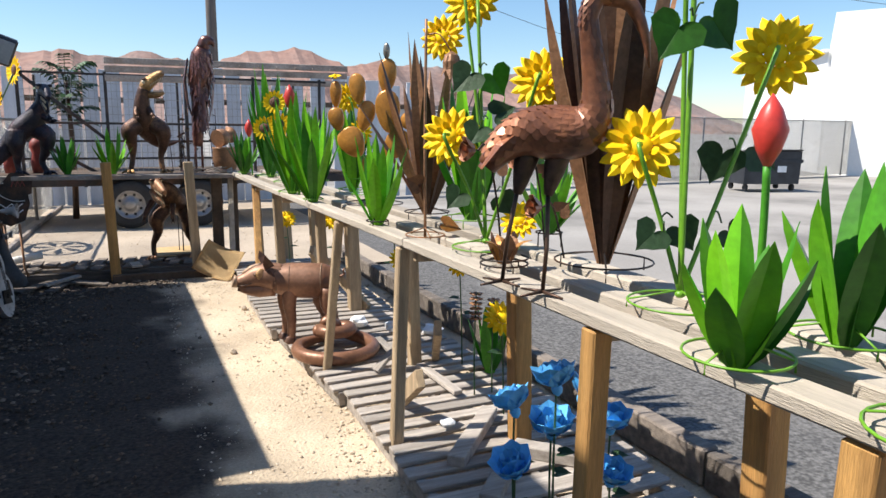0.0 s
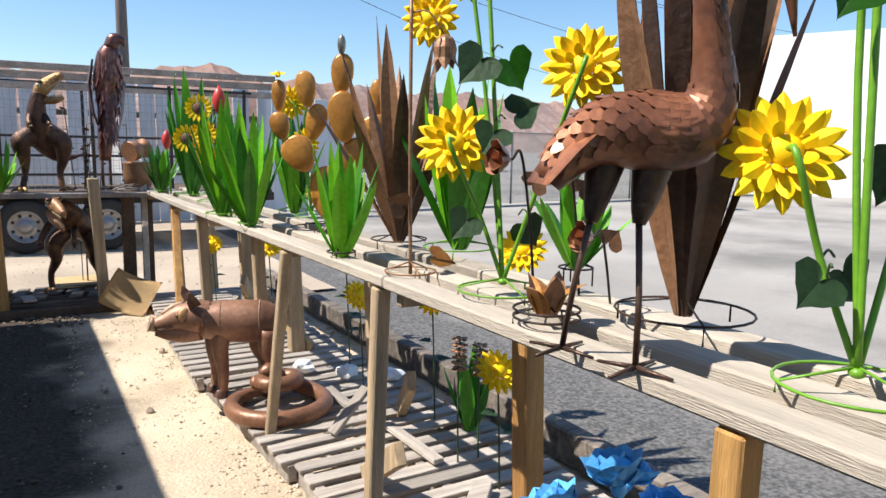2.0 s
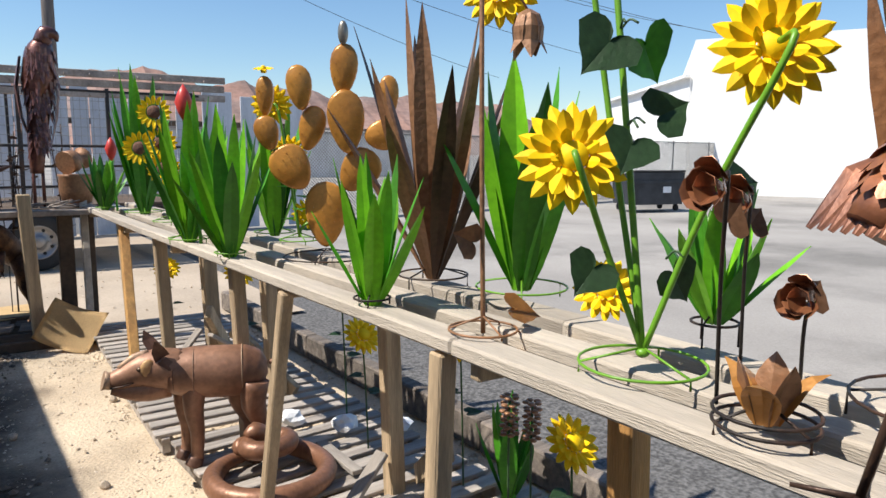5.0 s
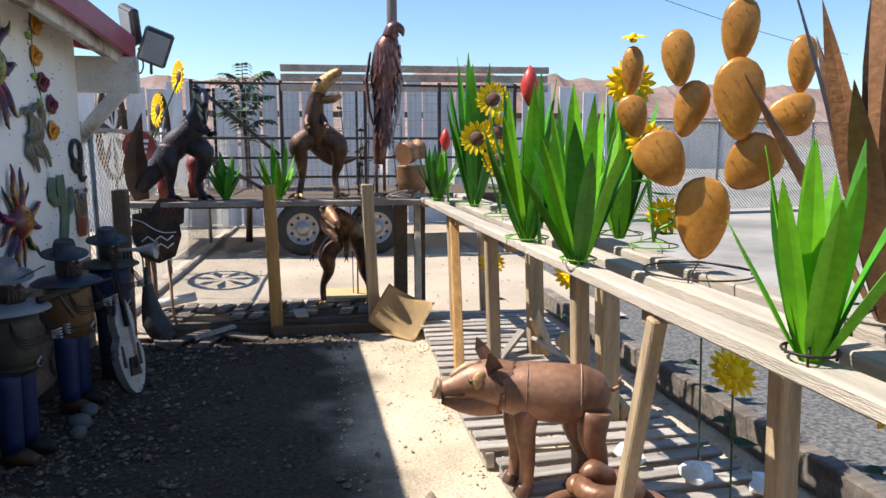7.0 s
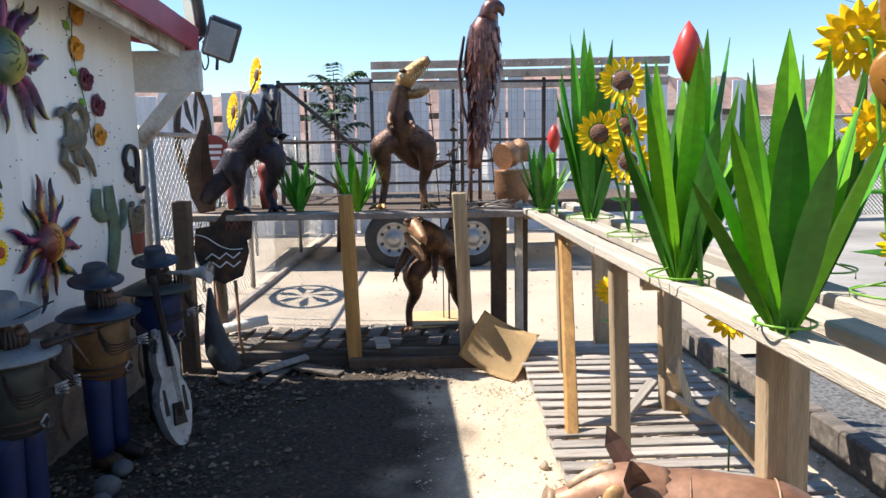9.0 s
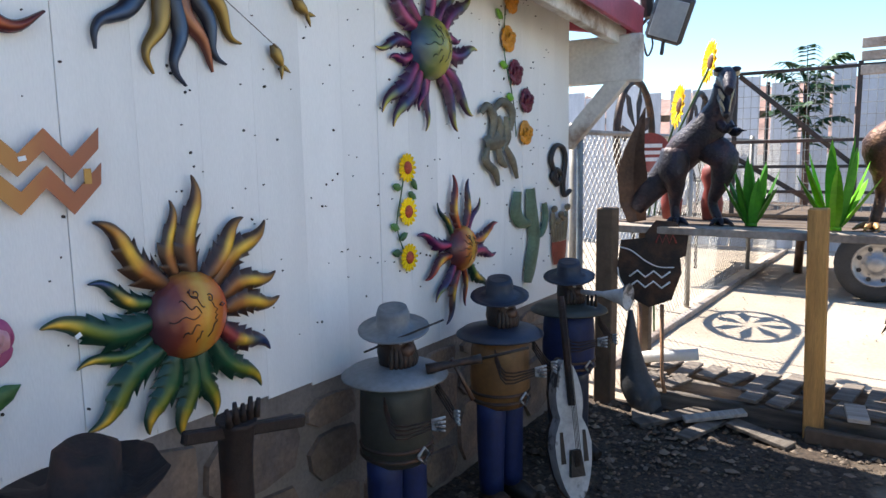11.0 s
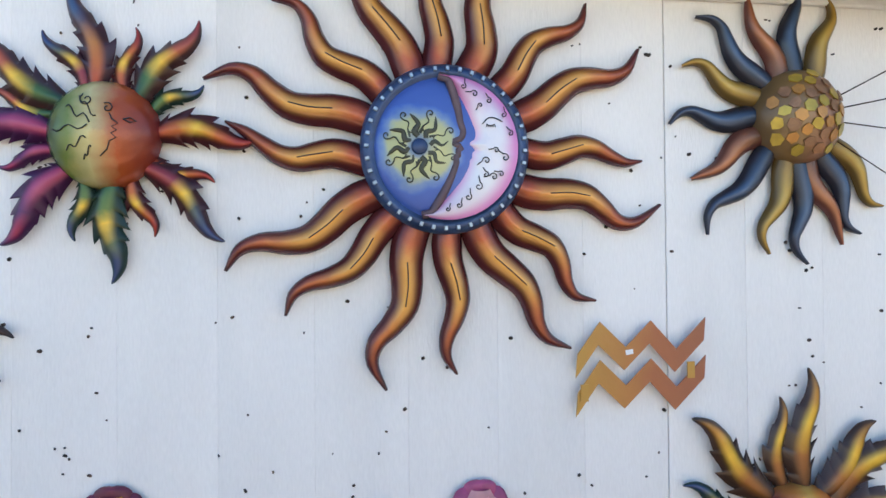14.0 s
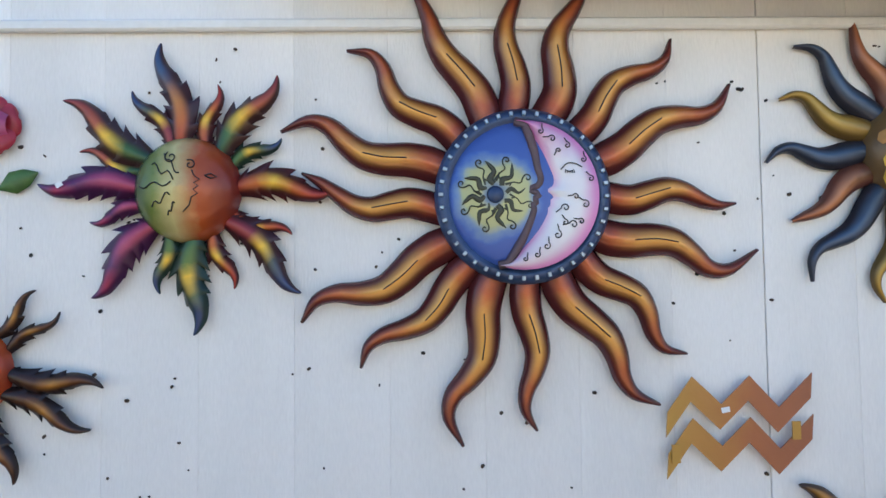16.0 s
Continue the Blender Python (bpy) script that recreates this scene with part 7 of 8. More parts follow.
# root angle, length, sweep to the tip, swing and ripple of each ray
for root, L, sweep, swing, ripple in ((-25, 0.471, 13, 3.0, -2.7), (4, 0.419, -5, -1.4, -2.4), (26, 0.469, 3, 1.4, -2.3), (50, 0.432, -3, 1.0, -2.6), (75, 0.454, -1, -2.8, -2.6), (99, 0.446, -10, -2.8, -1.6),
                                      (115, 0.472, 3, -1.2, -1.6), (139, 0.444, 1, 0.6, -3.2), (160, 0.482, 5, 2.2, -2.5), (-169, 0.426, -17, -2.4, -2.2), (-147, 0.485, -3, 1.2, -2.6), (-127, 0.449, -6, 1.6, -2.2),
                                      (-110, 0.488, 7, 2.1, -2.8), (-86, 0.447, 0, 0.8, -2.2), (-65, 0.478, 9, 0.2, -2.6), (-43, 0.438, 0, 0.2, -3.2)):
    bm = bmesh.new()
    wide = 0.034 if L > 0.45 else 0.030
    line = wavy_line(root, L, sweep, swing, ripple)
    relief(bm, line, [wide * f for f in (0.95, 1.04, 1.0, 0.94, 0.84, 0.70, 0.54, 0.36, 0.10)], 0.026, 0.0, 0, 4)
    r = part("ray", bm, P_SUN, ob, recalc=False)
    bm = bmesh.new()
    tube(bm, [p + Vector((0, 0, 0.0035)) for p in smooth_line([(*p, 0.0235) for p in line[2:5]], 4)], 0.0012, 4)
    part("crease", bm, M_INK, r)
bm = bmesh.new()
lathe(bm, [(0.165, 0.0), (0.168, 0.03), (0.158, 0.042), (0.146, 0.044), (0.140, 0.036)], 48)
part("rim", bm, M_BLUERIM, ob, "blue-black rim")
for k in range(40):
    a = 2 * math.pi * k / 40
    bm = bmesh.new()
    box(bm, (0.009, 0.007, 0.008), (0.156 * math.cos(a), 0.156 * math.sin(a), 0.045), (0, 0, math.degrees(a)), 0.001)
    part("stud", bm, M_STUD, ob)
bm = bmesh.new()
dome(bm, 0.143, 0.022, 0.034)
part("face", bm, M_GLOWFACE, ob, "blue painted face with a yellow-green glow", recalc=False)
for k in range(16):
    a = 2 * math.pi * k / 16 + 0.15
    P = lambda r, da: (-0.054 + r * math.cos(a + da), r * math.sin(a + da))
    zf = 0.0535 if math.cos(a) > -0.3 else 0.0505
    bm = bmesh.new()
    if k % 2 == 0:
        relief(bm, [P(0.020, 0), P(0.031, 0.20), P(0.043, -0.08), P(0.056, 0.06), P(0.066, 0.16)], [0.0052, 0.0066, 0.0048, 0.0036, 0.0006], 0.003, zf, 0, 3)
        relief(bm, [P(0.026, -0.12), P(0.034, -0.26), P(0.042, -0.30)], [0.0035, 0.0032, 0.0006], 0.0025, zf, 0, 3)
        part("small_ray", bm, M_RAYINK, ob, recalc=False)
    else:
        pts = [(*P(0.030 + 0.004 * q, 0.10 * math.sin(q * 0.9)), zf + 0.002) for q in range(8)]
        c = P(0.067, -0.06)
        w0 = math.atan2(pts[-1][1] - c[1], pts[-1][0] - c[0])
        pts += [(c[0] + 0.0085 * (1 - q / 15) * math.cos(w0 - q * 0.52), c[1] + 0.0085 * (1 - q / 15) * math.sin(w0 - q * 0.52), zf + 0.002) for q in range(1, 14)]
        tube(bm, pts, 0.0013, 4)
        part("ray_curl", bm, M_RAYINK, ob)
bm = bmesh.new()
lathe(bm, [(0.017, 0.056), (0.014, 0.061), (0.001, 0.062)], 14, m=Matrix.Translation((-0.054, 0, -0.003)))
part("sun_centre", bm, M_BLUERIM, ob)
# crescent moon
bm = bmesh.new()
uvl = bm.loops.layers.uv.verify()
outer, inner = [], []
MN = 60
for k in range(MN + 1):
    t = k / MN
    a = math.radians(97 - 206 * t)
    outer.append((0.140 * math.cos(a), 0.140 * math.sin(a)))
    b = math.radians(78 - 158 * t)
    up, lowr = outer[0], (0.140 * math.cos(math.radians(-109)), 0.140 * math.sin(math.radians(-109)))
    x = 0.066 * math.cos(b) ** 0.8 + up[0] * (1 - t) + lowr[0] * t
    yv = up[1] * (1 - t) ** 1.0 + lowr[1] * t
    # nose, lips and chin of the profile
    x += 0.005 * math.exp(-((t - 0.40) / 0.05) ** 2) - 0.015 * math.exp(-((t - 0.475) / 0.018) ** 2) + 0.004 * math.exp(-((t - 0.515) / 0.012) ** 2) - 0.004 * math.exp(-((t - 0.54) / 0.010) ** 2)
    x += 0.003 * math.exp(-((t - 0.56) / 0.008) ** 2) - 0.004 * math.exp(-((t - 0.585) / 0.016) ** 2)
    if k in (0, MN):
        x, yv = outer[-1]
    inner.append((x, yv))
rows = []
for (ox_, oy_), (ix, iy) in zip(outer, inner):
    rows.append([bm.verts.new((ox_ + (ix - ox_) * s, oy_ + (iy - oy_) * s, 0.046 + 0.016 * math.sin(math.pi * min(1, 0.1 + s * 0.9)) ** 0.5)) for s in (0, 0.25, 0.5, 0.75, 1.0)])
for j, (a, b) in enumerate(zip(rows, rows[1:])):
    for k in range(4):
        f = bm.faces.new((a[k], a[k + 1], b[k + 1], b[k]))
        f.smooth = True
        for lp, (u, v) in zip(f.loops, ((k, j), (k + 1, j), (k + 1, j + 1), (k, j + 1))):
            lp[uvl].uv = (1 - v / MN, (u - 2) / 2)
part("crescent_moon", bm, M_PINK, ob, "pink and white crescent moon", recalc=False)
for x, y, s, a in ((0.028, 0.118, 0.006, 0.4), (0.050, 0.104, 0.007, 2.0), (0.078, 0.092, 0.006, 1.0), (0.062, 0.082, 0.005, 3.0), (0.075, -0.025, 0.008, 2.6), (0.112, -0.018, 0.008, 1.4), (0.094, -0.004, 0.006, 2.1), (0.122, 0.030, 0.006, 1.2),
                   (0.060, -0.075, 0.008, 0.6), (0.090, -0.056, 0.008, 2.2), (0.074, -0.052, 0.006, 1.0), (0.040, -0.096, 0.007, 0.4), (0.022, -0.112, 0.006, 0.2), (0.0, -0.120, 0.005, 0.2), (0.104, -0.050, 0.006, 1.8), (0.108, 0.066, 0.006, 0.6)):
    bm = bmesh.new()
    curl(bm, x, y, s * 1.05, a, 0.0640, 1.1, 0.0011)
    part("swirl", bm, M_INK, ob)
bm = bmesh.new()
body(bm, [(0.066, 0.046, 0.0645), (0.078, 0.058, 0.0645), (0.092, 0.058, 0.0640), (0.106, 0.052, 0.0630)], [0.0011] * 4, 4, 3)
body(bm, [(0.074, 0.046, 0.0645), (0.082, 0.043, 0.0645), (0.091, 0.046, 0.0640)], [0.0010] * 3, 4, 3)
for q in range(5):
    tube(bm, [(0.075 + 0.004 * q, 0.0445, 0.0645), (0.074 + 0.0045 * q, 0.040, 0.0643)], 0.0008, 4)
part("closed_eye", bm, M_INK, ob)
bm = bmesh.new()
tube(bm, [(ix - 0.009 * math.sin(math.pi * k / MN) ** 0.5 - 0.002, iy, 0.051) for k, (ix, iy) in enumerate(inner)], 0.0085, 6)
part("moon_shadow_line", bm, mat("brown_outline", (0.10, 0.06, 0.07), 0.5, 0, 0.2, 12, 60, 0), ob)


def flame_sun(label, y, z, R, rays, face, seed, w=0.030, ink=True, scale=1.0):
    """rays: root angle, tip angle (degrees), tip radius, curl side, paint; short ones are thinner and lie lower."""
    rng = random.Random(seed)
    ob = thing("flame_sun", label, "wall ornament", on_wall(y, z, 0.012) @ Matrix.Scale(scale, 4), group="painted flame suns")
    longest = max(r[2] for r in rays)
    for a0, a1, L, side, paint in rays:
        short = L < 0.82 * longest
        bm = bmesh.new()
        flame(bm, radians(a0), radians(a1), R * 0.86, L, w * (0.62 if short else 1.0) * rng.uniform(0.92, 1.08), 0.014 if short else 0.020, rng, side, 0.004 if short else 0.010, 0, 3 if short else 4)
        part("small_flame" if short else "flame_ray", bm, paint, ob, recalc=False)
    big = longest
    bm = bmesh.new()
    dome(bm, R, R * 0.62, 0.012)
    f = part("face", bm, face, ob, recalc=False)
    if ink:
        bm = bmesh.new()
        on = lambda u, v: (R * u, R * v, 0.0140 + R * 0.62 * math.sqrt(max(0, 1 - u * u - v * v)))
        # a curled forelock, waves of hair, and the profile of brow, nose and lips
        for cx, cy, sc, turn in ((-0.16, 0.55, 0.13, 1), (0.20, 0.40, 0.10, -1)):
            tube(bm, [on(cx + sc * (1 - q / 18) * math.cos(2.2 + turn * q * 0.5), cy + sc * (1 - q / 18) * math.sin(2.2 + turn * q * 0.5)) for q in range(15)], 0.0013, 4)
        for u0, v0, u1, v1, bend in ((-0.52, 0.42, -0.08, 0.16, 0.14), (-0.76, 0.02, -0.12, 0.06, -0.10), (-0.50, -0.36, -0.14, -0.12, 0.12), (-0.20, -0.52, -0.06, -0.28, 0.10), (-0.30, 0.62, 0.02, 0.22, -0.10)):
            tube(bm, [on(u0 + (u1 - u0) * q / 8, v0 + (v1 - v0) * q / 8 + 0.5 * bend * math.sin(q * 0.785 * 1.6)) for q in range(9)], 0.0013, 4)
        tube(bm, [on(u, v) for u, v in ((0.24, 0.30), (0.28, 0.20), (0.38, 0.12), (0.28, 0.06), (0.36, 0.00), (0.27, -0.06), (0.35, -0.13), (0.24, -0.20), (0.20, -0.34), (0.08, -0.46))], 0.0013, 4)
        tube(bm, [on(u, v) for u, v in ((0.46, 0.20), (0.56, 0.24), (0.66, 0.18), (0.56, 0.15), (0.46, 0.20))], 0.0014, 4)
        part("face_drawing", bm, M_INK, f)
    bm = bmesh.new()
    box(bm, (0.014, 0.010, 0.001), (-big * 0.80, 0.012, 0.030), (0, 0, 30))
    part("price_tag", bm, M_TAG, ob)
    return ob


P_H = painted("flame_orange_blue", [(0, RD), (0.22, OR), (0.42, (0.46, 0.16, 0.03)), (0.6, (0.10, 0.07, 0.09)), (0.75, (0.05, 0.09, 0.17)), (1, BL)], (0.05, 0.02, 0.03))
P_I = painted("flame_green_yellow_red", [(0, (0.01, 0.05, 0.03)), (0.25, (0.05, 0.12, 0.03)), (0.45, YE), (0.62, (0.42, 0.09, 0.04)), (1, (0.22, 0.02, 0.03))], (0.05, 0.02, 0.02))
P_J = painted("flame_red_yellow_blue", [(0, RD), (0.28, (0.26, 0.03, 0.04)), (0.46, YE), (0.62, (0.08, 0.09, 0.07)), (0.8, BL), (1, BL)], (0.05, 0.015, 0.02))
flame_sun("rainbow painted metal sun with flame rays", 3.803, 1.797, 0.108,
          [(100, 101, 0.311, -1, P_H), (48, 53, 0.297, 1, P_I), (2, -1, 0.291, 1, P_B), (-40, -43, 0.311, 1, P_J), (-82, -88, 0.295, -1, P_A), (-134, -132, 0.292, -1, P_C), (178, 177, 0.307, -1, P_C), (140, 144, 0.318, 1, P_I),
           (70, 76, 0.227, 1, P_B), (28, 30, 0.215, 1, P_A), (-27, -24, 0.227, -1, P_B), (-60, -66, 0.221, -1, P_B), (-116, -106, 0.219, 1, P_A), (-160, -163, 0.213, -1, P_C), (155, 160, 0.240, 1, P_I), (113, 120, 0.240, -1, P_J)], P_FACE2, 1, 0.035, scale=0.925)
flame_sun("orange faced metal sun with green and gold flame rays", 5.174, 0.974, 0.110,
          [(124, 132, 0.333, 1, P_D), (101, 95, 0.285, 1, P_D), (80, 84, 0.344, 1, P_D), (57, 50, 0.295, -1, P_D), (38, 39, 0.338, 1, P_D), (15, 13, 0.300, 1, P_D), (-5, -1, 0.303, 1, P_D), (-26, -30, 0.300, -1, P_J),
           (-48, -48, 0.330, -1, P_E), (-72, -78, 0.290, -1, P_E), (-94, -96, 0.306, 1, P_E), (-117, -115, 0.294, 1, P_E), (-138, -142, 0.342, -1, P_E), (-160, -166, 0.287, 1, P_E), (178, 174, 0.352, 1, P_E), (152, 155, 0.265, 1, P_A)], P_FACE4, 3, 0.040, scale=1.03)
TEAL = [(30 * k + 8 * math.sin(2.1 * k), 30 * k + 8 * math.sin(2.1 * k) + 5 * math.cos(k), 0.35 + 0.045 * math.sin(1.9 * k), 1 if k % 3 else -1, (P_F, P_C)[k % 2 if 1 < k < 6 else 0]) for k in range(12)]
flame_sun("teal and gold metal sun with purple flame rays", 6.282, 1.763, 0.118, TEAL + [(30 * k + 17, 30 * k + 15, 0.24, 1, P_C) for k in range(0, 12, 2)], P_FACE5, 4, 0.037)
SMALL = [(30 * k + 14, 30 * k + 14 + 6 * math.sin(k * 1.3), 0.285 + 0.035 * math.cos(2.4 * k), 1 if k % 2 else -1, (P_B, P_F, P_J, P_B, P_A, P_C)[k % 6]) for k in range(12)]
flame_sun("small red metal sun with many coloured flame rays", 6.485, 0.990, 0.095, SMALL, P_FACE4, 5, 0.026)
flame_sun("brown and gold metal sun with dark flame rays", 3.400, 1.463, 0.090,
          [(30 * k - 3, 30 * k - 3 + (7 if k % 2 else -5), 0.235 + 0.04 * math.cos(1.7 * k + 0.5), 1 if k % 2 else -1, P_G) for k in range(12)], P_FACE4, 6, 0.026, scale=0.92)

# gold mosaic sun with wavy rays and small fish on wires
ob = thing("mosaic_sun", "gold mosaic metal sun with blue and copper wavy rays", "wall ornament", on_wall(5.194, 1.860, 0.012) @ Matrix.Scale(1.04, 4))
for root, tip, L, paint in ((60, 76, 0.274, P_GOLD), (90, 94, 0.290, P_BLUE), (114, 112, 0.273, P_COP), (133, 137, 0.296, P_BLUE), (154, 158, 0.267, P_GOLD), (178, 184, 0.276, P_BLUE), (207, 209, 0.264, P_COP), (227, 231, 0.309, P_BLUE),
                            (254, 258, 0.286, P_GOLD), (272, 275, 0.302, P_BLUE), (288, 292, 0.282, P_COP), (306, 302, 0.281, P_BLUE), (326, 318, 0.270, P_GOLD)):
    bm = bmesh.new()
    line = wavy_line(root, L, tip - root, 4.0 if paint is not P_COP else -3.5, -1.5, 0.082)
    relief(bm, line, [0.0245 * f for f in (0.85, 1.0, 1.02, 0.94, 0.80, 0.64, 0.48, 0.34, 0.12)], 0.020, 0.0, 0, 4)
    part("ray", bm, paint, ob, recalc=False)
bm = bmesh.new()
dome(bm, 0.098, 0.065, 0.008)
f = part("face", bm, P_FACE3, ob, recalc=False)
rng = random.Random(8)
for k in range(34):
    rr = 0.085 * math.sqrt((k + 0.5) / 34)
    a = k * 2.4
    zz = 0.009 + 0.065 * math.sqrt(1 - (rr / 0.098) ** 2)
    nrm = Vector((rr * math.cos(a) / 0.098, rr * math.sin(a) / 0.098, 0.9)).normalized()
    m = Matrix.Translation((rr * math.cos(a), rr * math.sin(a), zz)) @ nrm.to_track_quat("Z", "Y").to_matrix().to_4x4()
    bm = bmesh.new()
    plate(bm, [(0.013 * rng.uniform(0.8, 1.2) * math.cos(q * 1.05), 0.013 * rng.uniform(0.8, 1.2) * math.sin(q * 1.05)) for q in range(6)], 0.002, m=m)
    part("mosaic_chip", bm, rng.choice((M_ORANGERUST, mat("gold_chip", (0.50, 0.34, 0.06), 0.3, 0.4, 0.2, 20, 60, 0), M_RUST)) if k < 3 else rng.choice(list(bpy.data.materials[n] for n in ("golden_rust_metal", "gold_chip", "rust_brown_metal") if n in bpy.data.materials)), f)
for k, (dx, dy) in enumerate(((0.40, -0.04), (0.31, -0.18), (0.38, 0.08), (0.36, 0.18))):
    bm = bmesh.new()
    a = math.atan2(dy, dx)
    tube(bm, [(0.09 * math.cos(a), 0.09 * math.sin(a), 0.02), (dx, dy, 0.02)], 0.0014, 4)
    wv = part("wire", bm, M_IRON, ob)
    bm = bmesh.new()
    ang = a - 0.5 if k < 2 else a
    c, s = math.cos(ang), math.sin(ang)
    R2 = lambda u, v: (dx + u * c - v * s, dy + u * s + v * c)
    relief(bm, [R2(-0.012, 0), R2(0.012, 0), R2(0.035, 0), R2(0.052, 0)], [0.008, 0.021, 0.016, 0.006], 0.016, 0.004)
    relief(bm, [R2(0.048, 0), R2(0.062, 0.008), R2(0.082, 0.02)], [0.006, 0.008, 0.001], 0.008, 0.004)
    relief(bm, [R2(0.048, 0), R2(0.062, -0.008), R2(0.082, -0.02)], [0.006, 0.008, 0.001], 0.008, 0.004)
    part("fish", bm, P_GOLD, ob, "small golden fish", recalc=False)

# zigzag zodiac sign
M_ZIG = painted("copper_gold_fade", [(0, (0.45, 0.24, 0.045)), (0.4, (0.42, 0.17, 0.045)), (0.6, (0.36, 0.115, 0.045)), (1, (0.30, 0.10, 0.05))], (0.3, 0.1, 0.05), 0.35, (2, 3))
ob = thing("zigzag_sign", "copper and gold zigzag zodiac sign of cut metal", "wall ornament", on_wall(4.839, 1.336, 0.02))
for k, oy in enumerate((0.010, -0.068)):
    top = [(-0.138, 0.022), (-0.09, 0.088), (-0.035, 0.035), (0.02, 0.088), (0.075, 0.028), (0.14, 0.092)]
    bot = [(x - 0.004, y - 0.047) for x, y in reversed(top)]
    bm = bmesh.new()
    uvl = bm.loops.layers.uv.verify()
    plate(bm, [(x, y + oy) for x, y in top + bot], 0.003)
    for f in bm.faces:
        for lp in f.loops:
            lp[uvl].uv = (0.5 + lp.vert.co.x / 0.28, 0)
    part("zigzag_band", bm, M_ZIG, ob)
for x in (-0.125, 0.105):
    bm = bmesh.new()
    box(bm, (0.016, 0.034, 0.003), (x, -0.045 if x < 0 else -0.005, 0.0055))
    part("link", bm, M_ZIG, ob)
bm = bmesh.new()
box(bm, (0.016, 0.010, 0.001), (-0.028, 0.035, 0.0042), (0, 0, 10))
part("price_tag", bm, M_TAG, ob)

# flower sprays
M_ROSEIN = mat("pale_rose_paint", (0.62, 0.30, 0.32), 0.4, 0, 0.14, 12, 60, 0.06, (0.55, 0.18, 0.24), (0.5, 0.8), rand=0.1)
M_ROSEOUT = mat("magenta_rose_paint", (0.36, 0.06, 0.15), 0.4, 0, 0.2, 12, 60, 0.06, rand=0.1)
M_LEAFP = mat("leaf_green_paint", (0.07, 0.17, 0.035), 0.45, 0, 0.25, 14, 60, 0.1, (0.03, 0.09, 0.03), rand=0.2)
M_ORFL = mat("orange_flower_paint", (0.62, 0.25, 0.02), 0.45, 0, 0.2, 14, 60, 0.06)
M_CRIM = mat("crimson_flower_paint", (0.13, 0.015, 0.035), 0.45, 0, 0.2, 14, 60, 0.06)
M_CACT = mat("faded_cactus_green", (0.085, 0.135, 0.085), 0.5, 0.1, 0.3, 10, 60, 0.1)
M_POTRED = mat("dark_red_pot", (0.24, 0.05, 0.03), 0.5, 0.1, 0.2, 10, 60, 0.1)
M_BRONZE = mat("dark_bronze_metal", (0.15, 0.13, 0.09), 0.45, 0.4, 0.3, 12, 60, 0.15)


def round_petal(bm, a, r0, r1, w, depth, z0, mi=0):
    relief(bm, [(r0 * math.cos(a), r0 * math.sin(a)), ((r0 + r1) / 2 * math.cos(a), (r0 + r1) / 2 * math.sin(a)), (r1 * math.cos(a), r1 * math.sin(a))], [w * 0.60, w, w * 0.62], depth, z0, mi, 6)


def wall_rose(parent, x, y, r, outer, inner, name="rose_bloom"):
    bm = bmesh.new()
    dome(bm, r * 0.5, r * 0.2, 0.010, seg=16)
    o = part(name, bm, outer, parent, recalc=False)
    o.location = (x, y, 0)
    for k in range(5):
        bm = bmesh.new()
        a = k * 2 * math.pi / 5 + 0.3
        c, t = Vector((math.cos(a), math.sin(a))), Vector((-math.sin(a), math.cos(a)))
        relief(bm, [c * r * f for f in (0.08, 0.35, 0.62, 0.84, 0.96, 1.0)], [r * f for f in (0.30, 0.50, 0.60, 0.52, 0.34, 0.10)], r * 0.20, 0.010 + 0.0015 * k, 0, 4)
        part("outer_petal", bm, outer, o, recalc=False)
    for row, (n, rr, ww, zz) in enumerate(((4, 0.72, 0.50, 0.022), (3, 0.52, 0.40, 0.032), (2, 0.30, 0.26, 0.042))):
        for k in range(n):
            bm = bmesh.new()
            round_petal(bm, k * 2 * math.pi / n + row * 0.7, r * 0.02, r * rr, r * ww, r * 0.2, zz)
            part("petal", bm, inner, o, recalc=False)
    return o


def wall_leaf(parent, x, y, a, L, material=None):
    c, s = math.cos(a), math.sin(a)
    bm = bmesh.new()
    relief(bm, [(x + u * c, y + u * s) for u in (0, L * 0.35, L * 0.7, L)], [0.003, L * 0.28, L * 0.22, 0.0008], 0.008, 0.010, 0, 4)
    return part("leaf", bm, material or M_LEAFP, parent, recalc=False)


def vine(parent, pts, r=0.0026, z=0.012):
    bm = bmesh.new()
    body(bm, [(x, y, z) for x, y in pts], [r] * len(pts), 6, 5)
    return part("stem", bm, M_LEAF, parent)


ob = thing("rose_spray", "spray of pink painted metal roses with green leaves", "wall ornament", on_wall(4.504, 0.900))
for x, y, r in ((-0.20, 0.13, 0.066), (-0.005, 0.165, 0.062), (0.205, 0.105, 0.060), (0.16, -0.05, 0.062), (-0.11, -0.07, 0.066)):
    wall_rose(ob, x, y, r * 0.98, M_ROSEOUT, M_ROSEIN)
for x, y, a, L in ((-0.20, 0.03, -0.9, 0.075), (-0.03, 0.08, 2.2, 0.075), (0.17, 0.10, 2.7, 0.085), (0.19, -0.03, 0.4, 0.085), (0.03, 0.02, 2.1, 0.085), (-0.10, 0.0, 0.6, 0.09), (0.02, -0.15, 0.3, 0.08), (-0.03, -0.16, 2.6, 0.08)):
    wall_leaf(ob, x, y, a, L)
vine(ob, [(-0.14, 0.06), (-0.11, 0.0), (-0.12, -0.06)])
vine(ob, [(0.03, 0.09), (0.03, 0.02), (-0.05, -0.09), (-0.06, -0.26)])
vine(ob, [(0.20, 0.04), (0.16, -0.02), (0.05, -0.14), (-0.05, -0.27)])
vine(ob, [(0.08, -0.06), (-0.08, -0.085)])
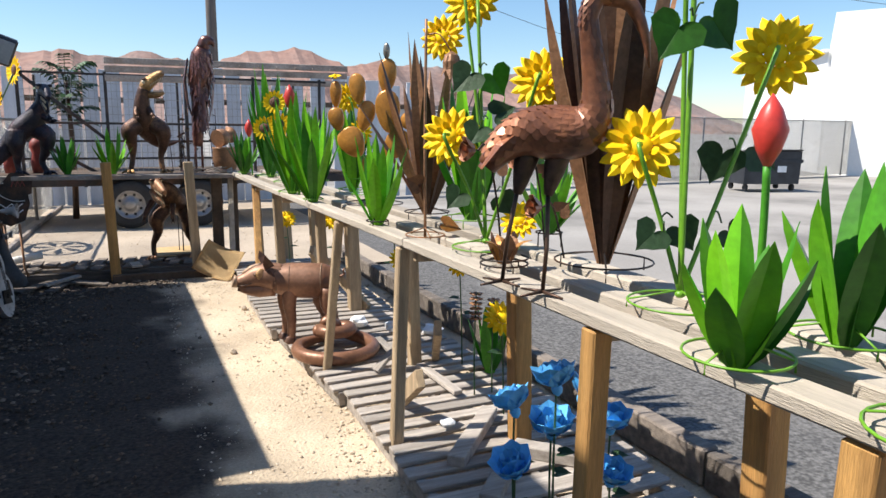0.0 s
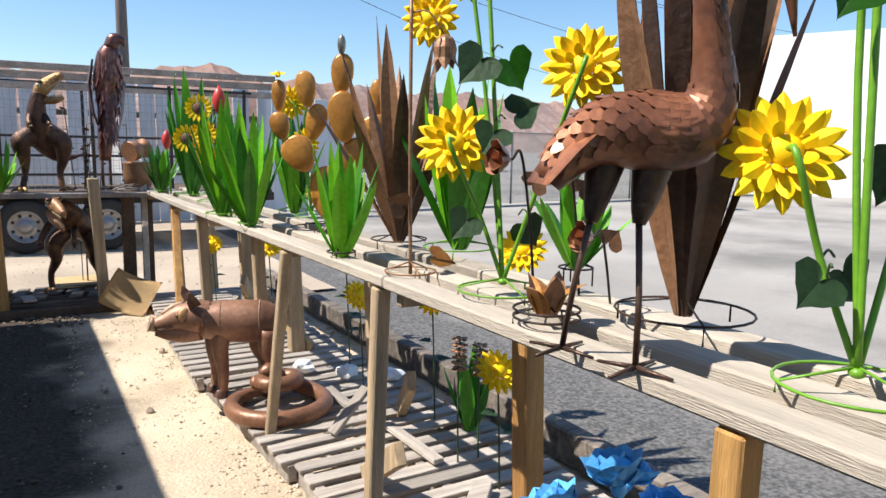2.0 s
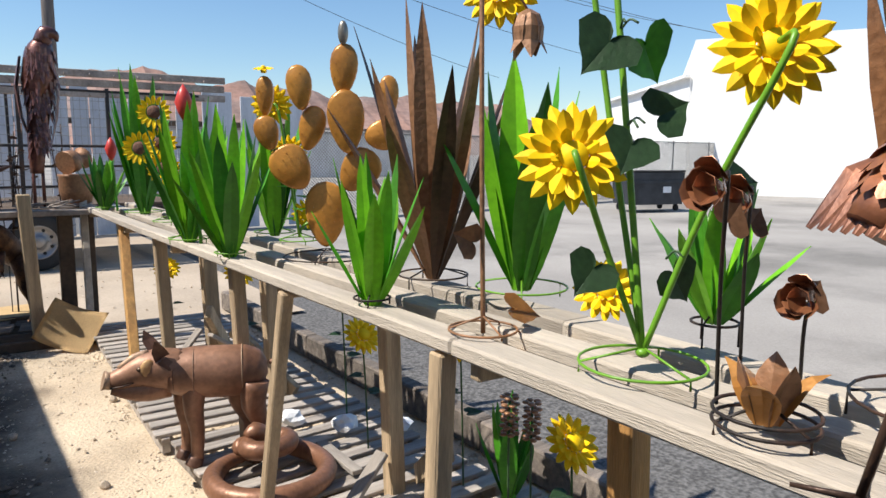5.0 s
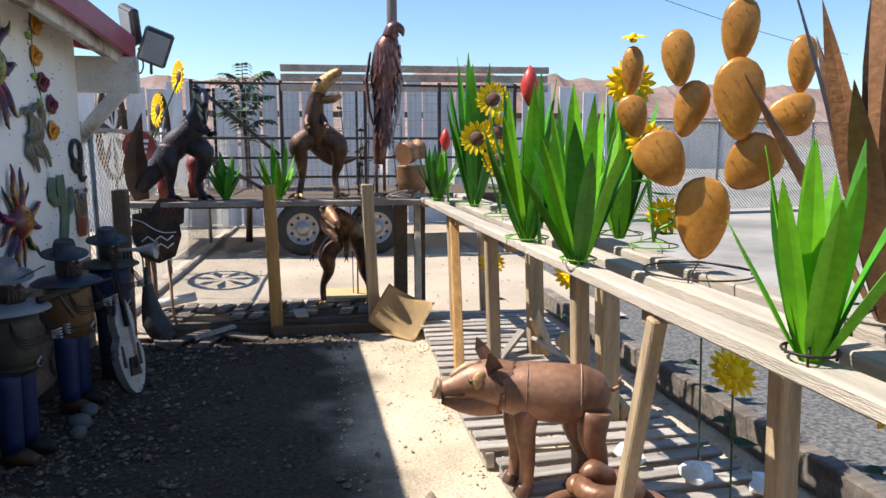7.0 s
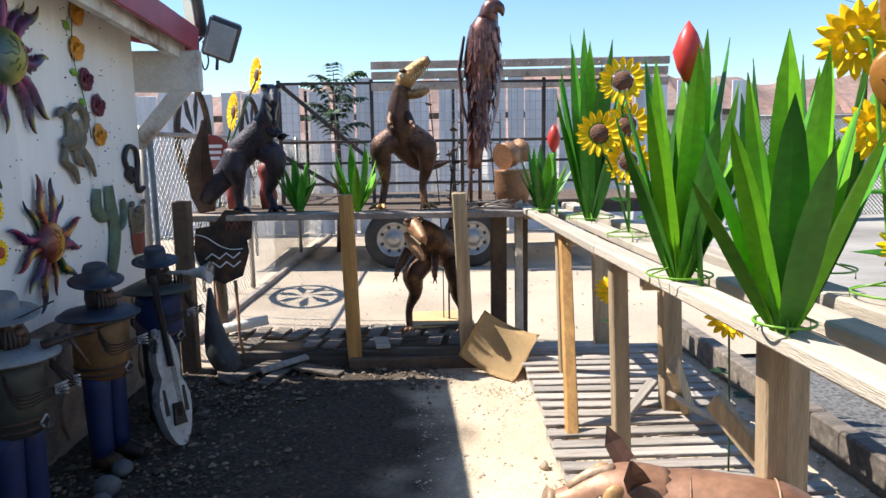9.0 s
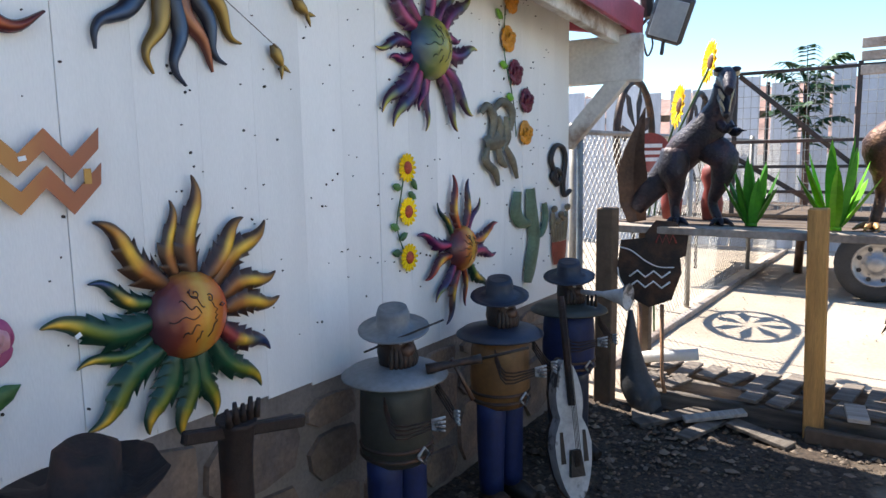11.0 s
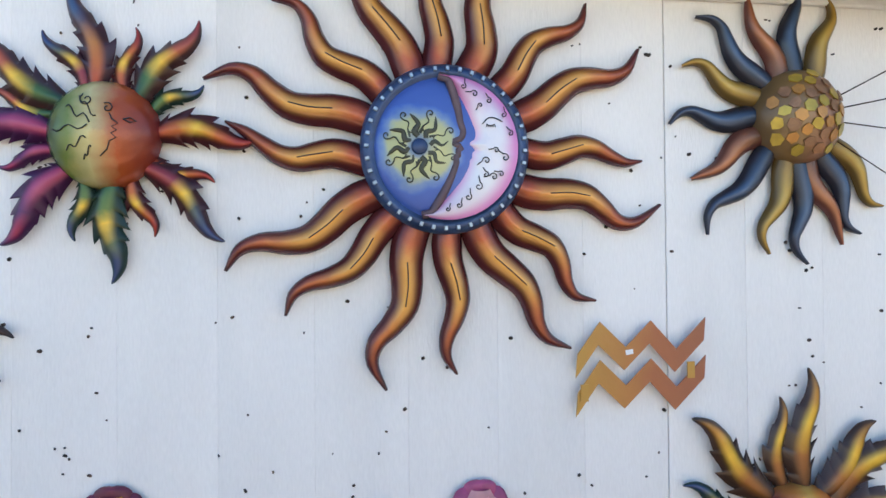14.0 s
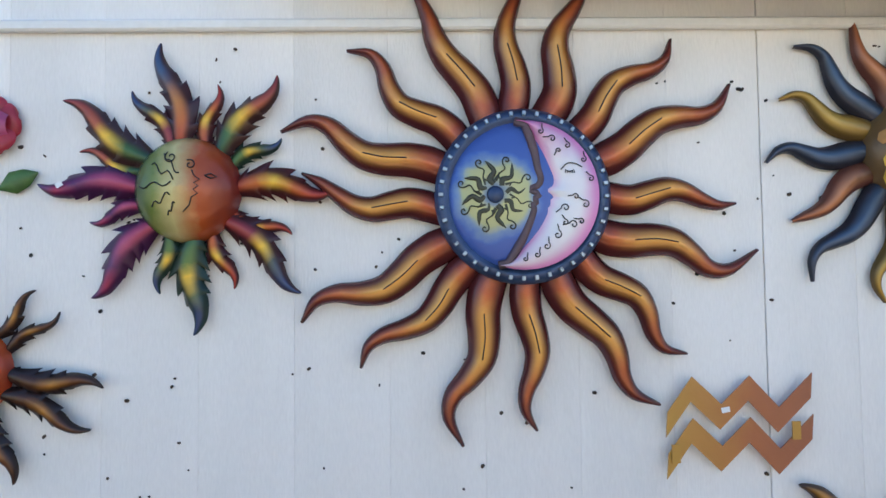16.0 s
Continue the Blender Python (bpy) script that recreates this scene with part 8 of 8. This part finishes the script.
ob = thing("pansy_spray", "spray of orange and red painted metal pansies", "wall ornament", on_wall(3.92, 0.97))
for x, y, r, a, b in ((-0.11, 0.12, 0.062, M_CRIM, M_ORFL), (0.018, -0.09, 0.06, M_CRIM, M_ORFL)):
    wall_rose(ob, x, y, r, a, b, "pansy_bloom")
for x, y, a, L in ((-0.11, 0.04, 2.9, 0.09), (0.06, 0.01, 2.0, 0.09), (-0.02, -0.05, 0.5, 0.10), (-0.14, -0.05, 2.2, 0.09), (0.13, -0.04, 0.3, 0.09)):
    wall_leaf(ob, x, y, a, L)
vine(ob, [(-0.07, 0.06), (-0.05, 0.0), (-0.06, -0.2)])
vine(ob, [(0.13, 0.09), (0.12, 0.02), (0.05, -0.08), (-0.02, -0.22)])
ob = thing("red_rose_spray", "red painted metal rose with a green leaf", "wall ornament", on_wall(3.42, 1.905))
wall_rose(ob, 0.0, 0.02, 0.06, mat("red_rose_paint", (0.35, 0.02, 0.04), 0.4, 0, 0.2, 12, 60, 0.06), M_ROSEOUT)
wall_leaf(ob, 0.02, -0.10, 0.4, 0.08)
vine(ob, [(0, -0.03), (0.01, -0.1), (-0.02, -0.2)])


def daisy(parent, x, y, r, petalm, discm, n=16):
    bm = bmesh.new()
    for k in range(n):
        round_petal(bm, k * 2 * math.pi / n, r * 0.4, r, r * 0.16, 0.006, 0.014)
    o = part("bloom", bm, petalm, parent, recalc=False)
    o.location = (x, y, 0)
    bm = bmesh.new()
    dome(bm, r * 0.48, 0.012, 0.016, seg=16)
    part("disc", bm, discm, o, recalc=False)


M_REDDISC = mat("red_orange_disc", (0.42, 0.06, 0.02), 0.6, 0, 0.3, 30, 120, 0.4)
ob = thing("daisy_vine", "upright vine of yellow painted metal sunflowers", "wall ornament", on_wall(6.12, 1.165))
for y in (0.16, 0.0, -0.17):
    daisy(ob, 0.02, y, 0.052, M_YELLOW, M_REDDISC)
vine(ob, [(0.0, 0.12), (-0.02, 0.05), (-0.045, -0.05), (0.0, -0.16)])
for x, y, a in ((-0.01, 0.085, 2.9), (0.03, 0.07, -0.5), (-0.03, -0.06, 2.8), (-0.03, -0.10, 0.4), (-0.02, -0.15, 3.0), (0.05, 0.12, -0.9)):
    wall_leaf(ob, x, y, a, 0.055)
ob = thing("flower_vine", "upright vine of orange and crimson painted metal flowers", "wall ornament", on_wall(7.0, 1.72))
for x, y, mm in ((-0.05, 0.33, M_ORFL), (-0.08, 0.16, M_ORFL), (-0.01, 0.02, M_CRIM), (0.10, -0.10, M_CRIM), (0.09, -0.25, M_ORFL)):
    wall_rose(ob, x, y, 0.058, mm, mm, "bloom")
vine(ob, [(-0.10, 0.30), (-0.11, 0.1), (-0.03, -0.1), (0.0, -0.27)])
for x, y, a in ((-0.12, 0.24, 2.6), (-0.08, 0.04, 3.0), (-0.02, -0.10, 2.9), (-0.02, -0.22, 2.7)):
    wall_leaf(ob, x, y, a, 0.07, M_LIME)

# dancing desert figure, cactus, zodiac loop, potted cactus: dark cut metal
ob = thing("flute_cutout", "dark bronze cut-metal ornament of curved bands", "wall ornament", on_wall(6.81, 1.43, 0.01) @ Matrix.Diagonal((1.5, 0.9, 1, 1)))
for k, pts in enumerate((((-0.10, 0.12), (-0.06, 0.16), (-0.02, 0.10), (-0.05, -0.02)), ((-0.03, 0.14), (0.03, 0.19), (0.09, 0.15), (0.08, 0.05)), ((0.0, 0.12), (0.02, 0.05), (0.0, -0.02)),
                         ((0.05, 0.12), (0.06, 0.02), (0.03, -0.05)), ((-0.08, -0.02), (0.0, 0.0), (0.07, 0.0)), ((0.04, -0.02), (0.09, -0.10), (0.12, -0.19)), ((-0.06, -0.02), (-0.07, -0.10), (-0.02, -0.15), (0.0, -0.22)), ((0.0, -0.04), (0.02, -0.1), (0.05, -0.13)))):
    bm = bmesh.new()
    relief(bm, pts, [0.012 if k != 4 else 0.03] + [0.022 if k != 4 else 0.05] * (len(pts) - 2) + [0.010], 0.012, 0.01)
    part("band", bm, M_BRONZE, ob, recalc=False)
ob = thing("cactus_cutout", "faded green cut-metal saguaro with a curved root", "wall ornament", on_wall(7.14, 0.985, 0.012) @ Matrix.Diagonal((1.5, 1, 1, 1)))
for pts, hw in ((((0.0, 0.22), (0.01, 0.10), (0.03, -0.02), (0.0, -0.16), (-0.02, -0.24)), 0.04), (((-0.09, 0.21), (-0.10, 0.12), (-0.07, 0.07), (-0.01, 0.05)), 0.034), (((0.10, 0.14), (0.11, 0.06), (0.08, -0.01), (0.03, -0.03)), 0.016)):
    bm = bmesh.new()
    relief(bm, pts, [hw * 0.7] + [hw] * (len(pts) - 2) + [hw * 0.6], 0.022, 0.0)
    part("cactus_arm", bm, M_CACT, ob, recalc=False)
ob = thing("loop_sign", "black cut-metal zodiac loop sign", "wall ornament", on_wall(7.49, 1.28, 0.014) @ Matrix.Diagonal((1.9, 1.08, 1, 1)))
bm = bmesh.new()
body(bm, [(-0.015, -0.06, 0), (-0.05, -0.03, 0), (-0.03, 0.01, 0), (0.01, -0.02, 0), (-0.02, -0.065, 0), (-0.04, 0.0, 0), (-0.06, 0.06, 0), (-0.03, 0.12, 0), (0.02, 0.11, 0), (0.035, 0.05, 0), (0.02, -0.06, 0), (0.03, -0.12, 0), (0.07, -0.10, 0)], [0.012] * 13, 8, 4)
part("loop", bm, M_INK, ob)
ob = thing("potted_cactus_cutout", "cut-metal cactus in a dark red pot", "wall ornament", on_wall(7.485, 0.945, 0.012) @ Matrix.Diagonal((2.0, 1.1, 1, 1)))
bm = bmesh.new()
relief(bm, [(0, -0.14), (0, -0.09), (0, -0.03)], [0.035, 0.042, 0.048], 0.02, 0.0)
part("pot", bm, M_POTRED, ob, recalc=False)
for x, h in ((-0.03, 0.11), (0.0, 0.08), (0.03, 0.11), (0.015, 0.06), (-0.015, 0.05)):
    bm = bmesh.new()
    relief(bm, [(x, -0.03), (x * 1.3, h * 0.5), (x * 1.4, h)], [0.010, 0.013, 0.008], 0.014, 0.0)
    ball(bm, (x * 1.4, h + 0.018, 0.012), (0.018, 0.018, 0.01), seg=10, rings=6)
    part("cactus_stalk", bm, M_BRONZE, ob, recalc=False)


# ---------- barrel-bodied band statues along the wall ----------
M_JEAN = mat("blue_painted_barrel", (0.004, 0.014, 0.075), 0.6, 0.1, 0.25, 8, 60, 0.1)
M_BUFF = mat("tan_painted_barrel", (0.15, 0.075, 0.025), 0.5, 0.1, 0.25, 8, 60, 0.1)
M_GREYV = mat("grey_green_vest", (0.04, 0.041, 0.034), 0.5, 0.15, 0.25, 8, 60, 0.1)
M_HATPALE = mat("pale_grey_hat", (0.19, 0.195, 0.20), 0.5, 0.15, 0.2, 8, 60, 0.1)
M_HATBLUE = mat("dark_blue_hat", (0.018, 0.025, 0.045), 0.45, 0.1, 0.2, 8, 60, 0.1)
M_HATRUST = mat("rust_black_sheet", (0.024, 0.014, 0.011), 0.7, 0.2, 0.4, 7, 60, 0.3, (0.085, 0.032, 0.017), (0.48, 0.66))
M_GREYTAPER = mat("worn_grey_paint", (0.045, 0.047, 0.052), 0.6, 0.1, 0.3, 7, 60, 0.2)
M_BASSW = mat("white_instrument_front", (0.40, 0.39, 0.38), 0.5, 0, 0.2, 14, 60, 0.1, (0.06, 0.055, 0.055), (0.50, 0.55))


def band_statue(x, y, rz, torso, legs, hat, brim, label, instrument):
    mats = [torso, legs, hat, M_IRON, brim, M_BASSW, M_RUSTDARK]
    bm = bmesh.new()
    for sy in (-1, 1):
        body(bm, [(0, sy * 0.052, 0.43), (0, sy * 0.056, 0.24), (0.005, sy * 0.058, 0.07)], [0.058, 0.053, 0.046], 12, 3, mi=1)
        body(bm, [(-0.03, sy * 0.06, 0.04), (0.05, sy * 0.065, 0.045), (0.12, sy * 0.07, 0.028)], [0.036, 0.04, 0.024], 8, 3, mi=3)
    lathe(bm, [(0.095, 0.41), (0.112, 0.43), (0.116, 0.52), (0.112, 0.62), (0.105, 0.685)], 22, mi=0)
    for z in (0.432, 0.462, 0.68):
        lathe(bm, [(0.113, z), (0.119, z + 0.004), (0.119, z + 0.010), (0.113, z + 0.014)], 22, mi=3)
    tube(bm, [(0.120, -0.024, 0.452), (0.126, 0, 0.478), (0.120, 0.024, 0.452), (0.126, 0, 0.426), (0.120, -0.024, 0.452)], 0.005, 6, mi=5)
    lathe(bm, [(0.06, 0.712), (0.14, 0.700), (0.168, 0.682), (0.169, 0.688), (0.14, 0.707), (0.06, 0.722)], 26, mi=4)
    # woven dark head with a beard of wires
    body(bm, [(0, 0, 0.705), (0.008, 0, 0.76), (0.0, 0, 0.835)], [0.048, 0.060, 0.050], 12, 3, mi=3)
    ball(bm, (0.055, 0.0, 0.772), (0.026, 0.030, 0.024), seg=8, rings=6, mi=6)
    ball(bm, (0.05, 0.022, 0.80), (0.010, 0.008, 0.008), seg=6, rings=4, mi=5)
    ball(bm, (0.05, -0.022, 0.80), (0.010, 0.008, 0.008), seg=6, rings=4, mi=5)
    for q in range(9):
        w = -0.9 + 0.225 * q
        body(bm, [(0.052 * math.cos(w), 0.052 * math.sin(w), 0.79), (0.068 * math.cos(w), 0.066 * math.sin(w), 0.74), (0.06 * math.cos(w), 0.06 * math.sin(w), 0.705)], [0.008, 0.010, 0.004], 5, 3, mi=3)
    lathe(bm, [(0.05, 0.832), (0.095, 0.826), (0.112, 0.832), (0.112, 0.837), (0.09, 0.832), (0.054, 0.842), (0.052, 0.885), (0.045, 0.905), (0.025, 0.898)], 22, mi=2, m=pose(0, 0, 0.83, 9, 7, 0) @ Matrix.Translation((0, 0, -0.83)))
    # rod arms and fingers
    for sy in (-1, 1):
        for q in range(4):
            body(bm, [(0.07, sy * 0.11, 0.655 - 0.012 * q), (0.13, sy * 0.12, 0.585 - 0.014 * q), (0.21, sy * 0.05, 0.60 - 0.008 * q)], [0.0032] * 3, 5, 3, mi=3)
            tube(bm, [(0.21, sy * 0.05, 0.60 - 0.008 * q), (0.245, sy * 0.03, 0.615 - 0.014 * q)], [0.007, 0.004], 5, mi=5)
    if instrument == "fiddle":
        body(bm, [(0.12, 0.02, 0.72), (0.18, 0.09, 0.735), (0.23, 0.15, 0.745)], [0.017, 0.010, 0.015], 10, 3, mi=3, squash=1.3)
        tube(bm, [(0.23, 0.15, 0.745), (0.32, 0.27, 0.77)], 0.005, 6, mi=3)
        tube(bm, [(0.02, -0.14, 0.79), (0.12, 0.10, 0.86)], 0.0035, 5, mi=3)
        tube(bm, [(0.17, 0.08, 0.75), (0.22, 0.12, 0.62)], 0.008, 5, mi=6)
    elif instrument == "bass":
        m = pose(0.16, 0.20, 0.29, 78, 0, 62)
        outline = [((0.080 * math.sin(w)) * (1 - 0.30 * math.exp(-((math.cos(w) - 0.15) / 0.2) ** 2)) * (1.0 if math.cos(w) < 0.15 else 0.82), -0.27 * math.cos(w)) for w in [2 * math.pi * k / 36 for k in range(36)]]
        plate(bm, [(px, -py) for px, py in outline][::-1], 0.07, mi=5, m=m)
        plate(bm, [(px * 1.07, -py * 1.03) for px, py in outline][::-1], 0.010, mi=3, m=m @ Matrix.Translation((0, 0, -0.012)))
        for sx in (-0.048, 0.048):
            plate(bm, [(sx - 0.010, -0.12), (sx + 0.010, -0.12), (sx + 0.006, 0.0), (sx - 0.006, 0.0)], 0.003, mi=3, m=m @ Matrix.Translation((0, 0, 0.0705)))
        tube(bm, [m @ Vector((0, 0.10, 0.085)), m @ Vector((0, 0.52, 0.07))], 0.014, 6, mi=3)
        for q in (-0.009, -0.003, 0.003, 0.009):
            tube(bm, [m @ Vector((q, -0.17, 0.08)), m @ Vector((q, -0.06, 0.108)), m @ Vector((q, 0.50, 0.088))], 0.0018, 4, mi=3)
        plate(bm, [(-0.03, -0.17), (0.03, -0.17), (0.02, -0.07), (-0.02, -0.07)], 0.02, mi=3, m=m @ Matrix.Translation((0, 0, 0.0705)))
    else:
        lathe(bm, [(0.010, -0.16), (0.012, 0.02), (0.034, 0.10), (0.058, 0.135), (0.046, 0.13), (0.010, 0.10)], 14, mi=5, m=pose(0.15, 0.02, 0.775, 0, 90, 15))
        for q in range(3):
            tube(bm, [(0.10 + 0.022 * q, 0.012, 0.775), (0.10 + 0.022 * q, 0.012, 0.72)], 0.007, 6, mi=3)
    return statue("barrel_band_statue", bm, mats, label, pose(x, y, 0, 0, 0, rz), "barrel-bodied band statues")


band_statue(-1.60, 5.77, -10, M_GREYV, M_JEAN, M_HATPALE, M_HATPALE, "pale-hatted barrel statue with a fiddle by the wall", "fiddle")
band_statue(-1.56, 6.38, -12, M_BUFF, M_JEAN, M_HATBLUE, M_HATBLUE, "dark-hatted barrel statue with an upright bass", "bass")
band_statue(-1.50, 6.90, -20, M_JEAN, M_HATBLUE, M_HATBLUE, M_GREYV, "blue barrel statue holding a trumpet", "trumpet")
# dark cross and hat at the row's near end
bm = bmesh.new()
body(bm, [(-1.50, 5.06, 0), (-1.50, 5.06, 0.42), (-1.50, 5.06, 0.70), (-1.495, 5.06, 0.80), (-1.49, 5.06, 0.845)], [0.05, 0.04, 0.036, 0.040, 0.046], 10, 3)
beam(bm, (-1.50, 4.93, 0.842), (-1.48, 5.25, 0.775), 0.022, 0.03, 0.004)
for k in range(5):
    tube(bm, [(-1.47, 5.025 + 0.018 * k, 0.84), (-1.465, 5.015 + 0.022 * k, 0.885 + 0.01 * (k % 2))], [0.010, 0.005], 5)
statue("dark_figure_post", bm, M_HATRUST, "dark rusted metal post with a crossbar by the wall", Matrix.Diagonal((1, 1, 0.945, 1)))
bm = bmesh.new()
lathe(bm, [(0.09, 0), (0.12, 0.3), (0.13, 0.58), (0.09, 0.72), (0.06, 0.84)], 18)
lathe(bm, [(0.06, 0.86), (0.12, 0.855), (0.175, 0.885), (0.178, 0.892), (0.12, 0.87), (0.085, 0.88), (0.078, 0.935), (0.05, 0.955), (0.02, 0.945)], 22)
for v in bm.verts:
    if v.co.z > 0.85:
        v.co += Vector((0.3, 0.6, 1.0)) * 0.035 * noise.noise(v.co * 9)
statue("hatted_barrel", bm, M_HATRUST, "dark rusted barrel ornament with a bent broad hat", pose(-1.47, 4.71, 0) @ Matrix.Diagonal((0.76, 0.80, 0.905, 1)))
# pale stones and boots at the wall's foot
for k, (x, y, s) in enumerate(((-1.46, 6.10, 0.055), (-1.46, 6.26, 0.045), (-1.43, 5.98, 0.04))):
    bm = bmesh.new()
    bmesh.ops.create_icosphere(bm, subdivisions=2, radius=s)
    for v in bm.verts:
        v.co *= 1 + 0.3 * noise.noise(v.co * 9 + Vector((k, 3, 0)))
        v.co.z = v.co.z * 0.8 + s * 0.6
    o = tagged(part("boulder", bm, mat("grey_boulder", (0.11, 0.11, 0.115), 0.85, 0, 0.2, 8, 60, 0.4), smooth=True), "smooth grey stone at the foot of the statues", "stone", "grey stones")
    o.matrix_basis = pose(x, y, 0)
# grey seal-like ornament by the corner post
bm = bmesh.new()
body(bm, [(-1.30, 7.60, 0.02), (-1.36, 7.62, 0.05), (-1.43, 7.64, 0.15), (-1.46, 7.65, 0.32), (-1.47, 7.65, 0.54)], [0.04, 0.085, 0.085, 0.05, 0.012], 12, 4)
statue("grey_tapered_statue", bm, M_GREYTAPER, "grey tapered metal statue beside the corner post")
